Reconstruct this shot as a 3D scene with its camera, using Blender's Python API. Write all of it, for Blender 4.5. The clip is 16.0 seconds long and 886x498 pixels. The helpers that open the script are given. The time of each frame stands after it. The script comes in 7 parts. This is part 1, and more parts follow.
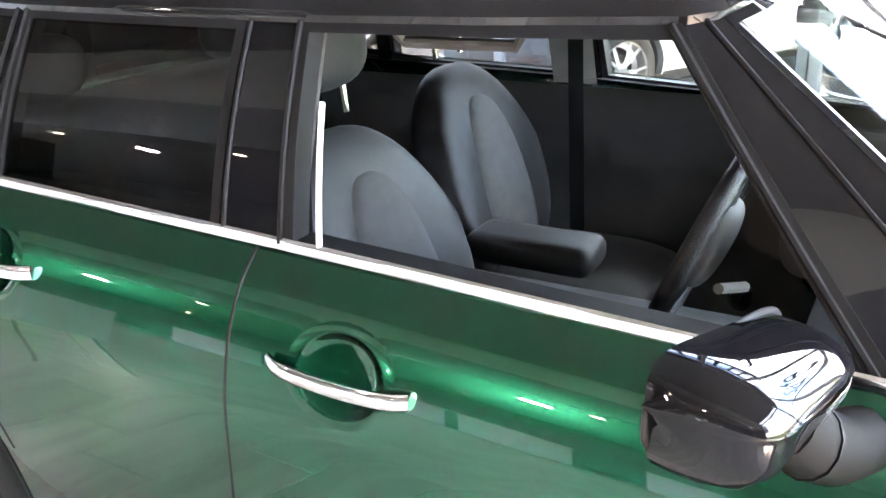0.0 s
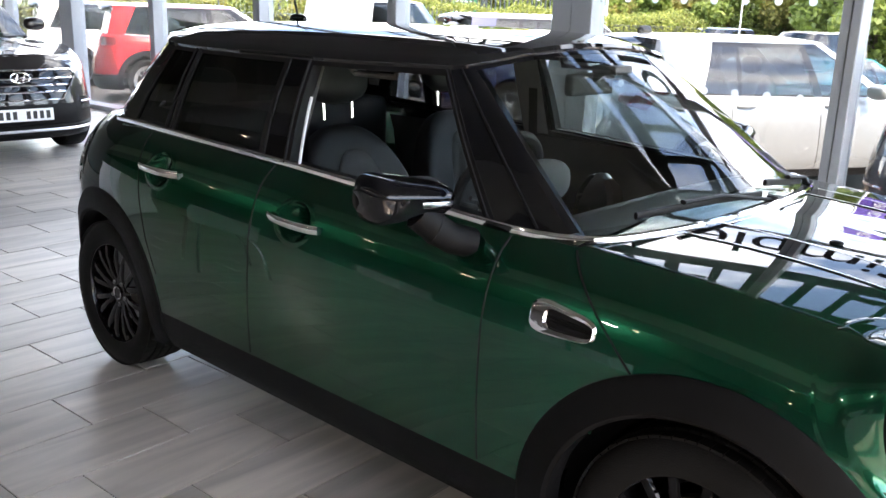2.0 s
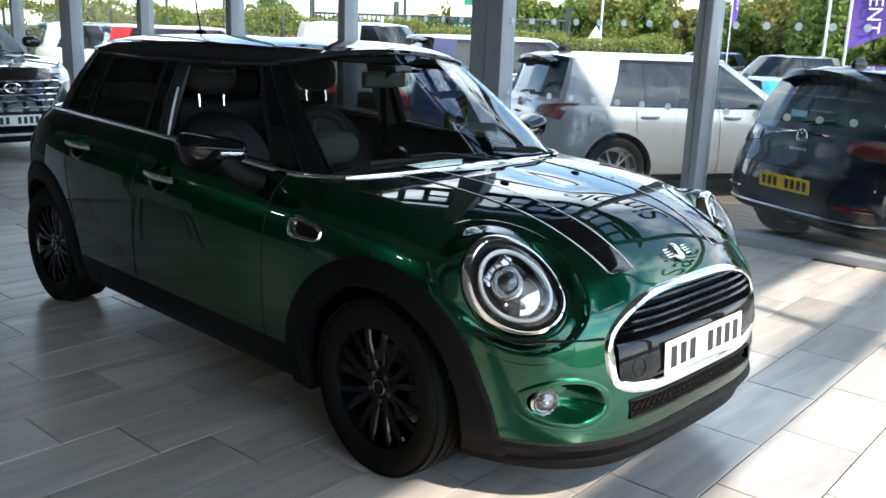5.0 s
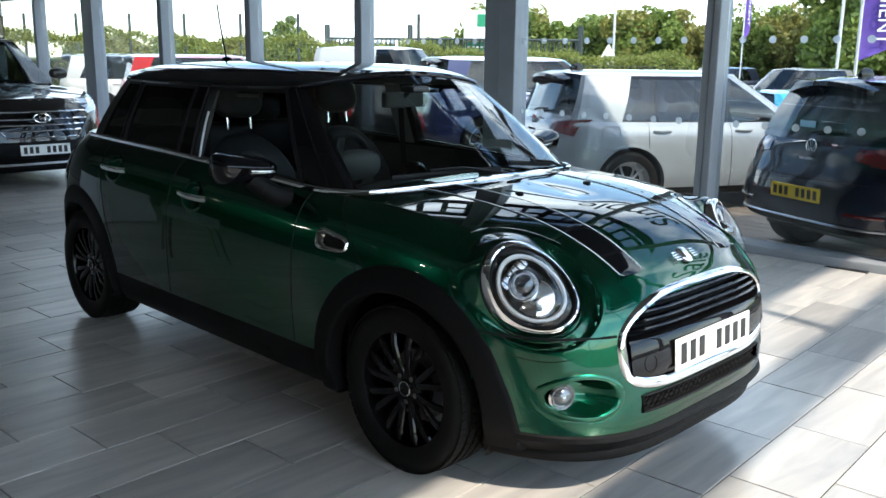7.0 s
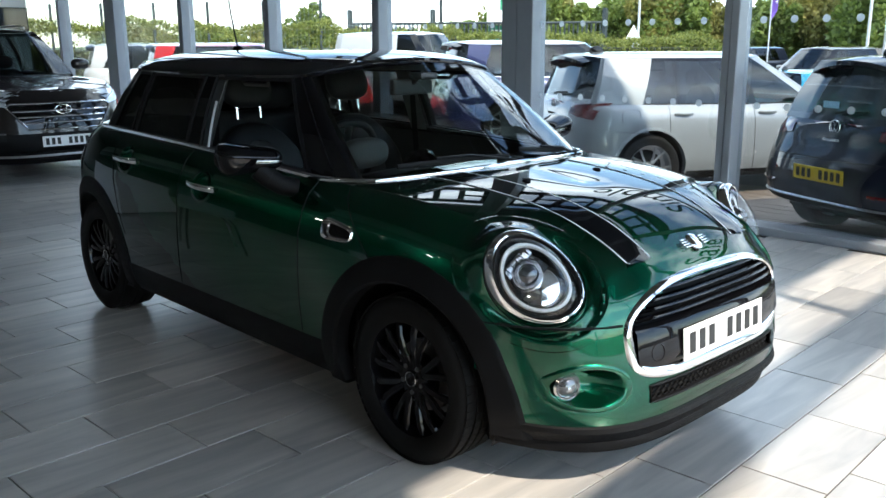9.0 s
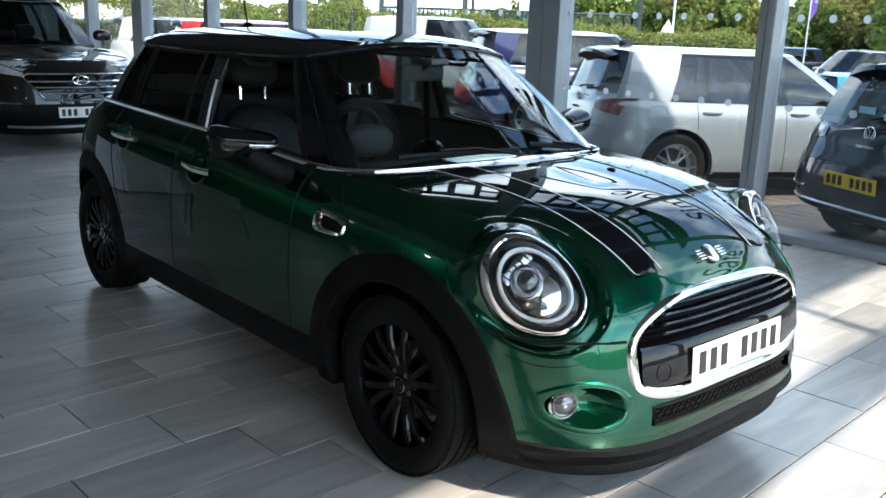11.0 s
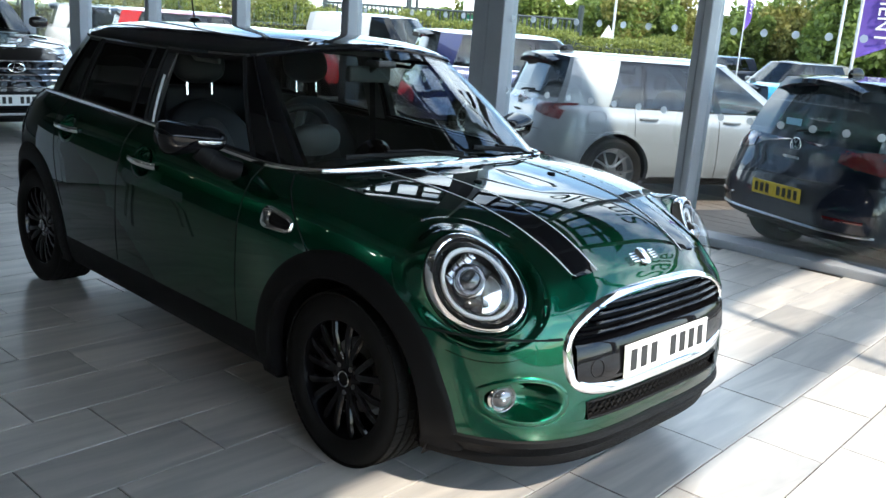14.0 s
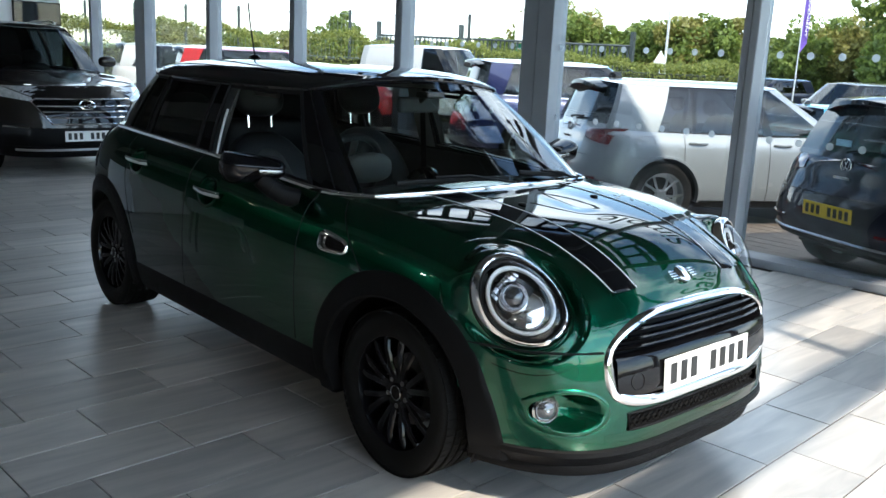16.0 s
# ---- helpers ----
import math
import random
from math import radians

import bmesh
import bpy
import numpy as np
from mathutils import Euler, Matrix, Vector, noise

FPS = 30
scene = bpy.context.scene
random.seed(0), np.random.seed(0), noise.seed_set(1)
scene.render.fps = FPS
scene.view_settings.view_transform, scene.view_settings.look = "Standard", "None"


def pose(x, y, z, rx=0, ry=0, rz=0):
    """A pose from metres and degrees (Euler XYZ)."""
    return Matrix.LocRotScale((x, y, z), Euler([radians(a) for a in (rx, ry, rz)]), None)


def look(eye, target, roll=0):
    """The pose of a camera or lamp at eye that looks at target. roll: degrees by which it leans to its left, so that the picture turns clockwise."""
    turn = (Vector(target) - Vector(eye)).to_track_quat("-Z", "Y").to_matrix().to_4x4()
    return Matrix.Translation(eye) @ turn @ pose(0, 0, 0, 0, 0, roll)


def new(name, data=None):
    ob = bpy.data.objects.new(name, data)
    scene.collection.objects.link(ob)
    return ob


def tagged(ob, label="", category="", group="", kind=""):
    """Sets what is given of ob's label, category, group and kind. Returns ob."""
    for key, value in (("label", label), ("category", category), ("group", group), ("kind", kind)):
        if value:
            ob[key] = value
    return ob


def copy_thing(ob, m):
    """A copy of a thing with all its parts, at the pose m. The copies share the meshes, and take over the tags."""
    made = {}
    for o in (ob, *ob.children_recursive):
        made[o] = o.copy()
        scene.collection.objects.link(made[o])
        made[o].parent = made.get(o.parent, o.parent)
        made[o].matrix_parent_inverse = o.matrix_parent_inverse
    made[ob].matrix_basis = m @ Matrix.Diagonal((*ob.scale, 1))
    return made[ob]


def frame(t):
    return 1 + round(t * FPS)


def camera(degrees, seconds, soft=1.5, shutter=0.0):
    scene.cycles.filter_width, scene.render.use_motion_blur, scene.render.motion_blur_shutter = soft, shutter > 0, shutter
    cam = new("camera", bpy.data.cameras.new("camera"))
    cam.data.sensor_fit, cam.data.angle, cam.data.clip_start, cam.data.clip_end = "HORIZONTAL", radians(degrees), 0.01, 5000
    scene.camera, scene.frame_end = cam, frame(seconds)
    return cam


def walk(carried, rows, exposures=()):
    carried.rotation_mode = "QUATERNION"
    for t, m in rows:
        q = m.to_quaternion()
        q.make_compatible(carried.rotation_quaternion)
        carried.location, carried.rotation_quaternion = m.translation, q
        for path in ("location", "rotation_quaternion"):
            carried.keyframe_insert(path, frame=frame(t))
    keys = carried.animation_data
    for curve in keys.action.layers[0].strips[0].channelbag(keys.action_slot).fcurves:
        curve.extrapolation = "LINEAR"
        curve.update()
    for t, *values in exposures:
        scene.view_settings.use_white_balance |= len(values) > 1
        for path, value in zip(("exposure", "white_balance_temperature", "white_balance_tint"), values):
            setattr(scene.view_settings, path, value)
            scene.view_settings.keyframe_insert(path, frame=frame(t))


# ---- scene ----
import functools

from mathutils.bvhtree import BVHTree

cam = camera(53.9, 16.0)
PATH = [
    (0, (0.619, -1.679, 1.458), (-0.31, -0.067, 0.723), -2.2),
    (0.5, (0.947, -1.911, 1.49), (-0.195, -0.37, 0.924), 1.1),
    (1, (1.324, -2.039, 1.481), (0.059, -0.589, 0.938), 1.2),
    (1.5, (1.672, -2.262, 1.455), (0.424, -0.790, 0.928), 2.0),
    (2, (1.994, -2.398, 1.460), (0.694, -0.971, 0.937), 1.9),
    (2.5, (2.324, -2.475, 1.481), (0.949, -1.142, 0.903), -0.4),
    (3, (2.599, -2.634, 1.454), (1.247, -1.27, 0.893), 0.1),
    (3.5, (2.832, -2.635, 1.474), (1.513, -1.231, 0.935), 0.8),
    (4, (3.035, -2.525, 1.445), (1.706, -1.126, 0.921), 1.9),
    (6.5, (3.4, -2.757, 1.449), (2.037, -1.355, 1.028), 1.2),
    (7, (3.409, -2.739, 1.441), (2.033, -1.352, 1.014), 0.7),
    (7.5, (3.443, -2.696, 1.448), (2.07, -1.316, 0.99), 0.9),
    (8, (3.5, -2.633, 1.438), (2.121, -1.267, 0.953), 1.3),
    (8.5, (3.516, -2.622, 1.446), (2.11, -1.28, 0.972), 0.4),
    (9, (3.438, -2.662, 1.449), (2.025, -1.324, 0.988), -0.2),
    (11.5, (3.336, -2.441, 1.443), (1.9, -1.144, 0.937), 2.8),
    (12, (3.319, -2.448, 1.446), (1.94, -1.119, 0.869), 1.6),
    (12.5, (3.335, -2.458, 1.46), (1.942, -1.137, 0.9), 1.2),
    (13, (3.346, -2.463, 1.459), (1.945, -1.136, 0.933), 2.4),
    (13.5, (3.377, -2.475, 1.471), (1.991, -1.127, 0.961), 3.0),
    (14, (3.403, -2.54, 1.47), (2.056, -1.144, 0.982), 4.2),
    (14.5, (3.468, -2.682, 1.474), (2.129, -1.271, 1.009), 3.3),
    (15, (3.498, -2.699, 1.48), (2.141, -1.298, 1.037), 3.0),
    (15.5, (3.524, -2.666, 1.481), (2.12, -1.311, 1.04), 3.2),
    (16, (3.538, -2.632, 1.481), (2.092, -1.32, 1.049), 2.8),
]

EXPOSURES = [(0.0, 6.57, 7000, 22), (0.5, 5.82, 6900, 22), (1.0, 4.82, 6900, 22), (1.5, 4.40, 7150, 21), (2.0, 4.15, 7050, 20), (2.5, 4.13, 7150, 20), (3.0, 4.00, 7150, 19),
             (3.5, 3.60, 6800, 17), (4.0, 3.25, 6600, 14), (6.5, 2.70, 6110, 8), (9.0, 2.75, 6110, 8), (12.5, 2.85, 6110, 8), (14.5, 2.85, 6110, 8), (16.0, 2.72, 6110, 8)]
walk(cam, [(t, look(eye, target, roll)) for t, eye, target, roll in PATH], EXPOSURES)

# ---- light ----
SUN_EL, SUN_AZ = radians(45), (0.986, -0.165)
world = bpy.data.worlds.new("sky_world")
scene.world = world
world.use_nodes = True
wn = world.node_tree.nodes
sky = wn.new("ShaderNodeTexSky")
sky.sky_type = "NISHITA"
sky.sun_disc = False
sky.sun_elevation = SUN_EL
sky.dust_density, sky.ozone_density = 0.6, 1.6
sky.sun_rotation = math.atan2(SUN_AZ[0], SUN_AZ[1])
wn["Background"].inputs["Strength"].default_value = 0.085
# broken white cloud over the blue
cloud_co, cloud_map, cloud, cloud_ramp, cloud_mix = (wn.new(k) for k in ("ShaderNodeTexCoord", "ShaderNodeMapping", "ShaderNodeTexNoise", "ShaderNodeMapRange", "ShaderNodeMix"))
cloud_map.inputs["Scale"].default_value = (1.0, 1.0, 2.2)
cloud.inputs["Scale"].default_value, cloud.inputs["Detail"].default_value, cloud.inputs["Roughness"].default_value = 2.6, 6.0, 0.55
cloud_ramp.inputs["From Min"].default_value, cloud_ramp.inputs["From Max"].default_value = 0.44, 0.66
cloud_mix.data_type = "RGBA"
cloud_mix.inputs[7].default_value = (10.0, 10.3, 10.7, 1)
for a, b in ((cloud_co.outputs["Generated"], cloud_map.inputs["Vector"]), (cloud_map.outputs[0], cloud.inputs["Vector"]), (cloud.outputs["Fac"], cloud_ramp.inputs["Value"]),
             (cloud_ramp.outputs[0], cloud_mix.inputs[0]), (sky.outputs[0], cloud_mix.inputs[6]), (cloud_mix.outputs[2], wn["Background"].inputs["Color"])):
    world.node_tree.links.new(a, b)
sun_data = bpy.data.lights.new("sun", "SUN")
sun_data.energy, sun_data.angle, sun_data.color = 1.2, radians(0.6), (1.0, 0.87, 0.71)
sun = new("sun", sun_data)
sun_from = Vector((SUN_AZ[0] * math.cos(SUN_EL), SUN_AZ[1] * math.cos(SUN_EL), math.sin(SUN_EL))) * 40
sun.matrix_world = look(sun_from, (0, 0, 0))


# ---- materials ----
def mat(name, color, rough=0.5, metal=0.0, vary=0.12, scale=6.0, bump=0.0, bscale=60.0, coat=0.0, spec=0.5, rvary=0.0, edge=None, coat_ior=1.5):
    """A principled material with colour variation at two scales and fine relief."""
    m = bpy.data.materials.new(name)
    m.use_nodes = True
    n, l = m.node_tree.nodes, m.node_tree.links
    b = n["Principled BSDF"]
    b.inputs["Roughness"].default_value, b.inputs["Metallic"].default_value = rough, metal
    b.inputs["Specular IOR Level"].default_value = spec
    b.inputs["Coat Weight"].default_value, b.inputs["Coat Roughness"].default_value = coat, 0.02
    b.inputs["Coat IOR"].default_value = coat_ior
    if edge:
        b.inputs["Specular Tint"].default_value = (*edge, 1)
    co = n.new("ShaderNodeTexCoord")
    big, fine = n.new("ShaderNodeTexNoise"), n.new("ShaderNodeTexNoise")
    big.inputs["Scale"].default_value, fine.inputs["Scale"].default_value = scale, scale * 11
    big.inputs["Detail"].default_value = 5
    l.new(co.outputs["Object"], big.inputs["Vector"])
    l.new(co.outputs["Object"], fine.inputs["Vector"])
    add = n.new("ShaderNodeMath")
    add.operation = "MULTIPLY_ADD"
    add.inputs[1].default_value = 0.35
    l.new(fine.outputs["Fac"], add.inputs[0])
    l.new(big.outputs["Fac"], add.inputs[2])
    ramp = n.new("ShaderNodeMapRange")
    ramp.inputs["From Min"].default_value, ramp.inputs["From Max"].default_value = 0.4, 0.95
    ramp.inputs["To Min"].default_value, ramp.inputs["To Max"].default_value = 1 - vary, 1 + vary
    l.new(add.outputs[0], ramp.inputs["Value"])
    mul = n.new("ShaderNodeVectorMath")
    mul.operation = "SCALE"
    mul.inputs[0].default_value = color
    l.new(ramp.outputs[0], mul.inputs["Scale"])
    l.new(mul.outputs[0], b.inputs["Base Color"])
    if rvary:
        rr = n.new("ShaderNodeMapRange")
        rr.inputs["From Min"].default_value, rr.inputs["From Max"].default_value = 0.3, 0.7
        rr.inputs["To Min"].default_value, rr.inputs["To Max"].default_value = max(0.02, rough - rvary), rough + rvary
        l.new(big.outputs["Fac"], rr.inputs["Value"])
        l.new(rr.outputs[0], b.inputs["Roughness"])
    if bump:
        bt, bn = n.new("ShaderNodeTexNoise"), n.new("ShaderNodeBump")
        bt.inputs["Scale"].default_value, bt.inputs["Detail"].default_value = bscale, 4
        bn.inputs["Strength"].default_value, bn.inputs["Distance"].default_value = bump, 0.01
        l.new(co.outputs["Object"], bt.inputs["Vector"])
        l.new(bt.outputs["Fac"], bn.inputs["Height"])
        l.new(bn.outputs[0], b.inputs["Normal"])
    return m


def glass(name, tint, rough=0.0, ior=0.06):
    """Thin pane: tinted see-through with a Fresnel mirror."""
    m = bpy.data.materials.new(name)
    m.use_nodes = True
    n, l = m.node_tree.nodes, m.node_tree.links
    n.remove(n["Principled BSDF"])
    t, g, f, x = n.new("ShaderNodeBsdfTransparent"), n.new("ShaderNodeBsdfGlossy"), n.new("ShaderNodeLayerWeight"), n.new("ShaderNodeMixShader")
    t.inputs["Color"].default_value = (*tint, 1)
    g.inputs["Roughness"].default_value = rough
    f.inputs["Blend"].default_value = 0.5
    p5, k = n.new("ShaderNodeMath"), n.new("ShaderNodeMath")
    p5.operation, k.operation = "POWER", "MULTIPLY_ADD"
    p5.inputs[1].default_value, k.inputs[1].default_value, k.inputs[2].default_value = 4.5, 0.9, ior
    l.new(f.outputs["Facing"], p5.inputs[0])
    l.new(p5.outputs[0], k.inputs[0])
    l.new(k.outputs[0], x.inputs["Fac"])
    l.new(t.outputs[0], x.inputs[1])
    l.new(g.outputs[0], x.inputs[2])
    l.new(x.outputs[0], n["Material Output"].inputs["Surface"])
    return m


def glow(name, color, strength):
    m = mat(name, color, 0.4)
    b = m.node_tree.nodes["Principled BSDF"]
    b.inputs["Emission Color"].default_value, b.inputs["Emission Strength"].default_value = (*color, 1), strength
    return m


GREEN = mat("green_paint", (0.003, 0.080, 0.042), 0.25, 0.92, 0.06, 2.0, coat=1.0, edge=(0.0, 0.06, 0.03), coat_ior=1.5)
BLACKPAINT = mat("black_gloss", (0.008, 0.008, 0.009), 0.3, 0.0, 0.1, 3.0, coat=1.0, spec=0.0)
PIANO = mat("piano_black", (0.004, 0.004, 0.005), 0.3, 0.0, 0.1, 3.0, coat=0.75, spec=0.0)
CLAD = mat("cladding_plastic", (0.0045, 0.0045, 0.005), 0.5, 0.0, 0.15, 5.0, bump=0.25, bscale=900, spec=0.12)
RUBBER = mat("tyre_rubber", (0.008, 0.008, 0.008), 0.7, 0.0, 0.25, 7.0, bump=0.2, bscale=300, spec=0.12)
SEAL = mat("rubber_seal", (0.008, 0.008, 0.009), 0.55, 0.0, 0.1, 9.0, spec=0.15)
RIM = mat("black_alloy", (0.005, 0.005, 0.006), 0.3, 0.0, 0.1, 9.0, coat=0.55, spec=0.0)
CHROME = mat("chrome", (0.83, 0.83, 0.84), 0.06, 1.0, 0.03, 9.0)
SATIN = mat("satin_metal", (0.55, 0.56, 0.57), 0.28, 1.0, 0.06, 14.0, bump=0.05, bscale=400)
STEEL = mat("brake_steel", (0.25, 0.24, 0.23), 0.4, 1.0, 0.2, 20.0)
CLOTH = mat("seat_cloth", (0.042, 0.043, 0.045), 0.85, 0.0, 0.2, 30.0, bump=0.5, bscale=700)
LEATHER = mat("seat_leatherette", (0.013, 0.0135, 0.015), 0.5, 0.0, 0.15, 12.0, bump=0.25, bscale=350, spec=0.3)
DASH = mat("dashboard_plastic", (0.05, 0.05, 0.05), 0.6, 0.0, 0.15, 12.0, bump=0.2, bscale=500)
PLATEW = mat("white_plate", (0.78, 0.78, 0.76), 0.35, 0.0, 0.03, 5.0)
PLATEY = mat("yellow_plate", (0.75, 0.52, 0.03), 0.35, 0.0, 0.03, 5.0)
INK = mat("plate_ink", (0.012, 0.012, 0.012), 0.5)
STRIPEW = mat("white_pinstripe", (0.75, 0.77, 0.75), 0.3)
REFLECTOR = mat("lamp_reflector", (0.45, 0.46, 0.48), 0.12, 0.9, 0.1, 20.0)
DRL = mat("white_light_guide", (0.80, 0.81, 0.82), 0.25, 0.0, 0.04, 20.0)
LAMPDARK = mat("lamp_inner_dark", (0.03, 0.032, 0.035), 0.25, 0.4, 0.1, 20.0)
REDLENS = mat("red_lamp_lens", (0.09, 0.004, 0.006), 0.1, 0.0, 0.15, 20.0, coat=1.0)
SILVERWHITE = mat("silver_white_paint", (0.215, 0.232, 0.25), 0.5, 0.35, 0.04, 2.0, coat=1.0, spec=0.2)
NAVY = mat("dark_blue_paint", (0.003, 0.005, 0.013), 0.45, 0.0, 0.08, 2.0, coat=1.0, spec=0.1)
BROWNBLACK = mat("dark_brown_paint", (0.014, 0.0115, 0.011), 0.4, 0.2, 0.08, 2.0, coat=1.0, spec=0.1)
RED = mat("red_paint", (0.45, 0.012, 0.015), 0.25, 0.1, 0.06, 2.0, coat=1.0)
BLUE = mat("blue_paint", (0.012, 0.017, 0.075), 0.25, 0.3, 0.06, 2.0, coat=1.0)
WHITE = mat("white_paint", (0.55, 0.56, 0.57), 0.5, 0.0, 0.04, 2.0, coat=1.0)
LIGHTBLUE = mat("light_blue_paint", (0.01, 0.30, 0.42), 0.25, 0.1, 0.05, 2.0, coat=1.0)
GREYBROWN = mat("grey_paint", (0.18, 0.17, 0.155), 0.3, 0.3, 0.06, 2.0, coat=1.0)
CARGLASS = glass("car_glass", (0.62, 0.68, 0.66))
TINTGLASS = glass("tinted_glass", (0.19, 0.20, 0.205))
FARGLASS = mat("dark_window_glass", (0.018, 0.024, 0.027), 0.04, 0.0, 0.1, 2.0)
SIDEGLASS = glass("parked_car_glass", (0.30, 0.35, 0.355))
LENS = glass("lamp_lens", (0.93, 0.94, 0.95))
WINDOW = glass("showroom_glass", (0.93, 0.96, 0.95))
FRAMEGREY = mat("grey_powder_coat", (0.30, 0.32, 0.35), 0.4, 0.0, 0.06, 4.0, bump=0.06, bscale=500)
FRAMEDARK = mat("dark_gasket", (0.04, 0.042, 0.046), 0.5, 0.0, 0.1, 6.0)
WALL = mat("painted_wall", (0.78, 0.78, 0.76), 0.85, 0.0, 0.05, 1.5, bump=0.1, bscale=120)
WALLPALE = mat("pale_grey_board", (0.42, 0.42, 0.41), 0.8, 0.0, 0.05, 1.5)
WALLGREY = mat("grey_wall", (0.22, 0.22, 0.218), 0.85, 0.0, 0.05, 1.5)
WALLDARK = mat("dark_panel_wall", (0.10, 0.10, 0.105), 0.6, 0.0, 0.12, 1.5)
CEILING = mat("ceiling_board", (0.14, 0.14, 0.14), 0.9, 0.0, 0.05, 2.0)
GROUT = mat("dark_grout", (0.035, 0.033, 0.031), 0.9, 0.0, 0.2, 9.0)
DOT = glass("frosted_vinyl", (0.75, 0.77, 0.77), 0.3, 0.10)
dn, dl = DOT.node_tree.nodes, DOT.node_tree.links
frost, frost_mix, frost_out = dn.new("ShaderNodeBsdfTranslucent"), dn.new("ShaderNodeMixShader"), dn["Material Output"]
frost.inputs["Color"].default_value, frost_mix.inputs["Fac"].default_value = (0.85, 0.87, 0.87, 1), 0.4
dl.new(frost_out.inputs["Surface"].links[0].from_socket, frost_mix.inputs[1])
dl.new(frost.outputs[0], frost_mix.inputs[2])
dl.new(frost_mix.outputs[0], frost_out.inputs["Surface"])
ASPHALT = mat("asphalt", (0.055, 0.054, 0.053), 0.9, 0.0, 0.3, 1.5, bump=0.6, bscale=160)
PAVING = mat("brown_block_paving", (0.13, 0.105, 0.09), 0.85, 0.0, 0.25, 3.0, bump=0.4, bscale=80)
PAVEBRICK = mat("brown_paving_brick", (0.15, 0.12, 0.10), 0.8, 0.0, 0.35, 1.2, bump=0.3, bscale=150)
GRASS = mat("grass_field", (0.07, 0.11, 0.03), 0.95, 0.0, 0.35, 0.4, bump=0.6, bscale=30)
BARK = mat("bark", (0.12, 0.095, 0.07), 0.9, 0.0, 0.3, 6.0, bump=0.8, bscale=30)
FENCE = mat("dark_fence_paint", (0.035, 0.045, 0.045), 0.5)
POLE = mat("pole_metal", (0.55, 0.56, 0.57), 0.45, 0.3)
SIGNGREEN = mat("green_sign", (0.02, 0.22, 0.10), 0.5)
SIGNWHITE = mat("white_sign", (0.78, 0.78, 0.76), 0.5)
GREENDARK = GREEN
STRIPEB = mat("black_stripe_vinyl", (0.006, 0.006, 0.007), 0.4, 0.0, 0.1, 3.0, coat=0.8, spec=0.0)
LENS2 = mat("clear_optic", (0.12, 0.13, 0.145), 0.05, 0.7, 0.1, 20.0, coat=1.0)
HEADLINING = mat("grey_headlining", (0.20, 0.20, 0.20), 0.9, 0.0, 0.1, 20.0, bump=0.2, bscale=500)
STICKER = mat("blue_sticker", (0.25, 0.42, 0.60), 0.5)
HEADLAMP = mat("headlamp_glass", (0.62, 0.64, 0.67), 0.15, 0.2, 0.35, 30.0, coat=1.0)
HEDGESHADE = mat("hedge_inner_shade", (0.025, 0.032, 0.012), 0.95, 0.0, 0.4, 9.0)
FENCEWIRE = mat("fence_wire", (0.16, 0.20, 0.19), 0.5)
VINYL = mat("dark_vinyl", (0.02, 0.035, 0.03), 0.5)
SPOTGLOW = glow("spot_glow", (1.0, 0.85, 0.6), 4.0)
PURPLE = mat("purple_banner", (0.10, 0.05, 0.30), 0.7)


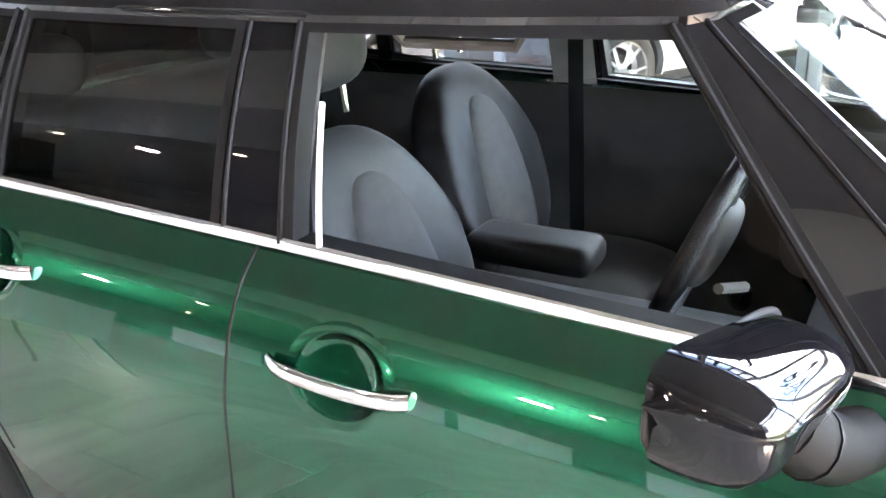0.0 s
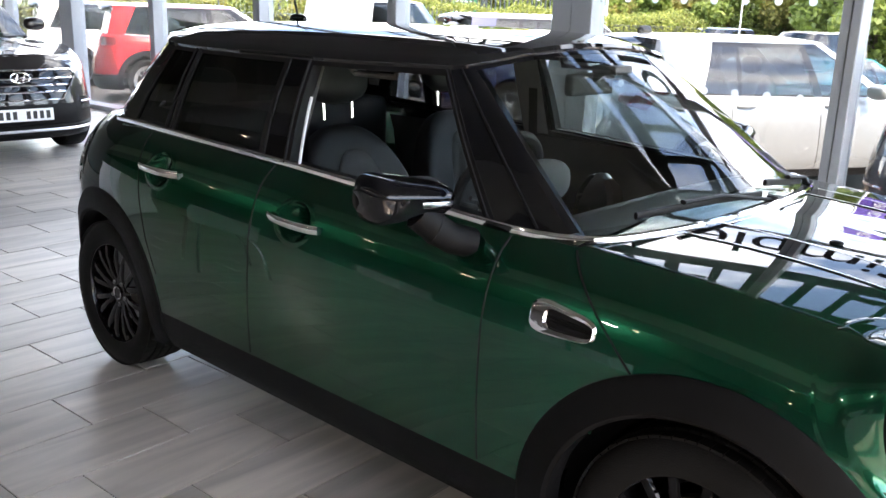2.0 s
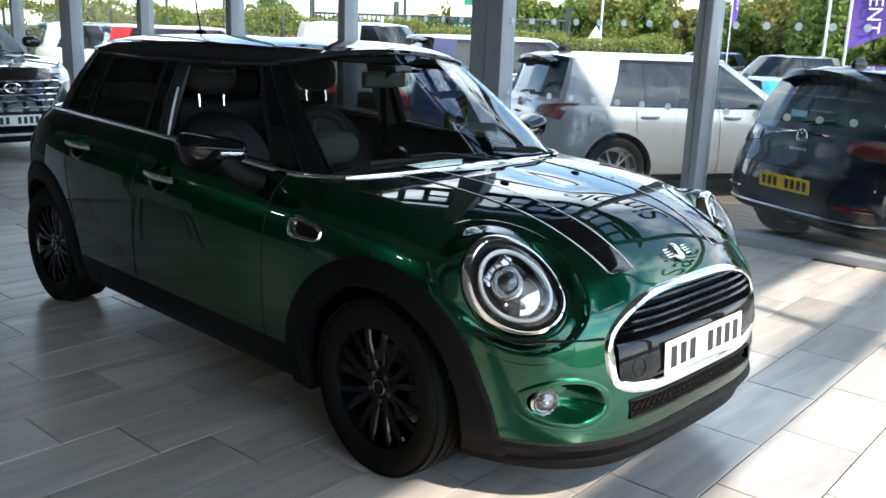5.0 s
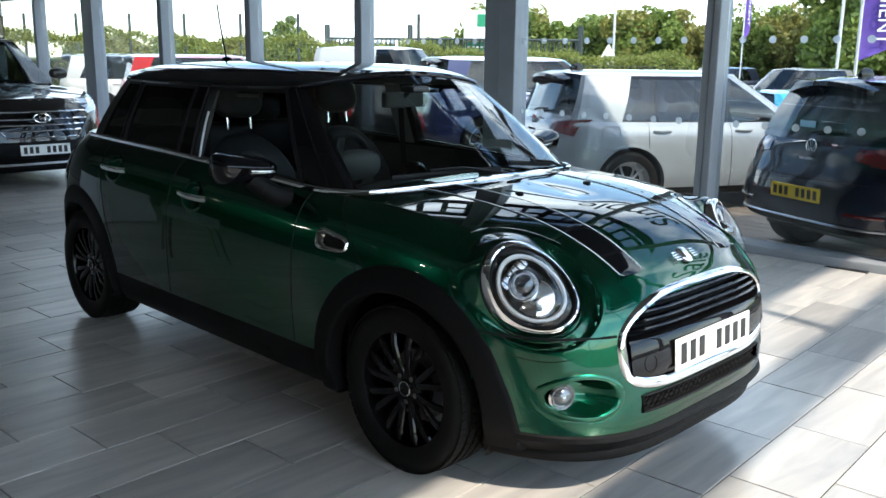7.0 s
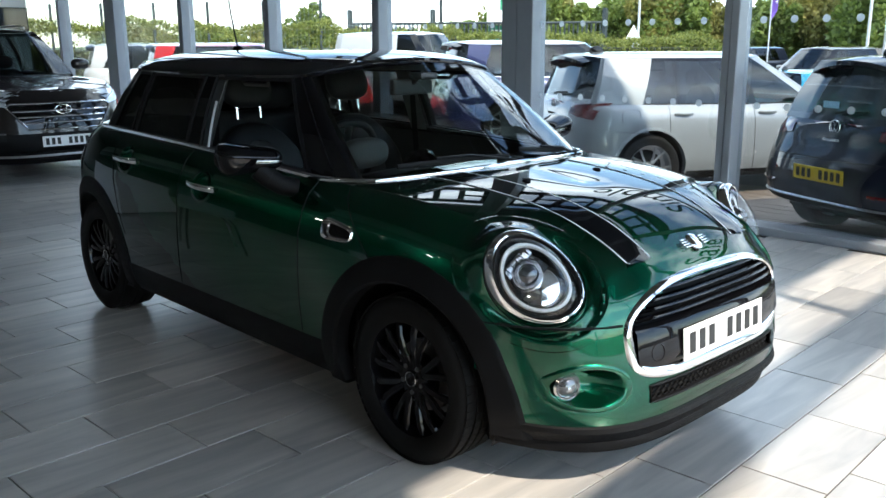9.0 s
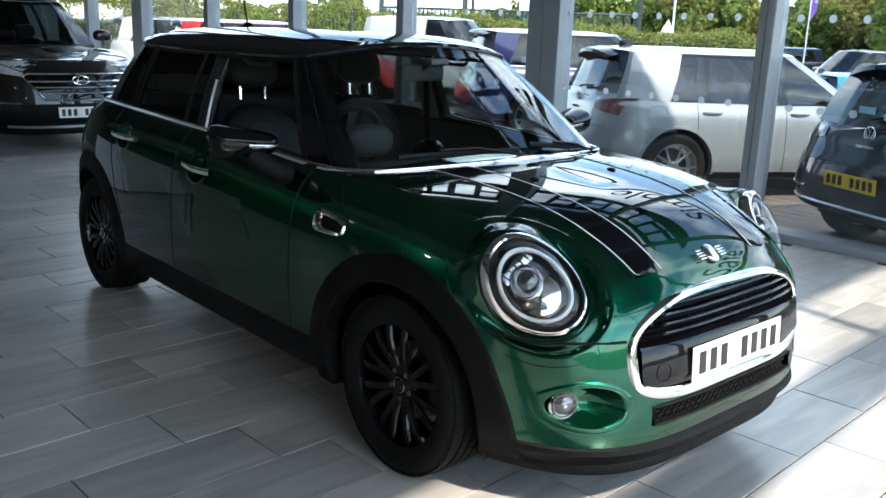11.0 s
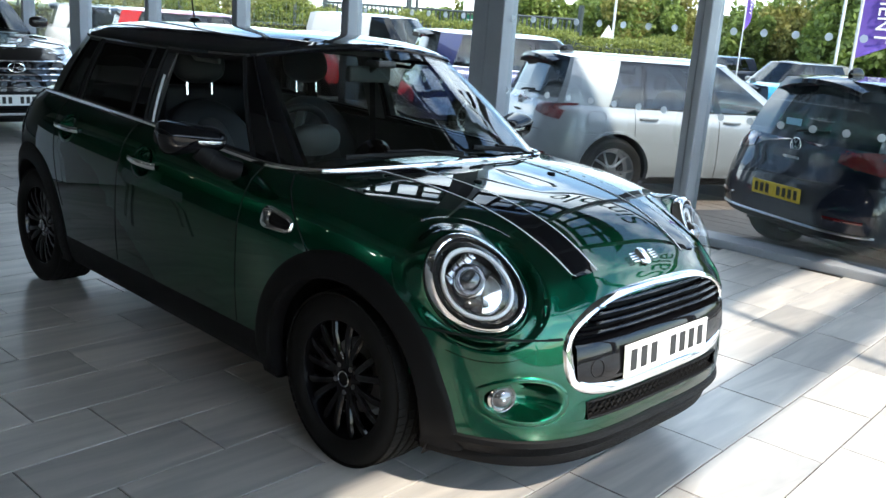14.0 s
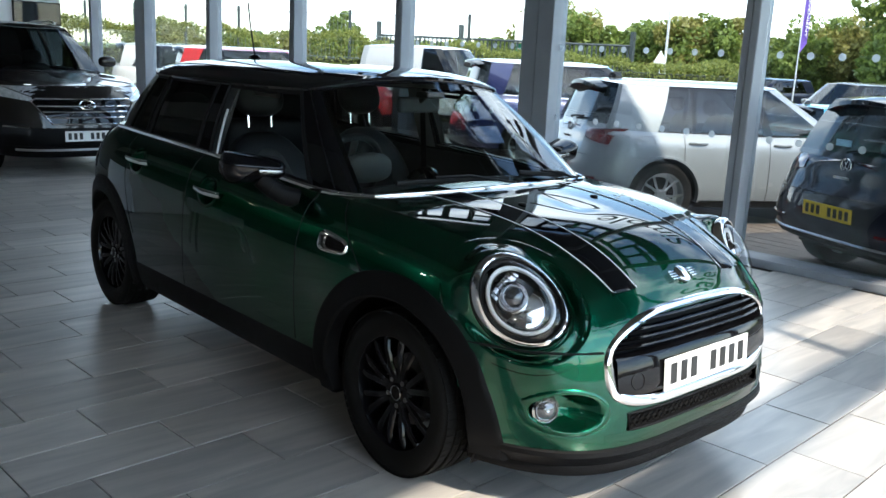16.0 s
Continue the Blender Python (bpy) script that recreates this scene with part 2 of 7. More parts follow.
def tile_mat():
    """Grey wood-look stone: streaks along the tile, each tile a little different."""
    m = mat("stone_tile", (0.33, 0.315, 0.30), 0.29, 0.0, 0.10, 5.0, rvary=0.015, spec=0.6)
    n, l = m.node_tree.nodes, m.node_tree.links
    b = n["Principled BSDF"]
    info, co, sep = n.new("ShaderNodeObjectInfo"), n.new("ShaderNodeTexCoord"), n.new("ShaderNodeMapping")
    geo = n.new("ShaderNodeNewGeometry")
    sep.inputs["Scale"].default_value = (11, 1.3, 1)
    vec = n.new("ShaderNodeVectorMath")
    vec.operation = "ADD"
    l.new(geo.outputs["Position"], sep.inputs["Vector"])
    l.new(sep.outputs[0], vec.inputs[0])
    rnd = n.new("ShaderNodeMath")
    rnd.operation = "ADD"
    l.new(info.outputs["Random"], rnd.inputs[0])
    l.new(geo.outputs["Random Per Island"], rnd.inputs[1])
    sc = n.new("ShaderNodeMath")
    sc.operation = "MULTIPLY"
    sc.inputs[1].default_value = 37.0
    l.new(rnd.outputs[0], sc.inputs[0])
    cmb = n.new("ShaderNodeCombineXYZ")
    l.new(sc.outputs[0], cmb.inputs[0])
    l.new(sc.outputs[0], cmb.inputs[2])
    l.new(cmb.outputs[0], vec.inputs[1])
    streak, blotch = n.new("ShaderNodeTexNoise"), n.new("ShaderNodeTexNoise")
    streak.inputs["Scale"].default_value, streak.inputs["Detail"].default_value = 1.0, 7
    streak.inputs["Distortion"].default_value = 0.8
    blotch.inputs["Scale"].default_value, blotch.inputs["Detail"].default_value = 0.28, 3
    l.new(vec.outputs[0], streak.inputs["Vector"])
    l.new(vec.outputs[0], blotch.inputs["Vector"])
    mixf = n.new("ShaderNodeMath")
    mixf.operation = "MULTIPLY_ADD"
    mixf.inputs[1].default_value = 0.45
    l.new(blotch.outputs["Fac"], mixf.inputs[0])
    l.new(streak.outputs["Fac"], mixf.inputs[2])
    ramp = n.new("ShaderNodeValToRGB")
    e = ramp.color_ramp.elements
    e[0].position, e[0].color = 0.54, (0.375, 0.36, 0.345, 1)
    e[1].position, e[1].color = 0.93, (0.60, 0.56, 0.515, 1)
    l.new(mixf.outputs[0], ramp.inputs[0])
    tone = n.new("ShaderNodeMapRange")
    tone.inputs["To Min"].default_value, tone.inputs["To Max"].default_value = 0.82, 1.13
    fr = n.new("ShaderNodeMath")
    fr.operation = "FRACT"
    l.new(rnd.outputs[0], fr.inputs[0])
    l.new(fr.outputs[0], tone.inputs["Value"])
    mul = n.new("ShaderNodeVectorMath")
    mul.operation = "SCALE"
    l.new(ramp.outputs[0], mul.inputs[0])
    l.new(tone.outputs[0], mul.inputs["Scale"])
    l.new(mul.outputs[0], b.inputs["Base Color"])
    return m


TILE = tile_mat()


def leaf_mat(name, dark, light):
    m = bpy.data.materials.new(name)
    m.use_nodes = True
    n, l = m.node_tree.nodes, m.node_tree.links
    b = n["Principled BSDF"]
    geo, ramp = n.new("ShaderNodeNewGeometry"), n.new("ShaderNodeValToRGB")
    ramp.color_ramp.elements[0].color, ramp.color_ramp.elements[1].color = (*dark, 1), (*light, 1)
    l.new(geo.outputs["Random Per Island"], ramp.inputs[0])
    l.new(ramp.outputs[0], b.inputs["Base Color"])
    b.inputs["Roughness"].default_value = 0.6
    tr, mx = n.new("ShaderNodeBsdfTranslucent"), n.new("ShaderNodeMixShader")
    l.new(ramp.outputs[0], tr.inputs["Color"])
    mx.inputs["Fac"].default_value = 0.45
    l.new(b.outputs[0], mx.inputs[1])
    l.new(tr.outputs[0], mx.inputs[2])
    l.new(mx.outputs[0], n["Material Output"].inputs["Surface"])
    return m


LEAF_HEDGE = leaf_mat("hedge_leaves", (0.085, 0.11, 0.018), (0.29, 0.31, 0.07))
LEAF_TREE = leaf_mat("tree_leaves", (0.08, 0.12, 0.022), (0.25, 0.31, 0.07))
LEAF_PALE = leaf_mat("spring_leaves", (0.15, 0.15, 0.035), (0.36, 0.33, 0.10))


# ---- building helpers ----
def part(name, bm, material, parent, label="", smooth=True):
    """Links a bmesh as ONE mesh object under a thing or a part."""
    me = bpy.data.meshes.new(name)
    bmesh.ops.recalc_face_normals(bm, faces=bm.faces)
    bm.to_mesh(me)
    bm.free()
    me.materials.append(material)
    if smooth:
        me.shade_smooth()
        me.set_sharp_from_angle(angle=radians(38))
    ob = new(name, me)
    ob.parent = parent
    return tagged(ob, label)


def solo(name, bm, material, label, category, kind="", group="", m=None, smooth=True):
    ob = part(name, bm, material, None, "", smooth)
    if m is not None:
        ob.matrix_world = m
    return tagged(ob, label, category, group, kind)


def thing(name, label, category, m=None, group="", kind=""):
    ob = new(name)
    ob.empty_display_size = 0.1
    if m is not None:
        ob.matrix_world = m
    return tagged(ob, label, category, group, kind)


def grid(P, closed=False, bm=None):
    """A quad sheet from an array of shape rows x columns x 3."""
    bm = bm or bmesh.new()
    r, c = P.shape[:2]
    vs = [[bm.verts.new(P[i, j]) for j in range(c)] for i in range(r)]
    for i in range(r - 1):
        for j in range(c if closed else c - 1):
            k = (j + 1) % c
            try:
                bm.faces.new((vs[i][j], vs[i][k], vs[i + 1][k], vs[i + 1][j]))
            except ValueError:
                pass
    return bm


def box(size, at=(0, 0, 0), bevel=0.0, segs=2, bm=None, rot=None):
    bm = bm or bmesh.new()
    made = bmesh.ops.create_cube(bm, size=1.0)["verts"]
    bmesh.ops.scale(bm, vec=size, verts=made)
    if bevel:
        edges = list({e for v in made for e in v.link_edges})
        res = bmesh.ops.bevel(bm, geom=edges, offset=bevel, segments=segs, affect="EDGES", profile=0.6)
        made = list({v for f in res["faces"] for v in f.verts} | {v for v in made if v.is_valid})
    if rot is not None:
        bmesh.ops.rotate(bm, cent=(0, 0, 0), matrix=rot, verts=made)
    bmesh.ops.translate(bm, vec=at, verts=made)
    return bm


def lathe(profile, n=48, axis="y", bm=None):
    """Turns (radius, height) pairs round an axis."""
    prof = np.array(profile, float)
    a = np.linspace(0, 2 * np.pi, n, endpoint=False)
    P = np.zeros((len(prof), n, 3))
    i, j, k = {"y": (0, 2, 1), "z": (0, 1, 2), "x": (1, 2, 0)}[axis]
    P[:, :, i], P[:, :, j], P[:, :, k] = prof[:, :1] * np.cos(a), prof[:, :1] * np.sin(a), prof[:, 1:2]
    return grid(P, True, bm)


def tube(path, r, n=10, closed=False, rb=None, up=(0, 0, 1), bm=None):
    """A rod of half-width r (and half-height rb along up) swept along a path."""
    path = [Vector(p) for p in path]
    rb = rb or r
    rows = []
    m = len(path)
    for i, p in enumerate(path):
        a = path[(i - 1) % m] if closed or i else path[0]
        b = path[(i + 1) % m] if closed or i < m - 1 else path[-1]
        d = (b - a).normalized()
        u = Vector(up) - d * d.dot(Vector(up))
        u = u.normalized() if u.length > 1e-4 else d.orthogonal().normalized()
        s = d.cross(u)
        rows.append([p + s * (r * math.cos(q)) + u * (rb * math.sin(q)) for q in np.linspace(0, 2 * np.pi, n, endpoint=False)])
    if closed:
        rows.append(rows[0])
    bm = grid(np.array(rows), True, bm)
    if closed:
        bmesh.ops.remove_doubles(bm, verts=bm.verts, dist=1e-6)
    else:
        for row in (rows[0], rows[-1]):
            bm.faces.new([bm.verts.new(v) for v in row])
        bmesh.ops.remove_doubles(bm, verts=bm.verts, dist=1e-6)
    return bm


def ellipsoid(size, at=(0, 0, 0), power=2.0, n=20, bm=None):
    """A rounded lump: power 2 is an ellipsoid, more is boxier."""
    u, v = np.linspace(-np.pi / 2, np.pi / 2, n), np.linspace(0, 2 * np.pi, 2 * n, endpoint=False)
    sp = lambda w: np.sign(w) * np.abs(w) ** (2 / power)
    P = np.zeros((n, 2 * n, 3))
    P[..., 0] = sp(np.cos(u))[:, None] * sp(np.cos(v)) * size[0] / 2 + at[0]
    P[..., 1] = sp(np.cos(u))[:, None] * sp(np.sin(v)) * size[1] / 2 + at[1]
    P[..., 2] = sp(np.sin(u))[:, None] * np.ones(2 * n) * size[2] / 2 + at[2]
    return grid(P, True, bm)


@functools.lru_cache(maxsize=None)
def slopes(xs, ys):
    h = [b - a for a, b in zip(xs, xs[1:])]
    d = [(b - a) / k for a, b, k in zip(ys, ys[1:], h)]
    m = [d[0]] + [0.0] * (len(xs) - 2) + [d[-1]]
    for i in range(1, len(xs) - 1):
        if d[i - 1] * d[i] > 0:
            m[i] = 3 * (h[i - 1] + h[i]) / ((2 * h[i] + h[i - 1]) / d[i - 1] + (h[i] + 2 * h[i - 1]) / d[i])
    return h, m


def spl(x, xs, ys):
    """A smooth monotone curve through (xs, ys)."""
    if isinstance(x, np.ndarray):
        return np.array([spl(float(q), xs, ys) for q in x])
    xs, ys = tuple(xs), tuple(ys)
    h, m = slopes(xs, ys)
    x = min(max(x, xs[0]), xs[-1])
    k = 0
    while k < len(xs) - 2 and x > xs[k + 1]:
        k += 1
    t = (x - xs[k]) / h[k]
    return ys[k] * (1 + 2 * t) * (1 - t) ** 2 + m[k] * h[k] * t * (1 - t) ** 2 + ys[k + 1] * t * t * (3 - 2 * t) + m[k + 1] * h[k] * t * t * (t - 1)


class Hull:
    """The lower body of a car: plan outlines stacked from the sill to the shoulder. x ahead, half-width in y."""

    def __init__(self, v, half, front, rear, sill, shoulder, x0=0.5, x1=-0.5, n=4.0, n1=4.0):
        self.v, self.half, self.front, self.rear, self.sill, self.shoulder = v, half, front, rear, sill, shoulder
        self.x0, self.x1, self.n, self.n1 = x0, x1, n, n1

    def outline(self, count=70):
        """Samples (part, fraction) from the front middle along one side to the rear middle."""
        even = np.linspace(0, np.pi / 2, count)
        flank = np.linspace(0.025, 0.72, 28)
        af = np.sort(np.concatenate([even[even < math.acos(0.75 ** (self.n / 2))], np.arccos(flank ** (self.n / 2)), even[-1:]]))
        ar = np.sort(np.concatenate([even[even < math.acos(0.75 ** (self.n1 / 2))], np.arccos(flank ** (self.n1 / 2)), even[-1:]]))
        return [("f", t) for t in af] + [("s", t) for t in np.linspace(0, 1, 60)[1:-1]] + [("r", t) for t in ar[::-1]]

    def at(self, v, key):
        where, t = key
        b = float(spl(v, self.v, self.half))
        if where == "f":
            x = self.x0 + (float(spl(v, self.v, self.front)) - self.x0) * math.cos(t) ** (2 / self.n)
            y = b * math.sin(t) ** (2 / self.n)
        elif where == "r":
            x = self.x1 + (float(spl(v, self.v, self.rear)) - self.x1) * math.cos(t) ** (2 / self.n1)
            y = b * math.sin(t) ** (2 / self.n1)
        else:
            x, y = self.x0 + (self.x1 - self.x0) * t, b
        lo, hi = self.sill(x), self.shoulder(x, y)
        return x, y, lo + (hi - lo) * v

    def side(self, x, z):
        """Half-width of the body at a place seen from the side."""
        v = 0.5
        y = 0.8
        for _ in range(14):
            lo, hi = self.sill(x), self.shoulder(x, y)
            v = min(1.0, max(0.0, (z - lo) / (hi - lo)))
            b = float(spl(v, self.v, self.half))
            e, x0, n = (self.front, self.x0, self.n) if x > self.x0 else (self.rear, self.x1, self.n1)
            if self.x1 <= x <= self.x0:
                y = b
            else:
                q = min(1.0, abs((x - x0) / (float(spl(v, self.v, e)) - x0)))
                y = b * max(0.0, 1 - q ** n) ** (1 / n)
        return y

    def nose(self, y, z):
        """How far ahead the body reaches at a place seen from the front."""
        x = 1.9
        for _ in range(10):
            lo, hi = self.sill(x), self.shoulder(x, y)
            v = min(1.0, max(0.0, (z - lo) / (hi - lo)))
            q = min(1.0, abs(y) / float(spl(v, self.v, self.half)))
            x = self.x0 + (float(spl(v, self.v, self.front)) - self.x0) * max(0.0, 1 - q ** self.n) ** (1 / self.n)
        return x

    def tail(self, y, z):
        x = -1.9
        for _ in range(10):
            lo, hi = self.sill(x), self.shoulder(x, y)
            v = min(1.0, max(0.0, (z - lo) / (hi - lo)))
            q = min(1.0, abs(y) / float(spl(v, self.v, self.half)))
            x = self.x1 + (float(spl(v, self.v, self.rear)) - self.x1) * max(0.0, 1 - q ** self.n1) ** (1 / self.n1)
        return x

    def sheet(self, rows=30, lo=0.0, hi=1.0):
        keys = self.outline()
        vs = np.linspace(lo, hi, rows)
        right = np.array([[self.at(v, k) for k in keys] for v in vs])
        left = right[:, -2:0:-1].copy()
        right[..., 1] *= -1
        return np.concatenate([right, left], 1)


def split(bm, keep):
    """A copy of bm with only the faces whose middle passes the test."""
    out = bm.copy()
    bmesh.ops.delete(out, geom=[f for f in out.faces if not keep(f.calc_center_median())], context="FACES")
    return out


def cut(bm, co, no):
    bmesh.ops.bisect_plane(bm, geom=bm.verts[:] + bm.edges[:] + bm.faces[:], plane_co=co, plane_no=no, dist=1e-5)


# ---- the showroom ----
TURN = radians(1.5)
B = Matrix.Rotation(TURN, 4, "Z")          # the building stands turned a little against the car
GLASS_V, OUT_Z = 3.78, -0.14


def bpose(x, y, z, rz=0):
    return B @ pose(x, y, z, 0, 0, rz)


solo("floor", box((28, 16.2, 0.1), (-7, -4.5, -0.056)), GROUT, "dark grout bed under grey tiles", "floor", "structure", m=B, smooth=False)
solo("ceiling", box((28.4, 16.6, 0.2), (-7, -4.5, 6.2)), CEILING, "plain dark grey showroom ceiling", "ceiling", "structure", m=B, smooth=False)
wall = thing("wall_south", "long back wall of white board above dark panels", "wall", B, kind="structure")
part("wall_board", box((34, 0.2, 6.1), (-4, -12.42, 3.05)), WALLDARK, wall, "dark grey wall", False)
mezz = thing("gallery", "white gallery front over a low dark ceiling", "gallery", B, kind="structure")
part("white_front", box((34, 0.10, 1.77), (-4, -5.85, 5.21)), WALLPALE, mezz, "white boarded front", False)
part("dark_front", box((34, 0.12, 1.15), (-4, -5.86, 3.745)), WALLDARK, mezz, "dark lower band", False)
part("gallery_floor", box((34, 6.4, 0.14), (-4, -9.1, 3.24)), CEILING, mezz, "low dark ceiling", False)
solo("wall_west", box((0.2, 16.2, 6.1), (-21, -4.5, 3.05)), WALLGREY, "grey painted end wall", "wall", "structure", m=B, smooth=False)
EM = Matrix.Rotation(radians(4.5), 4, "Z")
EX = 7.0
east = thing("wall_east", "glazed end wall in grey frames under a solid fascia", "window wall", EM, kind="structure")
part("fascia", box((0.25, 16.4, 0.38), (EX, -4.3, 6.11)), WALLDARK, east, "dark fascia", False)
part("beam", box((0.10, 16.4, 0.24), (EX, -4.3, 5.18)), FRAMEGREY, east, "deep grey beam", False)
EV = [-12.4, -8.85, -5.65, -2.5, 0.65, 3.85]
for v in EV:
    part("mullion", box((0.10, 0.06, 5.92), (EX, v, 2.96)), FRAMEGREY, east, "", False)
for v, w in zip(EV[:-1], EV[1:]):
    if w < -5:
        part("wall_panel", box((0.12, w - v - 0.06, 5.92), (EX, (v + w) / 2, 2.96)), WALLDARK, east, "dark solid panel", False)
        continue
    for z0, z1 in ((0.0, 5.06), (5.30, 5.92)):
        pn = part("pane", box((0.012, w - v - 0.06, z1 - z0), (EX, (v + w) / 2, (z0 + z1) / 2)), WINDOW, east, "", False)
        pn.visible_shadow = False
wall_box = thing("wall_inner", "white inner wall with a dark screen beside the glass", "wall", B, kind="structure")
part("wall_panel", box((0.15, 2.6, 3.2), (-13.4, 2.1, 1.6)), WALL, wall_box, "", False)
screen = thing("wall_screen", "wide black display screen on the white wall", "screen", bpose(-13.325, 2.98, 1.88))
part("screen_frame", box((0.05, 0.82, 0.40), (0.026, 0, 0), 0.006, 2), SEAL, screen, "black frame")
part("screen_glass", box((0.006, 0.78, 0.36), (0.0515, 0, 0)), FARGLASS, screen, "dark glass", False)

# facade: mullions, two stout columns, sill, transoms, panes with dots
facade = thing("facade", "glazed showroom front in grey powder-coated frames", "window wall", B, kind="structure")
MULLIONS = [-20.0, -17.6, -15.1, -12.62, -10.6, -8.34, -6.18, -4.09, -2.07, 0.07, 1.86, 4.2, 6.5]
STOUT = (-10.6, -2.07)
for u in MULLIONS:
    w = 0.38 if u in STOUT else 0.13
    part("mullion", box((w * 0.5, 0.20, 6.1), (u + w * 0.25, GLASS_V - 0.03, 3.05), 0.006, 1), FRAMEGREY, facade, "", False)
    part("mullion_side", box((w * 0.5 - 0.006, 0.18, 6.1), (u - w * 0.25 - 0.003, GLASS_V - 0.03, 3.05), 0.004, 1), FRAMEGREY, facade, "", False)
    part("gasket", box((0.012, 0.17, 6.1), (u - 0.002, GLASS_V - 0.03, 3.05)), FRAMEDARK, facade, "", False)
for u, v in zip(MULLIONS[:-1], MULLIONS[1:]):
    part("sill", box((v - u - 0.14, 0.26, 0.07), ((u + v) / 2, GLASS_V - 0.05, 0.03), 0.012, 2), FRAMEGREY, facade, "", False)
    for z in (2.42, 4.8, 6.06):
        part("transom", box((v - u - 0.14, 0.12, 0.07), ((u + v) / 2, GLASS_V - 0.01, z), 0.005, 1), FRAMEGREY, facade, "", False)
    part("spandrel", box((v - u - 0.14, 0.10, 1.19), ((u + v) / 2, GLASS_V, 5.43)), WALLDARK, facade, "dark solid panel under the roof", False)
    for z0, z1 in ((0.07, 2.385), (2.455, 4.765)):
        pane = part("pane", box((v - u - 0.14, 0.012, z1 - z0), ((u + v) / 2, GLASS_V, (z0 + z1) / 2)), WINDOW, facade, "", False)
        pane.visible_shadow = False
    if u > -5 and v < 4:
        for z in (0.965, 1.61):
            for x in np.arange(u + 0.20, v - 0.12, 0.235):
                part("glass_dot", lathe([(0.0005, -0.001), (0.028, -0.001), (0.028, 0.001), (0.0005, 0.001)], 18, "y"), DOT, facade, "", False).location = (x, GLASS_V - 0.010, z)

# ceiling spots reflected in the paint
for x in (-9.6, -5.8, -4.2, -1.3, 2.0):
    for y in (-10.4, -6.4):
        lamp = thing("ceiling_spot", "small round warm recessed ceiling spot", "ceiling lamp", bpose(x, y, 3.166), "ceiling spots")
        part("trim_ring", lathe([(0.07, 0.0), (0.095, 0.0), (0.095, -0.012), (0.07, -0.012), (0.07, 0.0)], 20, "z"), FRAMEGREY, lamp)
        part("lens", lathe([(0.001, -0.004), (0.069, -0.004)], 20, "z"), SPOTGLOW, lamp)
for x in (-8, -2, 4):
    ld = bpy.data.lights.new("ceiling_light", "AREA")
    ld.shape, ld.size, ld.energy, ld.color = "DISK", 0.3, 3, (1.0, 0.93, 0.84)
    tagged(new("ceiling_light", ld), "warm round ceiling downlight", "ceiling lamp").matrix_world = look(B @ Vector((x, -6.9, 3.12)), B @ Vector((x, -6.9, 0)))

# ---- outside ground ----
def fall(x, y):
    """How far the far car park lies below the near ground."""
    ease = lambda t: min(1.0, max(0.0, t)) ** 2 * (3 - 2 * min(1.0, max(0.0, t)))
    return 0.34 * ease((y - 8.6) / 4.5) * ease((42 - y) / 8) * ease((x + 15) / 6) * ease((40 - x) / 10)


def land(xs, ys, z):
    return grid(np.array([[(x, y, z - fall(x, y)) for x in xs] for y in ys]))


wide = [-450, -200, -90, -50, -30] + list(np.arange(-20, 46, 2.0)) + [60, 100, 200, 450]
deep = [-150, -60, -20, 0] + list(np.arange(4, 50, 1.5)) + [60, 90, 150, 300, 750]
solo("ground", land(wide, deep, OUT_Z - 0.11), GRASS, "rough grass field reaching to the horizon", "ground", "structure")
solo("road", land([-70] + list(np.arange(-24, 44, 2.0)) + [50], [GLASS_V + 0.15] + list(np.arange(4.6, 30.2, 0.8)), OUT_Z), ASPHALT, "worn dark car park tarmac", "car park", "structure", m=B)
solo("pavement", box((120, 2.6, 0.1), (-10, GLASS_V + 1.5, OUT_Z - 0.046)), PAVING, "brown block paving along the showroom", "pavement", "structure", m=B, smooth=False)
solo("kerb", box((120, 0.22, 0.4), (-10, GLASS_V + 0.02, -0.235), 0.01, 1), GROUT, "concrete upstand under the glazing", "kerb", "structure", m=B, smooth=False)


# ---- the green car ----
def mini_shoulder(x, y):
    if x <= 0.9:
        return float(spl(x, [-1.95, -1.4, -0.9, -0.26, 0.3, 0.7, 0.9], [0.985, 1.015, 1.003, 0.985, 0.958, 0.939, 0.936]))
    base = float(spl(x, [0.9, 1.2, 1.4, 1.6, 1.75, 1.83, 1.905], [0.936, 0.916, 0.890, 0.848, 0.798, 0.765, 0.735]))
    return base + 0.022 * max(0.0, 1 - (abs(y) / 0.5) ** 2)


MINI = Hull([0, 0.06, 0.2, 0.45, 0.68, 0.82, 0.93, 1.0], [0.780, 0.812, 0.836, 0.846, 0.840, 0.818, 0.776, 0.716],
            [1.99, 2.02, 2.03, 2.018, 2.0, 1.982, 1.942, 1.905], [-1.86, -1.91, -1.93, -1.93, -1.90, -1.87, -1.83, -1.78],
            lambda x: 0.20, mini_shoulder, 0.5, -0.75, 4.0, 3.6)
HUB_F, HUB_R, HUB_Z, WHEEL_R = 1.2835, -1.2835, 0.305, 0.305


def sidep(x, z, s, off=0.0):
    """A point on the car's side: s is -1 or 1."""
    return (x, s * (MINI.side(x, z) + off), z)


def in_lamp(p, s):
    q = Vector((p.x, p.y * -s, p.z)) - LAMP_C
    q = Vector((q.dot(LAMP_U), q.dot(LAMP_V), q.dot(LAMP_N)))
    return (q.x / 0.178) ** 2 + (q.y / 0.227) ** 2 < 1 and abs(q.z) < 0.2


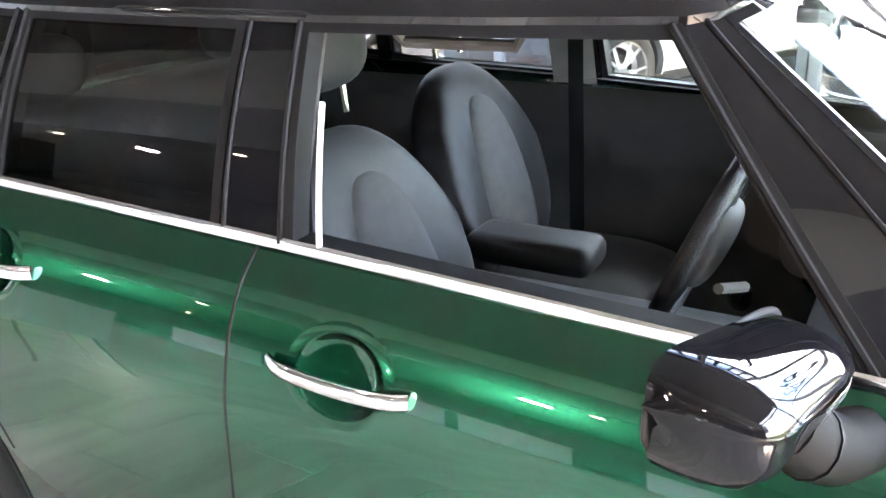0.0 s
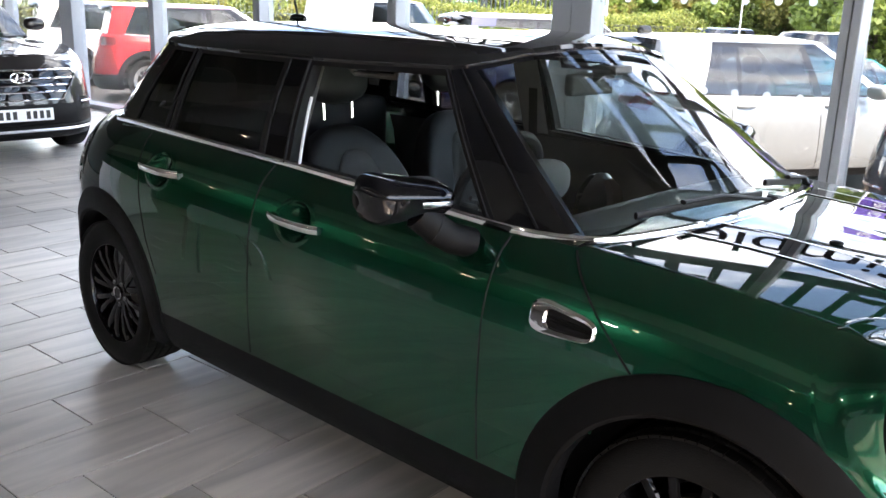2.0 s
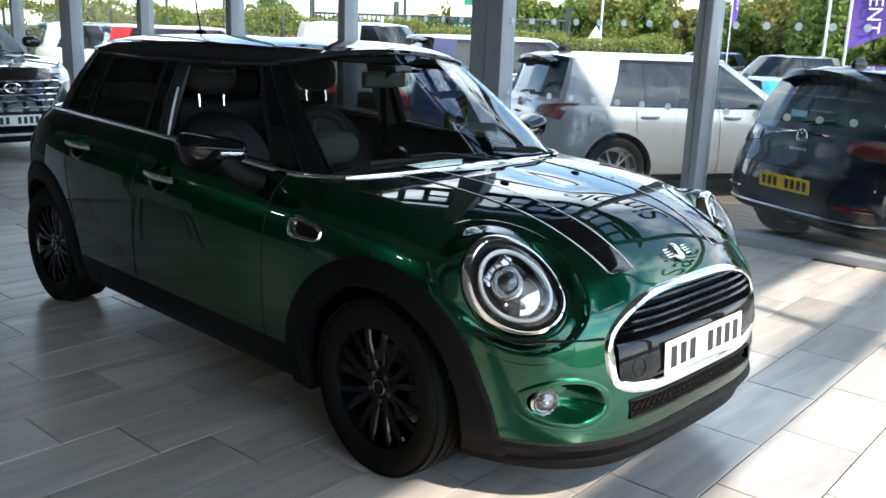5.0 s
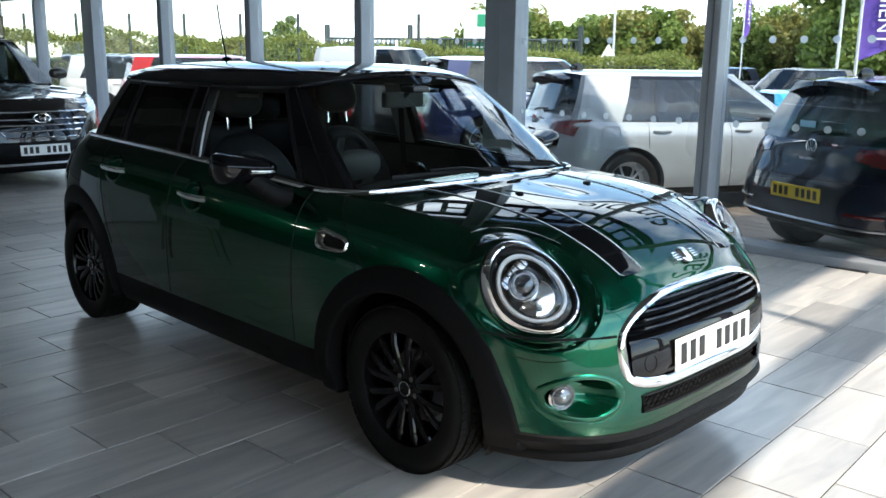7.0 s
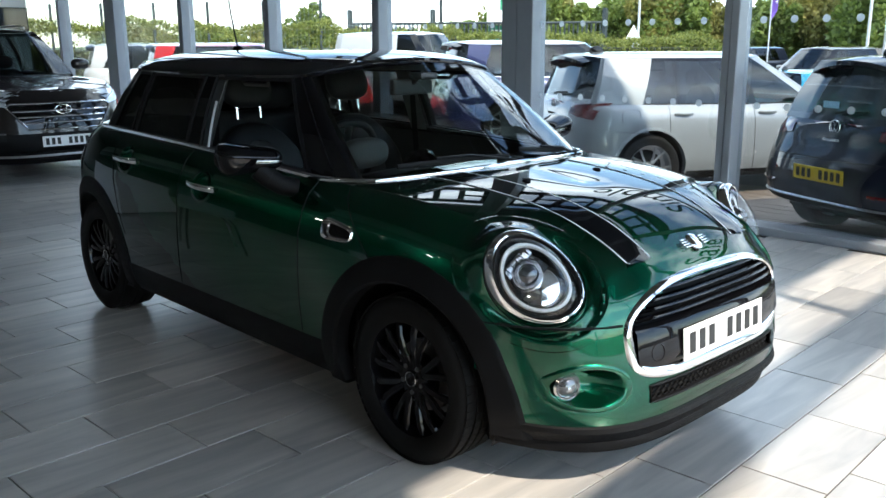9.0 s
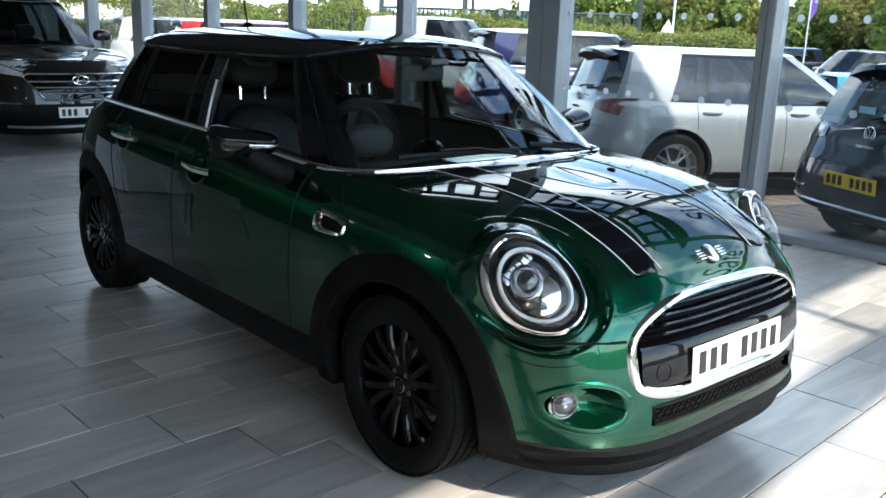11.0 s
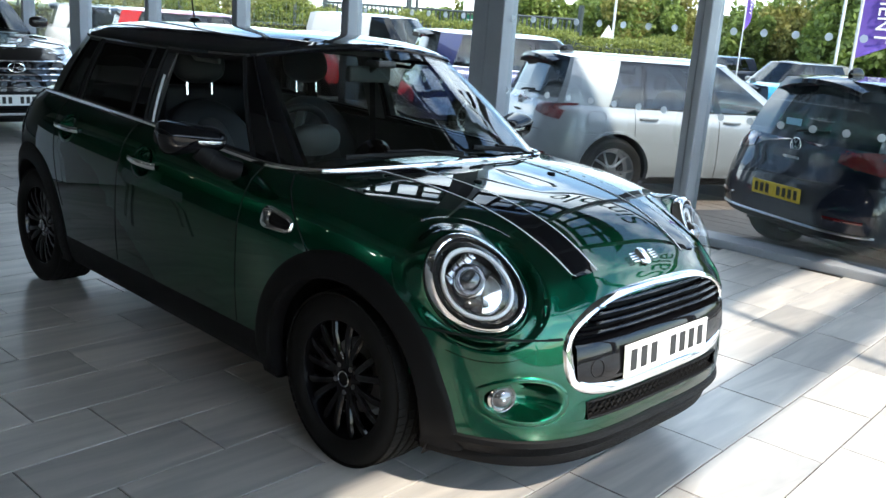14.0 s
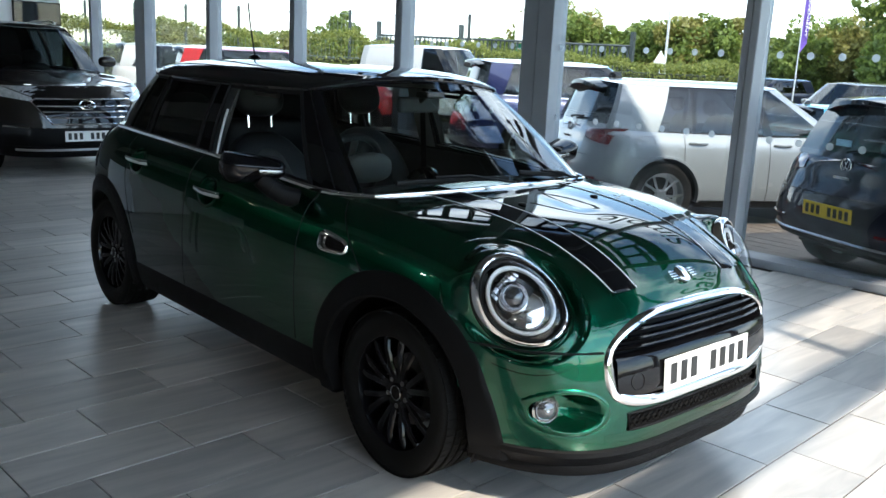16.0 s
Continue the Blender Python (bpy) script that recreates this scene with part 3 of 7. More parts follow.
# headlamp frame: middle, outward axis, sideways and upward axes
LAMP_C = Vector((1.735, -0.648, 0.738))
LAMP_N = Vector((0.74, -0.47, 0.42)).normalized()
LAMP_V = (Vector((-0.70, -0.41, 0.585)) - LAMP_N * LAMP_N.dot(Vector((-0.70, -0.41, 0.585)))).normalized()
LAMP_U = LAMP_V.cross(LAMP_N)


def grille_half(dz):
    """Half-width of the mouth at a height from -1 (foot) to 1 (top), before its corners."""
    return 0.480 - 0.085 * max(0.0, dz) ** 1.6 - 0.030 * max(0.0, -dz) ** 2


def grille_outline(k=0.0, n=64):
    """The rounded six-sided grille mouth as (y, z), moved inwards by k: broad curves above, tight corners below."""
    out = []
    for a in np.linspace(0, 2 * np.pi, n, endpoint=False):
        c, s = math.cos(a), math.sin(a)
        e = (0.58, 0.62) if s > 0 else (0.36, 0.40)
        y = np.sign(c) * abs(c) ** e[0]
        z = np.sign(s) * abs(s) ** e[1]
        out.append(((grille_half(z) - k) * y, 0.553 + (0.148 - k) * z))
    return out


def in_grille(y, z, k=0.0):
    dz = (z - 0.553) / (0.148 - k)
    if abs(dz) >= 1:
        return False
    e = (0.58, 0.62) if dz > 0 else (0.36, 0.40)
    return (abs(y) / (grille_half(dz) - k)) ** (2 / e[0]) + abs(dz) ** (2 / e[1]) < 1


FOG_Y, FOG_Z = 0.588, 0.402
MOUTH = (0.33, 0.385, 0.40)          # lower intake: bottom, top, half-width


def hole(p):
    for h in (HUB_F, HUB_R):
        if (p.x - h) ** 2 + (p.z - HUB_Z) ** 2 < 0.365 ** 2 and abs(p.y) > 0.3:
            return True
    if abs(p.y) > 0.6 and any(((p.x - cx) / 0.084) ** 2 + ((p.z - cz) / 0.066) ** 2 < 1 for cx, cz in ((-0.058, 0.838), (-0.843, 0.885))):
        return True
    if p.x < -1.45 and p.z < 0.352:
        return True
    if p.x > 1.5:
        if in_lamp(p, 1) or in_lamp(p, -1) or in_grille(p.y, p.z, 0.012):
            return True
        if MOUTH[0] < p.z < MOUTH[1] and abs(p.y) < MOUTH[2] and p.x > 1.7:
            return True
        if ((abs(p.y) - FOG_Y) / 0.066) ** 2 + ((p.z - FOG_Z) / 0.040) ** 2 < 1:
            return True
    return False


def mini_bonnet(rows=22):
    """The clamshell top from the shoulder to the middle."""
    keys = [k for k in MINI.outline(70) if k[0] == "f" and MINI.at(1.0, k)[0] >= 0.885]
    pts = [MINI.at(1.0, k) for k in keys]
    right = []
    for w in np.linspace(0, 1, rows):
        row = []
        for x, y, z in pts:
            xs = 0.885 + (x - 0.885) * 0.5
            zc = float(spl(xs, [0.88, 1.05, 1.31, 1.5, 1.7], [0.968, 0.962, 0.941, 0.915, 0.86]))
            row.append((x + (xs - x) * w, -y * (1 - w), z + (zc - z) * (1 - (1 - w) ** 2.3)))
        right.append(row)
    right = np.array(right)
    left = right[:, :0:-1].copy()
    left[..., 1] *= -1
    return np.concatenate([left, right], 1)


def bonnet_z(x, y):
    """Height of the bonnet, by search along the sheet."""
    P = BONNET.reshape(-1, 3)
    d = (P[:, 0] - x) ** 2 + (P[:, 1] - y) ** 2
    i = np.argsort(d)[:6]
    w = 1 / (d[i] + 1e-6)
    return float((P[i, 2] * w).sum() / w.sum())


BONNET = mini_bonnet()
BONNET_TREE = BVHTree.FromBMesh(grid(BONNET))
BONNET_CUT = ((0.886, 0, 0.936), (0.213, 0, 0.234))        # along the shut line from windscreen to arch


def strip(path, width, material, parent, name, off=0.0006, label=""):
    """A narrow raised band along points on the side or the bonnet."""
    return part(name, tube(path, width / 2, 6, rb=width / 2), material, parent, label)


def shut(fn, zs, s, parent):
    """A dark shut line down the car's side: fn gives x for each height."""
    path = [sidep(fn(z), z, s, -0.0015) for z in zs]
    part("shut_line", tube(path, 0.0035, 6), SEAL, parent)


mini = thing("small_hatchback", "glossy dark green five-door hatchback with black roof on grey tiles", "car")


SKIN_TREES = [BVHTree.FromBMesh(grid(MINI.sheet(40), True)), BONNET_TREE]


def skin_depth(a, b):
    """Depth of the bare skin under the lamp plane at a sideways and b upwards."""
    top = LAMP_C + LAMP_U * a + LAMP_V * b + LAMP_N * 0.15
    hits = [t.ray_cast(top, -LAMP_N, 0.5)[3] for t in SKIN_TREES]
    hits = [h for h in hits if h is not None]
    return 0.15 - min(hits) if hits else -0.2


def seat_skin(bm):
    """Presses the skin down under the lamp rims and into the fog lamp hollows."""
    for v in bm.verts:
        p = v.co
        if p.x < 1.4:
            continue
        k = math.hypot((abs(p.y) - FOG_Y) / 0.092, (p.z - FOG_Z) / 0.060)
        if k < 1.3 and p.x > 1.6:
            p.x += float(np.interp(k, [0.0, 0.6, 0.90, 0.97, 1.05, 1.24, 1.3], [-0.10, -0.095, -0.06, -0.026, -0.008, -0.003, 0.0]))
    return bm


def mini_body():
    bm = grid(MINI.sheet(40), True)
    lower = bm
    cut(lower, (0, 0, 0.352), (0, 0, 1))
    cut(lower, (0, 0, 0.592), (0, 0, 1))
    cut(lower, (0, 0, 0.262), (0, 0, 1))
    cut(lower, (0.715, 0, 0), (1, 0, 0))
    cut(lower, *BONNET_CUT[:1], Vector((0.213, 0, 0.234)))
    cut(lower, (-0.255, 0, 0), (1, 0, -0.02))
    cut(lower, (-1.02, 0, 0), (1, 0, 0.30))
    cut(lower, (1.45, 0, 0), (1, 0, 0))
    solid = split(lower, lambda p: not hole(p))
    lower.free()
    no = Vector((0.213, 0, 0.234))
    fwd = lambda p: (p - Vector((0.886, 0, 0.936))).dot(no) > 0 and p.x > 0.88
    clad = lambda p: (p.z < 0.352 and p.x < 1.45) or (p.z < 0.262)
    is_bumper = lambda p: p.z < 0.592 and p.x >= 1.45 and not clad(p)
    is_bonnet = lambda p: p.z >= 0.592 and fwd(p)
    rdoor = lambda p: (p - Vector((-0.255, 0, 0))).dot(Vector((1, 0, -0.02))) < 0 and (p - Vector((-1.02, 0, 0))).dot(Vector((1, 0, 0.30))) > 0
    fdoor = lambda p: p.x < 0.715 and (p - Vector((-0.255, 0, 0))).dot(Vector((1, 0, -0.02))) >= 0
    tests = [("sill_cladding", CLAD, clad, "black plastic sill and lip"), ("front_bumper", GREEN, is_bumper, ""), ("bonnet_flank", GREEN, is_bonnet, ""),
             ("front_door", GREEN, fdoor, ""), ("rear_door", GREEN, rdoor, ""), ("front_wing", GREEN, lambda p: p.x >= 0.715, ""), ("rear_quarter", GREEN, lambda p: True, "")]
    used = []
    for name, material, test, label in tests:
        def keep(p, test=test, used=tuple(used)):
            return test(p) and not any(u(p) for u in used)
        used.append(test)
        sheet = split(solid, keep)
        if name == "bonnet_flank":
            top = grid(BONNET)
            me = bpy.data.meshes.new("tmp")
            top.to_mesh(me)
            top.free()
            sheet.from_mesh(me)
            bpy.data.meshes.remove(me)
            bmesh.ops.delete(sheet, geom=[f for f in sheet.faces if hole(f.calc_center_median())], context="FACES")
            bmesh.ops.remove_doubles(sheet, verts=sheet.verts, dist=0.0008)
            part("bonnet", seat_skin(sheet), GREEN, mini)
            continue
        if name in ("front_door", "rear_door", "front_wing"):
            for s, nm in ((-1, name), (1, name)):
                part(nm, seat_skin(split(sheet, lambda p: p.y * s > 0)), material, mini, label)
            sheet.free()
        else:
            part(name, seat_skin(sheet) if name == "front_bumper" else sheet, material, mini, label)
    solid.free()


mini_body()
# dark floor pan and inner arches
part("underbody", box((3.3, 1.0, 0.06), (0.0, 0, 0.24), 0.01, 1), SEAL, mini)
part("floor_pan", box((1.7, 1.50, 0.05), (0.0, 0, 0.235), 0.01, 1), SEAL, mini)
for h in (HUB_F, HUB_R):
    for s in (-1, 1):
        a = np.linspace(-0.42, np.pi + 0.25, 34)
        P = np.array([[(h + 0.372 * math.cos(q), s * y, HUB_Z + 0.372 * math.sin(q)) for q in a] for y in (0.40, 0.6, 0.73)])
        part("wheel_arch_liner", grid(P), SEAL, mini)
        a = np.linspace(-0.42, np.pi + (0.42 if h > 0 else -0.05), 56)
        rings = []
        for r, off in ((0.352, -0.05), (0.352, 0.006), (0.362, 0.014), (0.43, 0.011), (0.445, 0.004), (0.449, -0.012)):
            row = []
            for q in a:
                z = max(0.205, HUB_Z + r * math.sin(q))
                stretch = 1.0 + (0.10 * max(0.0, -math.sin(q) * 1.5 + 0.5) if (h > 0 and math.cos(q) > 0) else 0.0)
                x = h + r * math.cos(q) * (stretch if r > 0.4 else 1.0)
                row.append(sidep(x, max(z, 0.23), s, off)[:2] + (z,))
            rings.append(row)
        part("wheel_arch_trim", grid(np.array(rings)), CLAD, mini, "black plastic wheel arch trim")


def wheel(parent, x, s, name="wheel"):
    """Tyre, black ten-pair-spoke rim, hub cap and brake disc; turned outwards by s."""
    w = new(name)
    w.parent = parent
    w.location = (x, s * 0.705, HUB_Z)
    w.rotation_euler = (0, radians(17 if s < 0 else 40), 0 if s < 0 else math.pi)
    R, hw = WHEEL_R, 0.098
    prof = [(0.205, -hw * 0.9), (0.215, -hw), (0.26, -hw * 1.06), (0.288, -hw * 0.98), (0.300, -hw * 0.82)]
    for g in (-0.055, -0.02, 0.02, 0.055):
        prof += [(R - 0.006, g - 0.012), (R - 0.006, g - 0.006), (R - 0.008, g - 0.004), (R - 0.008, g + 0.004), (R - 0.006, g + 0.006)]
    prof += [(0.300, hw * 0.82), (0.288, hw * 0.98), (0.26, hw * 1.06), (0.215, hw), (0.205, hw * 0.9)]
    tyre = part("tyre", lathe(prof, 72, "y"), RUBBER, w, "black rubber tyre")
    tread = bmesh.new()
    for i in range(64):
        for y, sy, sk in ((-0.078, 0.034, 0.10), (-0.038, 0.026, -0.06), (0.0, 0.028, 0.06), (0.038, 0.026, -0.06), (0.078, 0.034, 0.10)):
            a = 2 * math.pi * (i + sk * 3) / 64
            q = Matrix.Rotation(a, 3, "Y")
            drop = 0.004 if abs(y) > 0.06 else 0.0
            lo = len(tread.verts)
            box((0.0265, sy, 0.007), (0, y, R - 0.0035 - drop), bm=tread)
            tread.verts.ensure_lookup_table()
            for v in tread.verts[lo:]:
                v.co = q @ v.co
    part("tread", tread, RUBBER, tyre, "grooved tread blocks", False)
    rim = part("rim", lathe([(0.150, 0.03), (0.190, 0.05), (0.196, -0.06), (0.204, -0.088), (0.211, -0.092), (0.211, -0.084), (0.207, 0.08), (0.19, 0.085)], 72, "y"), RIM, w, "gloss black alloy rim")
    for i in range(8):
        for d in (-1, 1):
            a0, a1 = 2 * math.pi * i / 8 + d * 0.10, 2 * math.pi * i / 8 + d * 0.185
            path = [(r * math.cos(a), y, r * math.sin(a)) for r, y, a in ((0.055, -0.060, a0), (0.10, -0.072, a0 * 0.6 + a1 * 0.4), (0.16, -0.078, a1 * 0.8 + a0 * 0.2), (0.202, -0.072, a1))]
            part("spoke", tube(path, 0.0145, 8, rb=0.010, up=(0, 1, 0)), RIM, rim)
    part("hub", lathe([(0.001, -0.075), (0.030, -0.075), (0.034, -0.070), (0.060, -0.068), (0.076, -0.064), (0.083, -0.05), (0.083, 0.02)], 40, "y"), RIM, rim)
    part("hub_ring", lathe([(0.024, -0.0765), (0.027, -0.078), (0.0285, -0.0765)], 32, "y"), CHROME, rim, "thin chrome ring")
    for i in range(5):
        a = 2 * math.pi * i / 5
        part("wheel_bolt", lathe([(0.001, -0.073), (0.008, -0.073), (0.010, -0.06)], 10, "y"), STEEL, rim).location = (0.05 * math.cos(a), 0, 0.05 * math.sin(a))
    part("brake_disc", lathe([(0.03, -0.012), (0.13, -0.012), (0.13, 0.012), (0.03, 0.012)], 40, "y"), STEEL, w, "grey brake disc")
    return w


for h in (HUB_F, HUB_R):
    wheel(mini, h, -1)
    wheel(mini, h, 1)

# shut lines and brightwork along the waist
for s in (-1, 1):
    shut(lambda z: 0.702 - 0.02 * (z - 0.9), np.linspace(0.36, 0.93, 30), s, mini)
    shut(lambda z: -0.262 + 0.02 * (z - 0.9), np.linspace(0.36, 0.975, 30), s, mini)
    shut(lambda z: -0.99 - 0.30 * (z - 0.9) if z > 0.62 else -0.906 + 0.5 * (0.62 - z), np.linspace(0.50, 0.99, 26), s, mini)
    shut(lambda z: 0.886 + (0.936 - z) * 1.10, np.linspace(0.72, 0.93, 16), s, mini)
    belt = [(x, s * (0.718 + 0.012 * math.exp(-((x + 0.35) / 0.6) ** 2)), mini_shoulder(x, 0) + 0.004) for x in np.linspace(-1.30, 0.70, 44)]
    part("waist_trim", tube(belt, 0.006, 8, rb=0.011), CHROME, mini, "bright chrome waist strip")
arc = [(1.052 - 0.17 * (abs(y) / 0.69) ** 2.6 - (0.0 if abs(y) < 0.69 else 0), y, 0.966 - 0.028 * (abs(y) / 0.69) ** 2) for y in np.linspace(-0.69, 0.69, 50)]
arc = [p for p in arc if abs(p[1]) < 0.60]
corner = [(0.925, 0.612, 0.9445), (0.900, 0.645, 0.9435), (0.868, 0.674, 0.943), (0.825, 0.697, 0.943), (0.775, 0.711, 0.943), (0.70, 0.719, 0.943)]
arc = [(x, -y, z) for x, y, z in corner[::-1]] + arc + corner
part("screen_base_trim", tube(arc, 0.009, 8, rb=0.011), CHROME, mini, "bright chrome strip round the windscreen foot")

for s in (-1, 1):
    P = np.array([[(x, s * (0.655 + (0.7155 - 0.655) * t), 0.950 + (mini_shoulder(x, 0) + 0.001 - 0.950) * t - 0.006 * (1 - t)) for x in np.linspace(0.66, 0.886, 14)] for t in np.linspace(0, 1, 6)])
    part("wing_ledge", grid(P), GREEN, mini)
tail_keys = [k for k in MINI.outline(70) if k[0] == "r"]
rim_r = np.array([MINI.at(1.0, k) for k in tail_keys])
P = np.array([[(-1.15 + (x + 1.15) * q, y * (1 - 0.16 * (1 - q) / 0.3), z + 0.002 + 0.16 * (1 - q)) for x, y, z in rim_r] for q in (1.0, 0.9, 0.8, 0.7)])
P2 = P.copy()
P2[..., 1] *= -1
part("tailgate_top", grid(np.concatenate([P, P2[:, ::-1]], 1)), GREEN, mini)

# greenhouse: stations from the front middle round to the rear middle: waist x, y, roof x, y, and what fills the span after it
STATIONS = [(1.030, 0.0, 0.430, 0.0, "screen"), (0.985, 0.36, 0.415, 0.30, "screen"), (0.905, 0.58, 0.388, 0.47, "screen"), (0.850, 0.672, 0.366, 0.535, "pillar_a"),
            (0.640, 0.712, 0.325, 0.563, "front_window"), (0.20, 0.724, 0.06, 0.590, "front_window"), (-0.205, 0.731, -0.225, 0.602, "pillar_b"), (-0.335, 0.731, -0.335, 0.602, "rear_window"),
            (-0.62, 0.728, -0.62, 0.600, "rear_window"), (-0.905, 0.722, -0.875, 0.592, "divider"), (-0.945, 0.720, -0.905, 0.590, "quarter_window"), (-1.20, 0.705, -1.06, 0.578, "pillar_c"),
            (-1.32, 0.685, -1.17, 0.545, "back"), (-1.50, 0.60, -1.30, 0.46, "back"), (-1.62, 0.36, -1.40, 0.26, "back"), (-1.65, 0.0, -1.42, 0.0, "end")]


def cabin_point(f, w, s):
    """f: station number with fraction, w: 0 waist, 1 roof edge."""
    i = min(int(f), len(STATIONS) - 2)
    a, b, t = STATIONS[i], STATIONS[i + 1], f - i
    bx, by, rx, ry = [a[k] + (b[k] - a[k]) * t for k in range(4)]
    bz = 0.968 - 0.03 * (by / 0.69) ** 2 if bx > 0.64 else mini_shoulder(bx, 0) + 0.002
    rz = 1.372 - 0.052 * (ry / 0.56) ** 2
    x, y, z = bx + (rx - bx) * w, by + (ry - by) * w, bz + (rz - bz) * w
    bow = 0.012 * math.sin(math.pi * w)
    side = min(1.0, y / 0.5)
    ahead = 1 if f < 4 else (-1 if f > 11.5 else 0)
    return (x + ahead * bow * (1.6 - side), s * (y + bow * side), z)


def cabin_sheet(f0, f1, w0, w1, s, nf=8, nw=10, off=0.0):
    P = np.array([[cabin_point(f, w, s) for f in np.linspace(f0, f1, nf)] for w in np.linspace(w0, w1, nw)])
    if off:
        P[..., 1] += s * off * np.clip(np.abs(P[..., 1]) / 0.4, 0, 1)
        P[..., 0] += off * (1 if f1 < 4 else (-1 if f0 > 11.5 else 0))
    return P


def thick(P, d, s):
    """A plate: outer sheet and an inner one d further in, joined round the rim."""
    Q = P.copy()
    Q[..., 1] -= s * d
    bm = grid(P)
    grid(Q, bm=bm)
    r, c = P.shape[:2]
    bm.verts.ensure_lookup_table()
    ring = [(0, j) for j in range(c)] + [(i, c - 1) for i in range(1, r)] + [(r - 1, j) for j in range(c - 2, -1, -1)] + [(i, 0) for i in range(r - 2, 0, -1)]
    for a, b in zip(ring, ring[1:] + ring[:1]):
        va, vb = a[0] * c + a[1], b[0] * c + b[1]
        bm.faces.new((bm.verts[va], bm.verts[vb], bm.verts[vb + r * c], bm.verts[va + r * c]))
    return bm


def cabin(s):
    spans = {}
    for i, st in enumerate(STATIONS[:-1]):
        a, b = spans.get(st[4], (i, i + 1))
        spans[st[4]] = (min(a, i), max(b, i + 1))
    for name, (a, b) in spans.items():
        if name in ("pillar_a", "pillar_b", "divider", "pillar_c"):
            part(name, thick(cabin_sheet(a, b, 0.0, 1.0, s, 6, 14), 0.05, s), PIANO, mini, "gloss black pillar")
        elif name in ("front_window", "rear_window", "quarter_window"):
            for w0, w1, nm in ((0.0, 0.03, "lower_frame"), (0.925, 1.0, "upper_frame")):
                part("window_" + nm, thick(cabin_sheet(a, b, w0, w1, s, 14, 4, 0.002), 0.04, s), SEAL, mini)
            if name == "front_window":
                fa, fb = 0.04, 0.022
            else:
                fa, fb = 0.032, 0.03
            part("window_frame", thick(cabin_sheet(a, a + fa * (b - a), 0.03, 0.935, s, 3, 10, 0.002), 0.04, s), SEAL, mini)
            part("window_frame", thick(cabin_sheet(b - fb * (b - a), b, 0.03, 0.935, s, 3, 10, 0.002), 0.04, s), SEAL, mini)
            if name == "front_window" and s < 0:
                continue                      # this window is wound down
            part(name, grid(cabin_sheet(a + fa * (b - a), b - fb * (b - a), 0.03, 0.935, s, 10, 10, -0.006)), CARGLASS if name == "front_window" else TINTGLASS, mini, "side window glass")
        elif name == "back":
            part("rear_screen_surround", thick(cabin_sheet(a, b, 0.0, 1.0, s, 16, 12), 0.03, s), PIANO, mini)
    for f, r in ((6.06, 0.0055), (6.93, 0.004), (9.03, 0.005), (9.97, 0.005), (4.05, 0.0055), (3.42, 0.004)):
        part("pillar_seal", tube([tuple(np.array(cabin_point(f, w, s)) + (0, s * 0.001, 0)) for w in np.linspace(0.01, 0.97, 14)], r, 6), SEAL, mini)
    a, b = spans["screen"]
    part("windscreen_border", thick(cabin_sheet(b - 0.22, b, 0.03, 0.99, s, 4, 14, 0.001), 0.004, s), PIANO, mini)


cabin(-1)
cabin(1)
sc = np.concatenate([cabin_sheet(0, 2.8, 0.02, 0.985, -1, 18, 16)[:, ::-1], cabin_sheet(0, 2.8, 0.02, 0.985, 1, 18, 16)[:, 1:]], 1)
part("windscreen", grid(sc), CARGLASS, mini, "clear windscreen")
top = np.concatenate([cabin_sheet(0, 3.0, 0.955, 1.0, -1, 18, 3, 0.002)[:, ::-1], cabin_sheet(0, 3.0, 0.955, 1.0, 1, 18, 3, 0.002)[:, 1:]], 1)
part("screen_header", grid(top), PIANO, mini)


def roof(rows=16):
    keys = np.linspace(0, len(STATIONS) - 1, 120)
    rim = np.array([cabin_point(f, 1.0, -1) for f in keys])
    rim = np.concatenate([rim, np.array([cabin_point(f, 1.0, 1) for f in keys])[-2:0:-1]])
    out = []
    mid = np.array([-0.45, 0, 0])
    for k, (g, lift) in enumerate([(1.012, -0.012), (1.016, 0.0), (1.006, 0.012)]):
        p = mid + (rim - mid) * [g, g, 1]
        p[:, 2] = rim[:, 2] + lift
        out.append(p)
    for w in np.linspace(0.15, 1, rows) ** 1.8:
        p = rim.copy()
        p[:, 0] = rim[:, 0] + ((-0.45 + (rim[:, 0] + 0.45) * 0.45) - rim[:, 0]) * w
        p[:, 1] = rim[:, 1] * (1 - w)
        crown = 1.418 - 0.03 * ((p[:, 0] + 0.35) / 1.0) ** 2
        p[:, 2] = rim[:, 2] + 0.012 + (crown - rim[:, 2] - 0.012) * (1 - (1 - w) ** 5.0)
        out.append(p)
    return grid(np.array(out), True)


part("roof", roof(), BLACKPAINT, mini, "gloss black roof")
spoiler = np.array([[(-1.40 - 0.10 * t - 0.02 * (1 - (y / 0.5) ** 2), y * (1 - 0.05 * t), 1.365 - 0.02 * t - 0.05 * (y / 0.56) ** 2 + h) for y in np.linspace(-0.36, 0.36, 24)] for t, h in ((0, 0.02), (0.5, 0.022), (1, 0.01), (1, -0.012), (0.3, -0.02))])
part("roof_spoiler", grid(spoiler), BLACKPAINT, mini)
# roof aerial
part("aerial_base", ellipsoid((0.10, 0.045, 0.045), (-1.07, 0, 1.415), 2.2, 14), PIANO, mini)
part("aerial_mast", tube([(-1.07, 0, 1.42), (-1.10, 0, 1.52), (-1.13, 0, 1.63), (-1.15, 0, 1.73)], 0.0048, 8), SEAL, mini)


def on_nose(y, z, off=0.0):
    return (MINI.nose(y, z) + off, y, z)


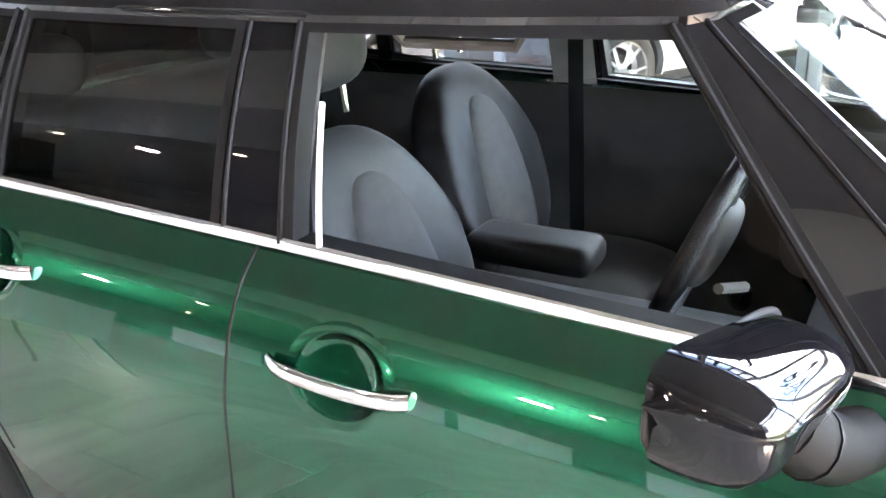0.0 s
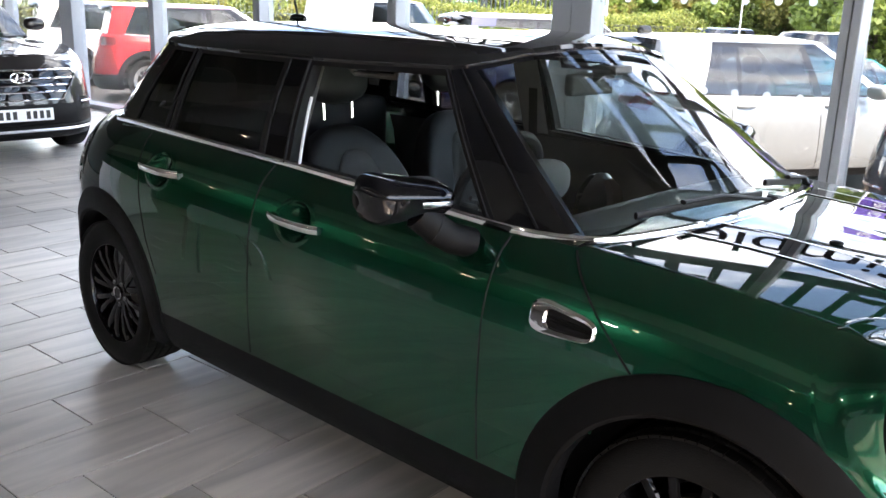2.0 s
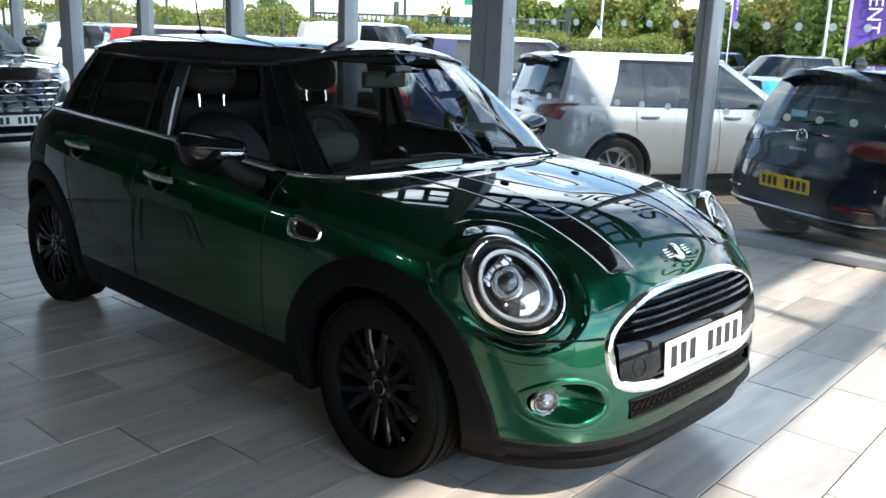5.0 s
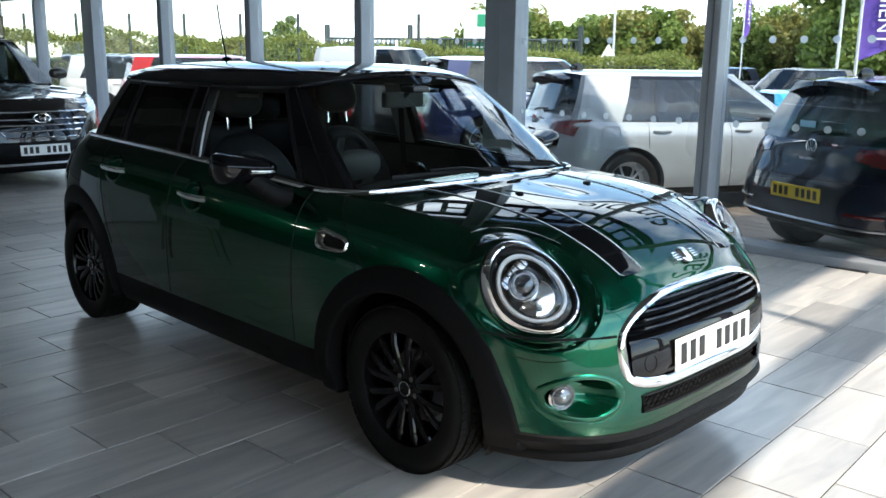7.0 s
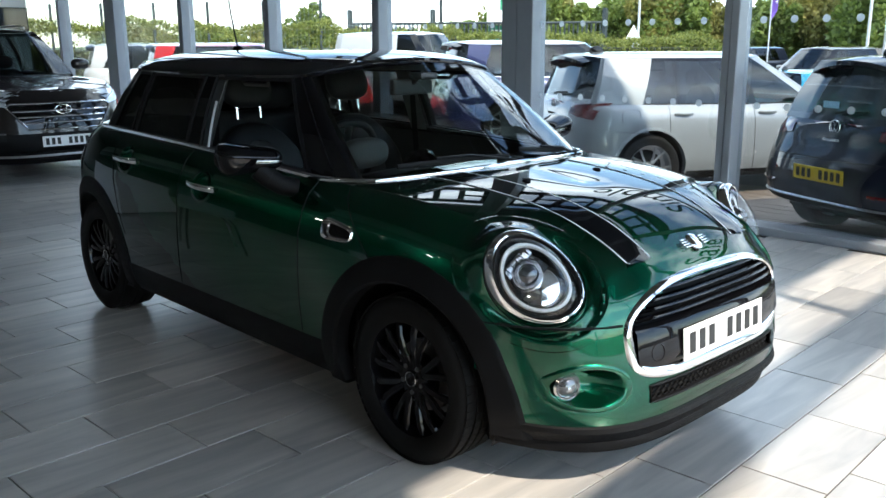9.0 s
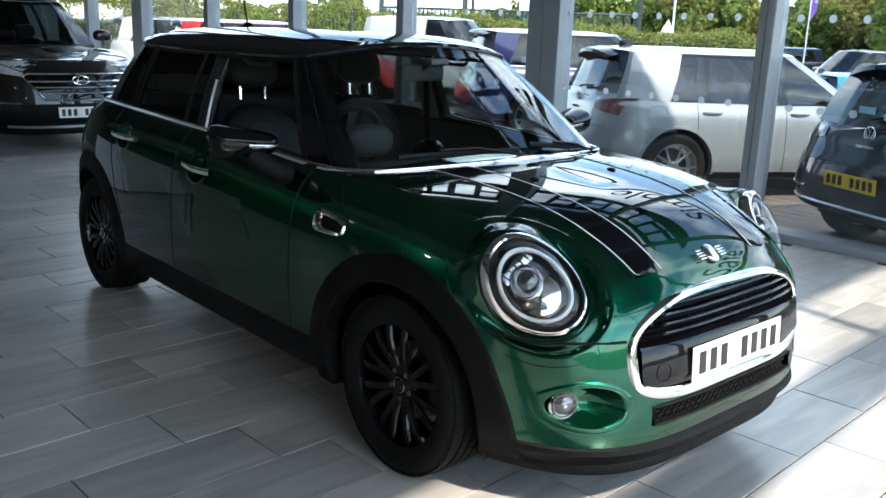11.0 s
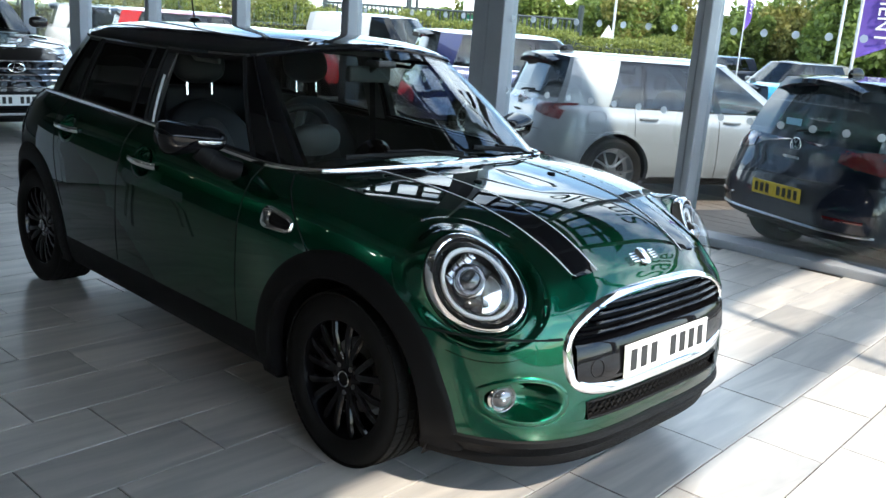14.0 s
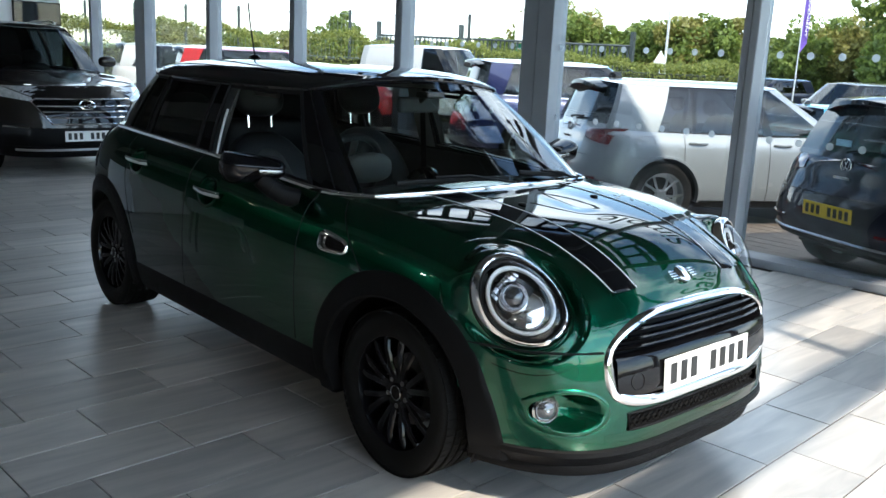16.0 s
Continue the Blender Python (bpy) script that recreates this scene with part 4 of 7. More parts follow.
# grille: chrome surround, black backing, slats, plate panel
rings = []
for u, off in ((0.0, -0.010), (0.0, 0.004), (0.12, 0.0095), (0.35, 0.012), (0.75, 0.010), (0.95, 0.004), (1.0, -0.012)):
    ring = []
    for (y0, z0), (y1, z1) in zip(grille_outline(-0.010, 120), grille_outline(0.026, 120)):
        q = u * (0.62 if z0 > 0.60 else 0.62 + 0.38 * min(1.0, (0.60 - z0) / 0.08))
        y, z = y0 + (y1 - y0) * q, z0 + (z1 - z0) * q
        ring.append(on_nose(y, z, off))
    rings.append(ring)
part("grille_surround", grid(np.array(rings), True), CHROME, mini, "bright chrome grille surround")
inner = grille_outline(0.012, 64)
P = np.array([[(MINI.nose(y * q, 0.553 + (z - 0.553) * q) - 0.045, y * q, 0.553 + (z - 0.553) * q) for y, z in inner] for q in (1.0, 0.6, 0.3, 0.02)])
part("grille_back", grid(P, True), SEAL, mini, "black grille mesh backing")
P = np.array([[(MINI.nose(y, z) - d, y, z) for y, z in inner] for d in (0.0, 0.045)])
part("grille_reveal", grid(P, True), PIANO, mini)
for z in (0.674, 0.648, 0.622, 0.596):
    half = max(y for y, zz in inner if abs(zz - z) < 0.02) - 0.012
    part("grille_slat", tube([on_nose(y, z, -0.012) for y in np.linspace(-half, half, 30)], 0.016, 8, rb=0.0075, up=(0, 0, 1)), PIANO, mini, "dark gloss grille slat")
rows = []
for z, off in ((0.572, -0.030), (0.572, 0.010), (0.560, 0.016), (0.470, 0.016), (0.440, 0.004), (0.425, -0.03)):
    hw = 0.455 if z > 0.46 else 0.435
    rows.append([on_nose(y, z, off) for y in np.linspace(-hw, hw, 40)])
part("plate_panel", grid(np.array(rows)), PIANO, mini, "gloss black plate panel")
part("tow_cover", tube([on_nose(-0.375 + 0.028 * math.cos(a), 0.492 + 0.028 * math.sin(a), 0.0165) for a in np.linspace(0, 6.28, 24, endpoint=False)], 0.0012, 5, True, up=(1, 0, 0)), SEAL, mini)


def number_plate(parent, m, material, label, groups=((0, 1, 2, 3), (5, 6, 7))):
    """A plate 520 x 111 mm; its characters are plain bars."""
    pl = part("number_plate", box((0.006, 0.520, 0.111), (0, 0, 0), 0.002, 1), material, parent, label)
    pl.matrix_local = m
    for g in groups:
        for k in g:
            part("plate_bar", box((0.002, 0.036, 0.070), (0.0036, -(k - 3.5) * 0.0600, 0.0), 0.0), INK, pl, "", False)
    return pl


number_plate(mini, pose(MINI.nose(0, 0.492) + 0.020, 0.0, 0.492, 0, -4, 0), PLATEW, "white number plate with dark bars")
# badge on the bonnet lip: round boss with wings
badge = part("badge", lathe([(0.001, 0.006), (0.022, 0.005), (0.026, 0.002), (0.026, -0.004)], 24, "x"), CHROME, mini, "chrome winged bonnet badge")
badge.matrix_local = pose(1.893, 0, 0.772, 0, -52, 0) @ pose(0.004, 0, 0) @ Matrix.Scale(1.3, 4)
for k in range(4):
    for s in (-1, 1):
        part("badge_wing", box((0.004, 0.034 - 0.005 * abs(k - 1.5), 0.0045), (0.002, s * 0.043, 0.012 - 0.008 * k), 0.0015, 1), CHROME, badge)

# lower intake with a six-sided mesh
w0, w1, hw = MOUTH[0], MOUTH[1], MOUTH[2]
rows = [[(MINI.nose(y, z) - d, y, z) for y in np.linspace(-hw, hw, 40)] for z, d in ((w1, 0.0), (w1, 0.05), (w0, 0.05), (w0, 0.0))]
part("intake_box", grid(np.array(rows)), SEAL, mini)
part("intake_rim", tube([on_nose(y, w1, 0.002) for y in np.linspace(-hw, hw, 40)] + [on_nose(y, w0, 0.002) for y in np.linspace(hw, -hw, 40)], 0.005, 6, True), CLAD, mini)
for r in range(3):
    for c in range(26):
        y = -hw + 0.022 + c * 0.0308 + (0.0154 if r % 2 else 0)
        if y > hw - 0.015:
            continue
        z = w0 + 0.011 + r * 0.0165
        ring = [on_nose(y + 0.0145 * math.cos(a), z + 0.0085 * math.sin(a), -0.014) for a in np.linspace(0, 2 * math.pi, 6, endpoint=False)]
        part("intake_cell", tube(ring, 0.0022, 4, True, rb=0.004, up=(1, 0, 0)), CLAD, mini)

# headlamps
for s in (1, -1):
    lampo = new("headlamp")
    lampo.parent = mini
    F = Matrix((LAMP_U, LAMP_V, LAMP_N)).transposed().to_4x4()
    F.translation = LAMP_C
    lampo.matrix_local = F if s == 1 else Matrix.Diagonal((1, -1, 1, 1)) @ F
    ea, eb = 0.124, 0.158

    def oval(k, h, n=64):
        return [(ea * k * math.cos(a), eb * k * math.sin(a), h - 0.055 * (k * math.cos(a)) ** 2 - 0.010 * (k * math.sin(a)) ** 2) for a in np.linspace(0, 2 * math.pi, n, endpoint=False)]
    part("chrome_bezel", grid(np.array([oval(1.13, -0.06), oval(1.13, 0.012), oval(1.10, 0.026), oval(1.02, 0.034), oval(0.985, 0.033), oval(0.955, 0.026), oval(0.95, 0.010)]), True), CHROME, lampo, "wide chrome bezel")
    part("bezel_gasket", grid(np.array([oval(0.962, 0.0285), oval(0.94, 0.0295), oval(0.925, 0.026), oval(0.92, 0.0)]), True), SEAL, lampo)
    part("lamp_seal", grid(np.array([oval(1.138, -0.10), oval(1.138, 0.002), oval(1.134, 0.012), oval(1.125, 0.010)]), True), SEAL, lampo)
    fairing = [oval(1.136, -0.03), oval(1.138, 0.004), oval(1.150, 0.007)]
    for kk in np.linspace(1.17, 1.74, 22):
        t = min(1.0, (kk - 1.15) / 0.36)
        t = t * t * (3 - 2 * t)
        fairing.append([(x, y, z * (1 - t) + (skin_depth(x, y) + (0.0055 if kk < 1.70 else -0.004)) * t) for x, y, z in oval(kk, 0.007)])
    part("lamp_surround", grid(np.array(fairing), True), GREEN, lampo, "green painted lamp rim")
    part("lamp_bowl", grid(np.array([oval(0.96, 0.016), oval(0.82, -0.004), oval(0.78, -0.03), oval(0.5, -0.06), oval(0.02, -0.065)]), True), LAMPDARK, lampo, "dark inner bowl")
    part("light_guide", grid(np.array([oval(0.80, 0.002), oval(0.785, 0.012), oval(0.725, 0.011), oval(0.70, 0.002), oval(0.695, -0.02)]), True), DRL, lampo, "white daylight ring")
    part("inner_ring", grid(np.array([oval(0.695, -0.004), oval(0.68, 0.002), oval(0.65, -0.01), oval(0.60, -0.04)]), True), LAMPDARK, lampo)
    pro = part("projector", lathe([(0.001, 0.034), (0.018, 0.031), (0.031, 0.020), (0.036, 0.005), (0.038, 0.0), (0.043, 0.0), (0.043, -0.04)], 32, "z"), LENS2, lampo, "glass projector lens")
    pro.location = (-0.010, 0.026, -0.010)
    part("projector_ring", lathe([(0.041, 0.004), (0.047, 0.010), (0.052, 0.002), (0.052, -0.03)], 32, "z"), CHROME, lampo).location = (-0.010, 0.026, -0.012)
    part("reflector_shelf", box((0.115, 0.036, 0.014), (0.0, 0.074, -0.018), 0.005, 2), REFLECTOR, lampo)
    part("lower_reflector", grid(np.array([[(x, y, -0.034 - 0.35 * (x * x + (y + 0.02) ** 2) / 0.1 + 0.03 * (-y / 0.1)) for x in np.linspace(-0.07, 0.07, 14)] for y in np.linspace(-0.100, -0.015, 12)])), CHROME, lampo, "mirror-bright lower reflector")
    for k in range(-2, 3):
        part("shelf_rib", box((0.003, 0.030, 0.004), (k * 0.022, 0.074, -0.010)), LAMPDARK, lampo, "", False)
    dome = part("lens_cover", grid(np.array([oval(0.895, 0.024), oval(0.7, 0.037), oval(0.4, 0.046), oval(0.02, 0.05)]), True), LENS, lampo, "clear lens cover")
    dome.visible_shadow = False
    # fog lamp in its round hollow
    fogo = new("fog_lamp")
    fogo.parent = mini
    hollow = []
    for k, d in ((1.34, -0.004), (1.26, 0.0015), (1.14, 0.003), (1.05, 0.001), (0.98, -0.008), (0.90, -0.040), (0.6, -0.078), (0.02, -0.082)):
        hollow.append([on_nose(-s * (FOG_Y + 0.092 * k * math.cos(a) * (1.0 if k > 0.7 else 0.98)), FOG_Z + 0.060 * k * math.sin(a), d) for a in np.linspace(0, 2 * math.pi, 48, endpoint=False)])
    part("fog_hollow", grid(np.array(hollow), True), GREENDARK, fogo, "green painted hollow")
    ly = FOG_Y + 0.046
    lens_at = pose(MINI.nose(ly, FOG_Z) - 0.026, -s * ly, FOG_Z, 0, 0, -s * 30)
    fl = part("fog_lens", lathe([(0.001, 0.016), (0.016, 0.014), (0.030, 0.006), (0.037, -0.004), (0.040, -0.03)], 32, "x"), LENS2, fogo, "clear fog lamp glass")
    fl.matrix_local = lens_at
    part("fog_ring", lathe([(0.036, 0.000), (0.040, 0.006), (0.046, 0.000), (0.047, -0.04)], 32, "x"), CHROME, fogo).matrix_local = lens_at
    part("fog_bulb", lathe([(0.001, 0.019), (0.007, 0.017), (0.010, 0.010)], 16, "x"), REFLECTOR, fogo).matrix_local = lens_at
    # seam between bonnet and bumper
    part("bumper_seam", tube([(MINI.nose(-s * y, 0.592) + 0.004, -s * y, 0.592) for y in np.linspace(0.490, 0.80, 24)], 0.0042, 6), SEAL, mini)
    # washer jets
    part("washer_jet", ellipsoid((0.035, 0.028, 0.012), (1.31, -s * 0.215, bonnet_z(1.31, s * 0.215) + 0.002), 2.2, 10), SEAL, mini)
    # bonnet stripes: black band between two pale pinstripes
    xs = np.linspace(1.02, 1.893, 60)
    yo, yi = spl(xs, [1.0, 1.2, 1.54, 1.9], [0.445, 0.428, 0.400, 0.372]), spl(xs, [1.0, 1.2, 1.7, 1.9], [0.298, 0.288, 0.272, 0.262])
    BVH_P = BONNET_TREE
    def drop(x, y, up):
        hit = BVH_P.ray_cast(Vector((x, y, 1.3)), Vector((0, 0, -1)))
        return (x, y, (hit[0].z if hit[0] else bonnet_z(x, y)) + up)
    def band(a, b, up, n):
        return np.array([[drop(x, -s * (ya + (yb - ya) * t), up) for x, ya, yb in zip(xs, a, b)] for t in np.linspace(0, 1, n)])
    part("bonnet_stripe", grid(band(yo, yi, 0.0024, 10)), STRIPEB, mini, "black bonnet stripe")
    part("pinstripe", grid(band(yo + 0.004, yo - 0.003, 0.0032, 3)), STRIPEW, mini, "pale pinstripe")
    part("pinstripe", grid(band(yi + 0.003, yi - 0.004, 0.0032, 3)), STRIPEW, mini, "pale pinstripe")

# black lower lip of the bumper
LIP_Y = max(y for y in np.linspace(0.6, 0.80, 60) if MINI.nose(y, 0.21) > 1.60)
rows = []
for z, off in ((0.275, -0.002), (0.268, 0.010), (0.252, 0.018), (0.238, 0.010), (0.205, 0.004), (0.185, 0.006), (0.170, 0.000), (0.166, -0.012), (0.172, -0.10)):
    row = []
    for a in np.linspace(-1, 1, 70):
        y = LIP_Y * math.sin(a * math.pi / 2)
        row.append((MINI.nose(y, max(z, 0.21)) + off * (1 - 0.4 * abs(a)), y * (1 + off * 0.6), z))
    rows.append(row)
part("front_lip", grid(np.array(rows)), CLAD, mini, "black plastic front lip")

# door handles, wing vents, mirrors, wipers
for s in (-1, 1):
    for x0, z0, x1, z1 in ((-0.178, 0.842, 0.062, 0.834), (-0.975, 0.886, -0.712, 0.884)):
        pts = []
        for t in np.linspace(0, 1, 14):
            x, z = x0 + (x1 - x0) * t, z0 + (z1 - z0) * t
            pts.append(sidep(x, z, s, 0.006 + 0.022 * math.sin(math.pi * min(1, max(0, t))) ** 0.5))
        part("door_handle", tube(pts, 0.0065, 10, rb=0.0135), CHROME, mini, "chrome door handle")
        xm, zm = (x0 + x1) / 2 + 0.0, (z0 + z1) / 2
        n = 28
        cup = np.array([[sidep(xm + k * 0.075 * math.cos(a), zm + k * 0.058 * math.sin(a), s, off) for a in np.linspace(0, 2 * math.pi, n, endpoint=False)] for k, off in ((1.46, -0.006), (1.24, 0.0008), (1.03, 0.0008), (0.97, -0.003), (0.88, -0.011), (0.62, -0.023), (0.03, -0.028))])
        part("handle_cup", grid(cup, True), GREENDARK, mini)
    a = np.linspace(0, 2 * math.pi, 40, endpoint=False)
    def vent(k, dx=0.0):
        ring = []
        for q in a:
            x = 0.088 * math.copysign(abs(math.cos(q)) ** 0.45, math.cos(q))
            z = 0.033 * math.copysign(abs(math.sin(q)) ** 0.6, math.sin(q)) * (1.0 - 0.22 * x / 0.088)
            ring.append((0.934 + dx + x * k[0], 0.786 + z * k[1] - 0.06 * x * k[0]))
        return ring
    P = np.array([[sidep(x, z, s, off) for x, z in vent(k, dx)] for k, dx, off in (((1.03, 1.06), 0, -0.002), ((1.0, 1.0), 0, 0.006), ((0.95, 0.88), 0.002, 0.009), ((0.76, 0.60), 0.018, 0.008), ((0.73, 0.55), 0.020, 0.002))])
    part("wing_vent_frame", grid(P, True), CHROME, mini, "chrome wing vent frame")
    P = np.array([[sidep(x, z, s, off) for x, z in vent(k, 0.020)] for k, off in (((0.77, 0.58), 0.001), ((0.4, 0.3), 0.001), ((0.02, 0.02), 0.001))])
    part("wing_vent_insert", grid(P, True), SEAL, mini, "black vent insert")
    for k in (-0.4, 0.0, 0.4):
        part("vent_rib", tube([sidep(0.954 - 0.058, 0.786 + 0.004 + 0.016 * k, s, 0.003), sidep(0.954 + 0.058, 0.786 - 0.004 + 0.011 * k, s, 0.003)], 0.002, 5), CLAD, mini)
    mir = new("door_mirror")
    mir.parent = mini
    mir.matrix_local = pose(0.522, s * 0.910, 1.010, 0, 0, s * 17) @ Matrix.Diagonal((1, s, 1, 1))
    def housing(levels, back=-0.052):
        """A shell from rows of (height share, depth share): full and tall outside, low and pointed towards the door."""
        rows = []
        for zk, dk in levels:
            row = []
            for q in 0.5 - 0.5 * np.cos(np.linspace(0, math.pi, 30)):
                y = 0.130 - 0.260 * q
                end = (1 - abs(2 * q - 1) ** (6.0 if q < 0.5 else 7.0)) ** 0.42
                depth = (0.122 - 0.024 * q) * end * dk
                high, low = (0.048 - 0.018 * q) * end, (0.074 - 0.030 * q) * end
                ridge = 0.030 - 0.022 * q
                row.append((back + depth, y * (1 - 0.04 * abs(zk) ** 3), ridge + (high if zk > 0 else low + 0.6 * ridge * end) * zk))
            rows.append(row)
        return np.array(rows)
    up = [(1.0, 0.0), (1.0, 0.22), (0.93, 0.46), (0.78, 0.68), (0.55, 0.85), (0.28, 0.955), (0.06, 0.995), (0.0, 1.0)]
    dn = [(0.0, 1.0), (-0.03, 0.975), (-0.09, 0.965), (-0.42, 0.94), (-0.62, 0.88), (-0.82, 0.72), (-0.95, 0.45), (-1.0, 0.2), (-1.0, 0.0)]
    cap = grid(housing(up))
    part("mirror_cap", cap, PIANO, mir, "gloss black mirror cap")
    part("mirror_shell", grid(housing(dn)), PIANO, mir, "gloss black lower mirror shell")
    part("mirror_back", ellipsoid((0.012, 0.262, 0.092), (-0.050, 0.0, 0.008), 3.0, 16), SEAL, mir)
    part("mirror_glass", ellipsoid((0.008, 0.225, 0.078), (-0.056, 0.0, 0.008), 3.0, 14), CHROME, mir, "mirror glass")
    part("indicator", grid(housing([(-0.16, 0.985), (-0.19, 0.990), (-0.34, 0.982), (-0.37, 0.965)])[:, 15:26]), REFLECTOR, mir, "clear indicator lens")
    foot = tube([(0.010, -0.020, -0.030), (0.020, -0.060, -0.066), (0.030, -0.105, -0.095), (0.036, -0.165, -0.112)], 0.036, 14, rb=0.040)
    part("mirror_foot", foot, CLAD, mir, "black mirror foot")
    part("foot_joint", tube([(0.0205, -0.062, -0.0675), (0.0215, -0.066, -0.0695)], 0.0385, 14, rb=0.0425), SEAL, mir)
BLADES = [((1.030, 0.06, 0.972), (0.985, -0.20, 0.998), (0.925, -0.52, 0.990)), ((0.965, 0.50, 0.958), (0.990, 0.36, 0.985), (0.985, 0.10, 1.010))]
for a, b, c in BLADES:
    wip = new("wiper")
    wip.parent = mini
    part("wiper_arm", tube([a, tuple(np.array(b) + (0.012, 0, 0.014)), tuple((np.array(b) + c) / 2 + (0.012, 0, 0.016))], 0.010, 8, rb=0.006), SEAL, wip)
    part("wiper_blade", tube([tuple(np.array(a) + (-0.015, -0.05, 0.02)), b, c], 0.006, 8, rb=0.010), SEAL, wip)
    part("wiper_pivot", lathe([(0.001, 0.014), (0.016, 0.012), (0.019, 0.0), (0.019, -0.03)], 16, "z"), SEAL, wip).location = a
P = np.array([[(1.052 - 0.17 * (abs(y) / 0.69) ** 2.6 + dx, y, 0.962 - 0.028 * (abs(y) / 0.69) ** 2 + dz) for y in np.linspace(-0.68, 0.68, 40)] for dx, dz in ((0.0, 0.0), (-0.02, 0.006), (-0.07, -0.004), (-0.12, 0.0))])
part("scuttle_panel", grid(P), CLAD, mini, "black plastic scuttle panel")
# tail lamps at the rear corners
for s in (-1, 1):
    pts = np.array([[sidep(-1.70 + 0.07 * k * math.cos(a), 0.81 + 0.105 * k * math.sin(a), s, 0.012 - 0.01 * k) for a in np.linspace(0, 2 * math.pi, 24, endpoint=False)] for k in (1, 0.8, 0.02)])
    part("tail_lamp", grid(pts, True), REDLENS, mini, "red tail lamp")
    part("tail_lamp_ring", tube([tuple(p) for p in pts[0]], 0.008, 6, True), CHROME, mini)


# ---- cabin interior ----
def front_seat(y, ahead=0.0):
    seat = new("front_seat")
    seat.parent = mini
    seat.location = (ahead, y, 0)
    tilt = Matrix.Rotation(radians(-17), 3, "Y")
    back = ellipsoid((0.15, 0.52, 0.62), (0, 0, 0), 2.7, 22)
    for v in back.verts:
        k = (v.co.z + 0.33) / 0.66
        v.co.y *= 1.0 - 0.28 * max(0.0, k - 0.55) / 0.45
        v.co.x += 0.06 * (abs(v.co.y) / 0.26) ** 2 if v.co.x > 0 else 0
    bmesh.ops.rotate(back, cent=(0, 0, 0), matrix=tilt, verts=back.verts)
    bmesh.ops.translate(back, vec=(-0.42, 0, 0.765), verts=back.verts)
    part("backrest", back, LEATHER, seat, "black leatherette backrest")
    pad = ellipsoid((0.10, 0.27, 0.50), (0.048, 0, -0.06), 2.6, 18)
    for v in pad.verts:
        k = (v.co.z + 0.31) / 0.5
        v.co.y *= 1.0 - 0.25 * max(0.0, k - 0.5) / 0.5
    bmesh.ops.rotate(pad, cent=(0, 0, 0), matrix=tilt, verts=pad.verts)
    bmesh.ops.translate(pad, vec=(-0.415, 0, 0.79), verts=pad.verts)
    part("back_panel", pad, CLOTH, seat, "dark grey cloth centre panel")
    head = ellipsoid((0.115, 0.27, 0.20), (0, 0, 0), 2.6, 18)
    bmesh.ops.rotate(head, cent=(0, 0, 0), matrix=tilt, verts=head.verts)
    bmesh.ops.translate(head, vec=(-0.515, 0, 1.235), verts=head.verts)
    part("headrest", head, LEATHER, seat, "black headrest")
    for d in (-0.065, 0.065):
        part("headrest_post", tube([(-0.497, d, 1.085), (-0.505, d, 1.165)], 0.0075, 8), CHROME, seat, "chrome headrest post")
    part("cushion", ellipsoid((0.56, 0.52, 0.17), (-0.12, 0, 0.50), 3.0, 18), LEATHER, seat)
    part("seat_base", box((0.46, 0.44, 0.22), (-0.14, 0, 0.34), 0.02, 2), DASH, seat)


front_seat(-0.36, 0.11)
front_seat(0.36, -0.02)
part("rear_bench", box((0.50, 1.20, 0.24), (-0.92, 0, 0.46), 0.05, 3), LEATHER, mini, "black rear bench")
part("rear_bench_back", box((0.16, 1.20, 0.52), (-1.20, 0, 0.80), 0.05, 3, rot=None), LEATHER, mini)
for y in (-0.34, 0.34):
    part("rear_headrest", ellipsoid((0.10, 0.26, 0.16), (-1.24, y, 1.13), 2.6, 14), LEATHER, mini)
part("centre_armrest", box((0.30, 0.14, 0.070), (-0.11, 0, 0.735), 0.033, 4), LEATHER, mini, "black centre armrest")
part("centre_console", box((1.05, 0.20, 0.36), (0.12, 0, 0.44), 0.04, 3), DASH, mini)
part("gear_lever", ellipsoid((0.05, 0.045, 0.06), (0.34, 0, 0.70), 2.2, 12), PIANO, mini)
dash = np.array([[(0.46 + 0.30 * t - 0.06 * (y / 0.65) ** 2 * t, y, 0.62 + 0.34 * math.sin(t * math.pi / 2) ** 0.8 - 0.03 * (y / 0.65) ** 2) for y in np.linspace(-0.66, 0.66, 30)] for t in np.linspace(0, 1, 12)])
part("dashboard", grid(dash), DASH, mini, "black dashboard")
deck = np.array([[(0.72 + 0.30 * t - 0.15 * (abs(y) / 0.66) ** 2.5 * t, y, 0.955 - 0.012 * t - 0.03 * (y / 0.65) ** 2) for y in np.linspace(-0.66, 0.66, 30)] for t in np.linspace(0, 1, 4)])
part("dashboard_top", grid(deck), DASH, mini)
part("dashboard_lower", box((0.30, 1.30, 0.50), (0.66, 0, 0.50), 0.03, 2), DASH, mini)
part("instrument_pod", ellipsoid((0.10, 0.24, 0.13), (0.50, -0.34, 0.99), 2.6, 16), DASH, mini)
part("centre_dial", lathe([(0.001, -0.012), (0.10, -0.012), (0.115, 0.0), (0.118, 0.02), (0.10, 0.05)], 36, "x"), PIANO, mini).location = (0.47, 0, 0.86)
wheel_r = 0.182
SW = pose(0.335, -0.34, 0.945, 0, -68, 0)
sw = new("steering_wheel")
sw.parent = mini
sw.matrix_local = SW
part("wheel_rim", tube([(wheel_r * math.cos(a), wheel_r * math.sin(a), 0) for a in np.linspace(0, 2 * math.pi, 48, endpoint=False)], 0.016, 10, True), LEATHER, sw, "black leather rim")
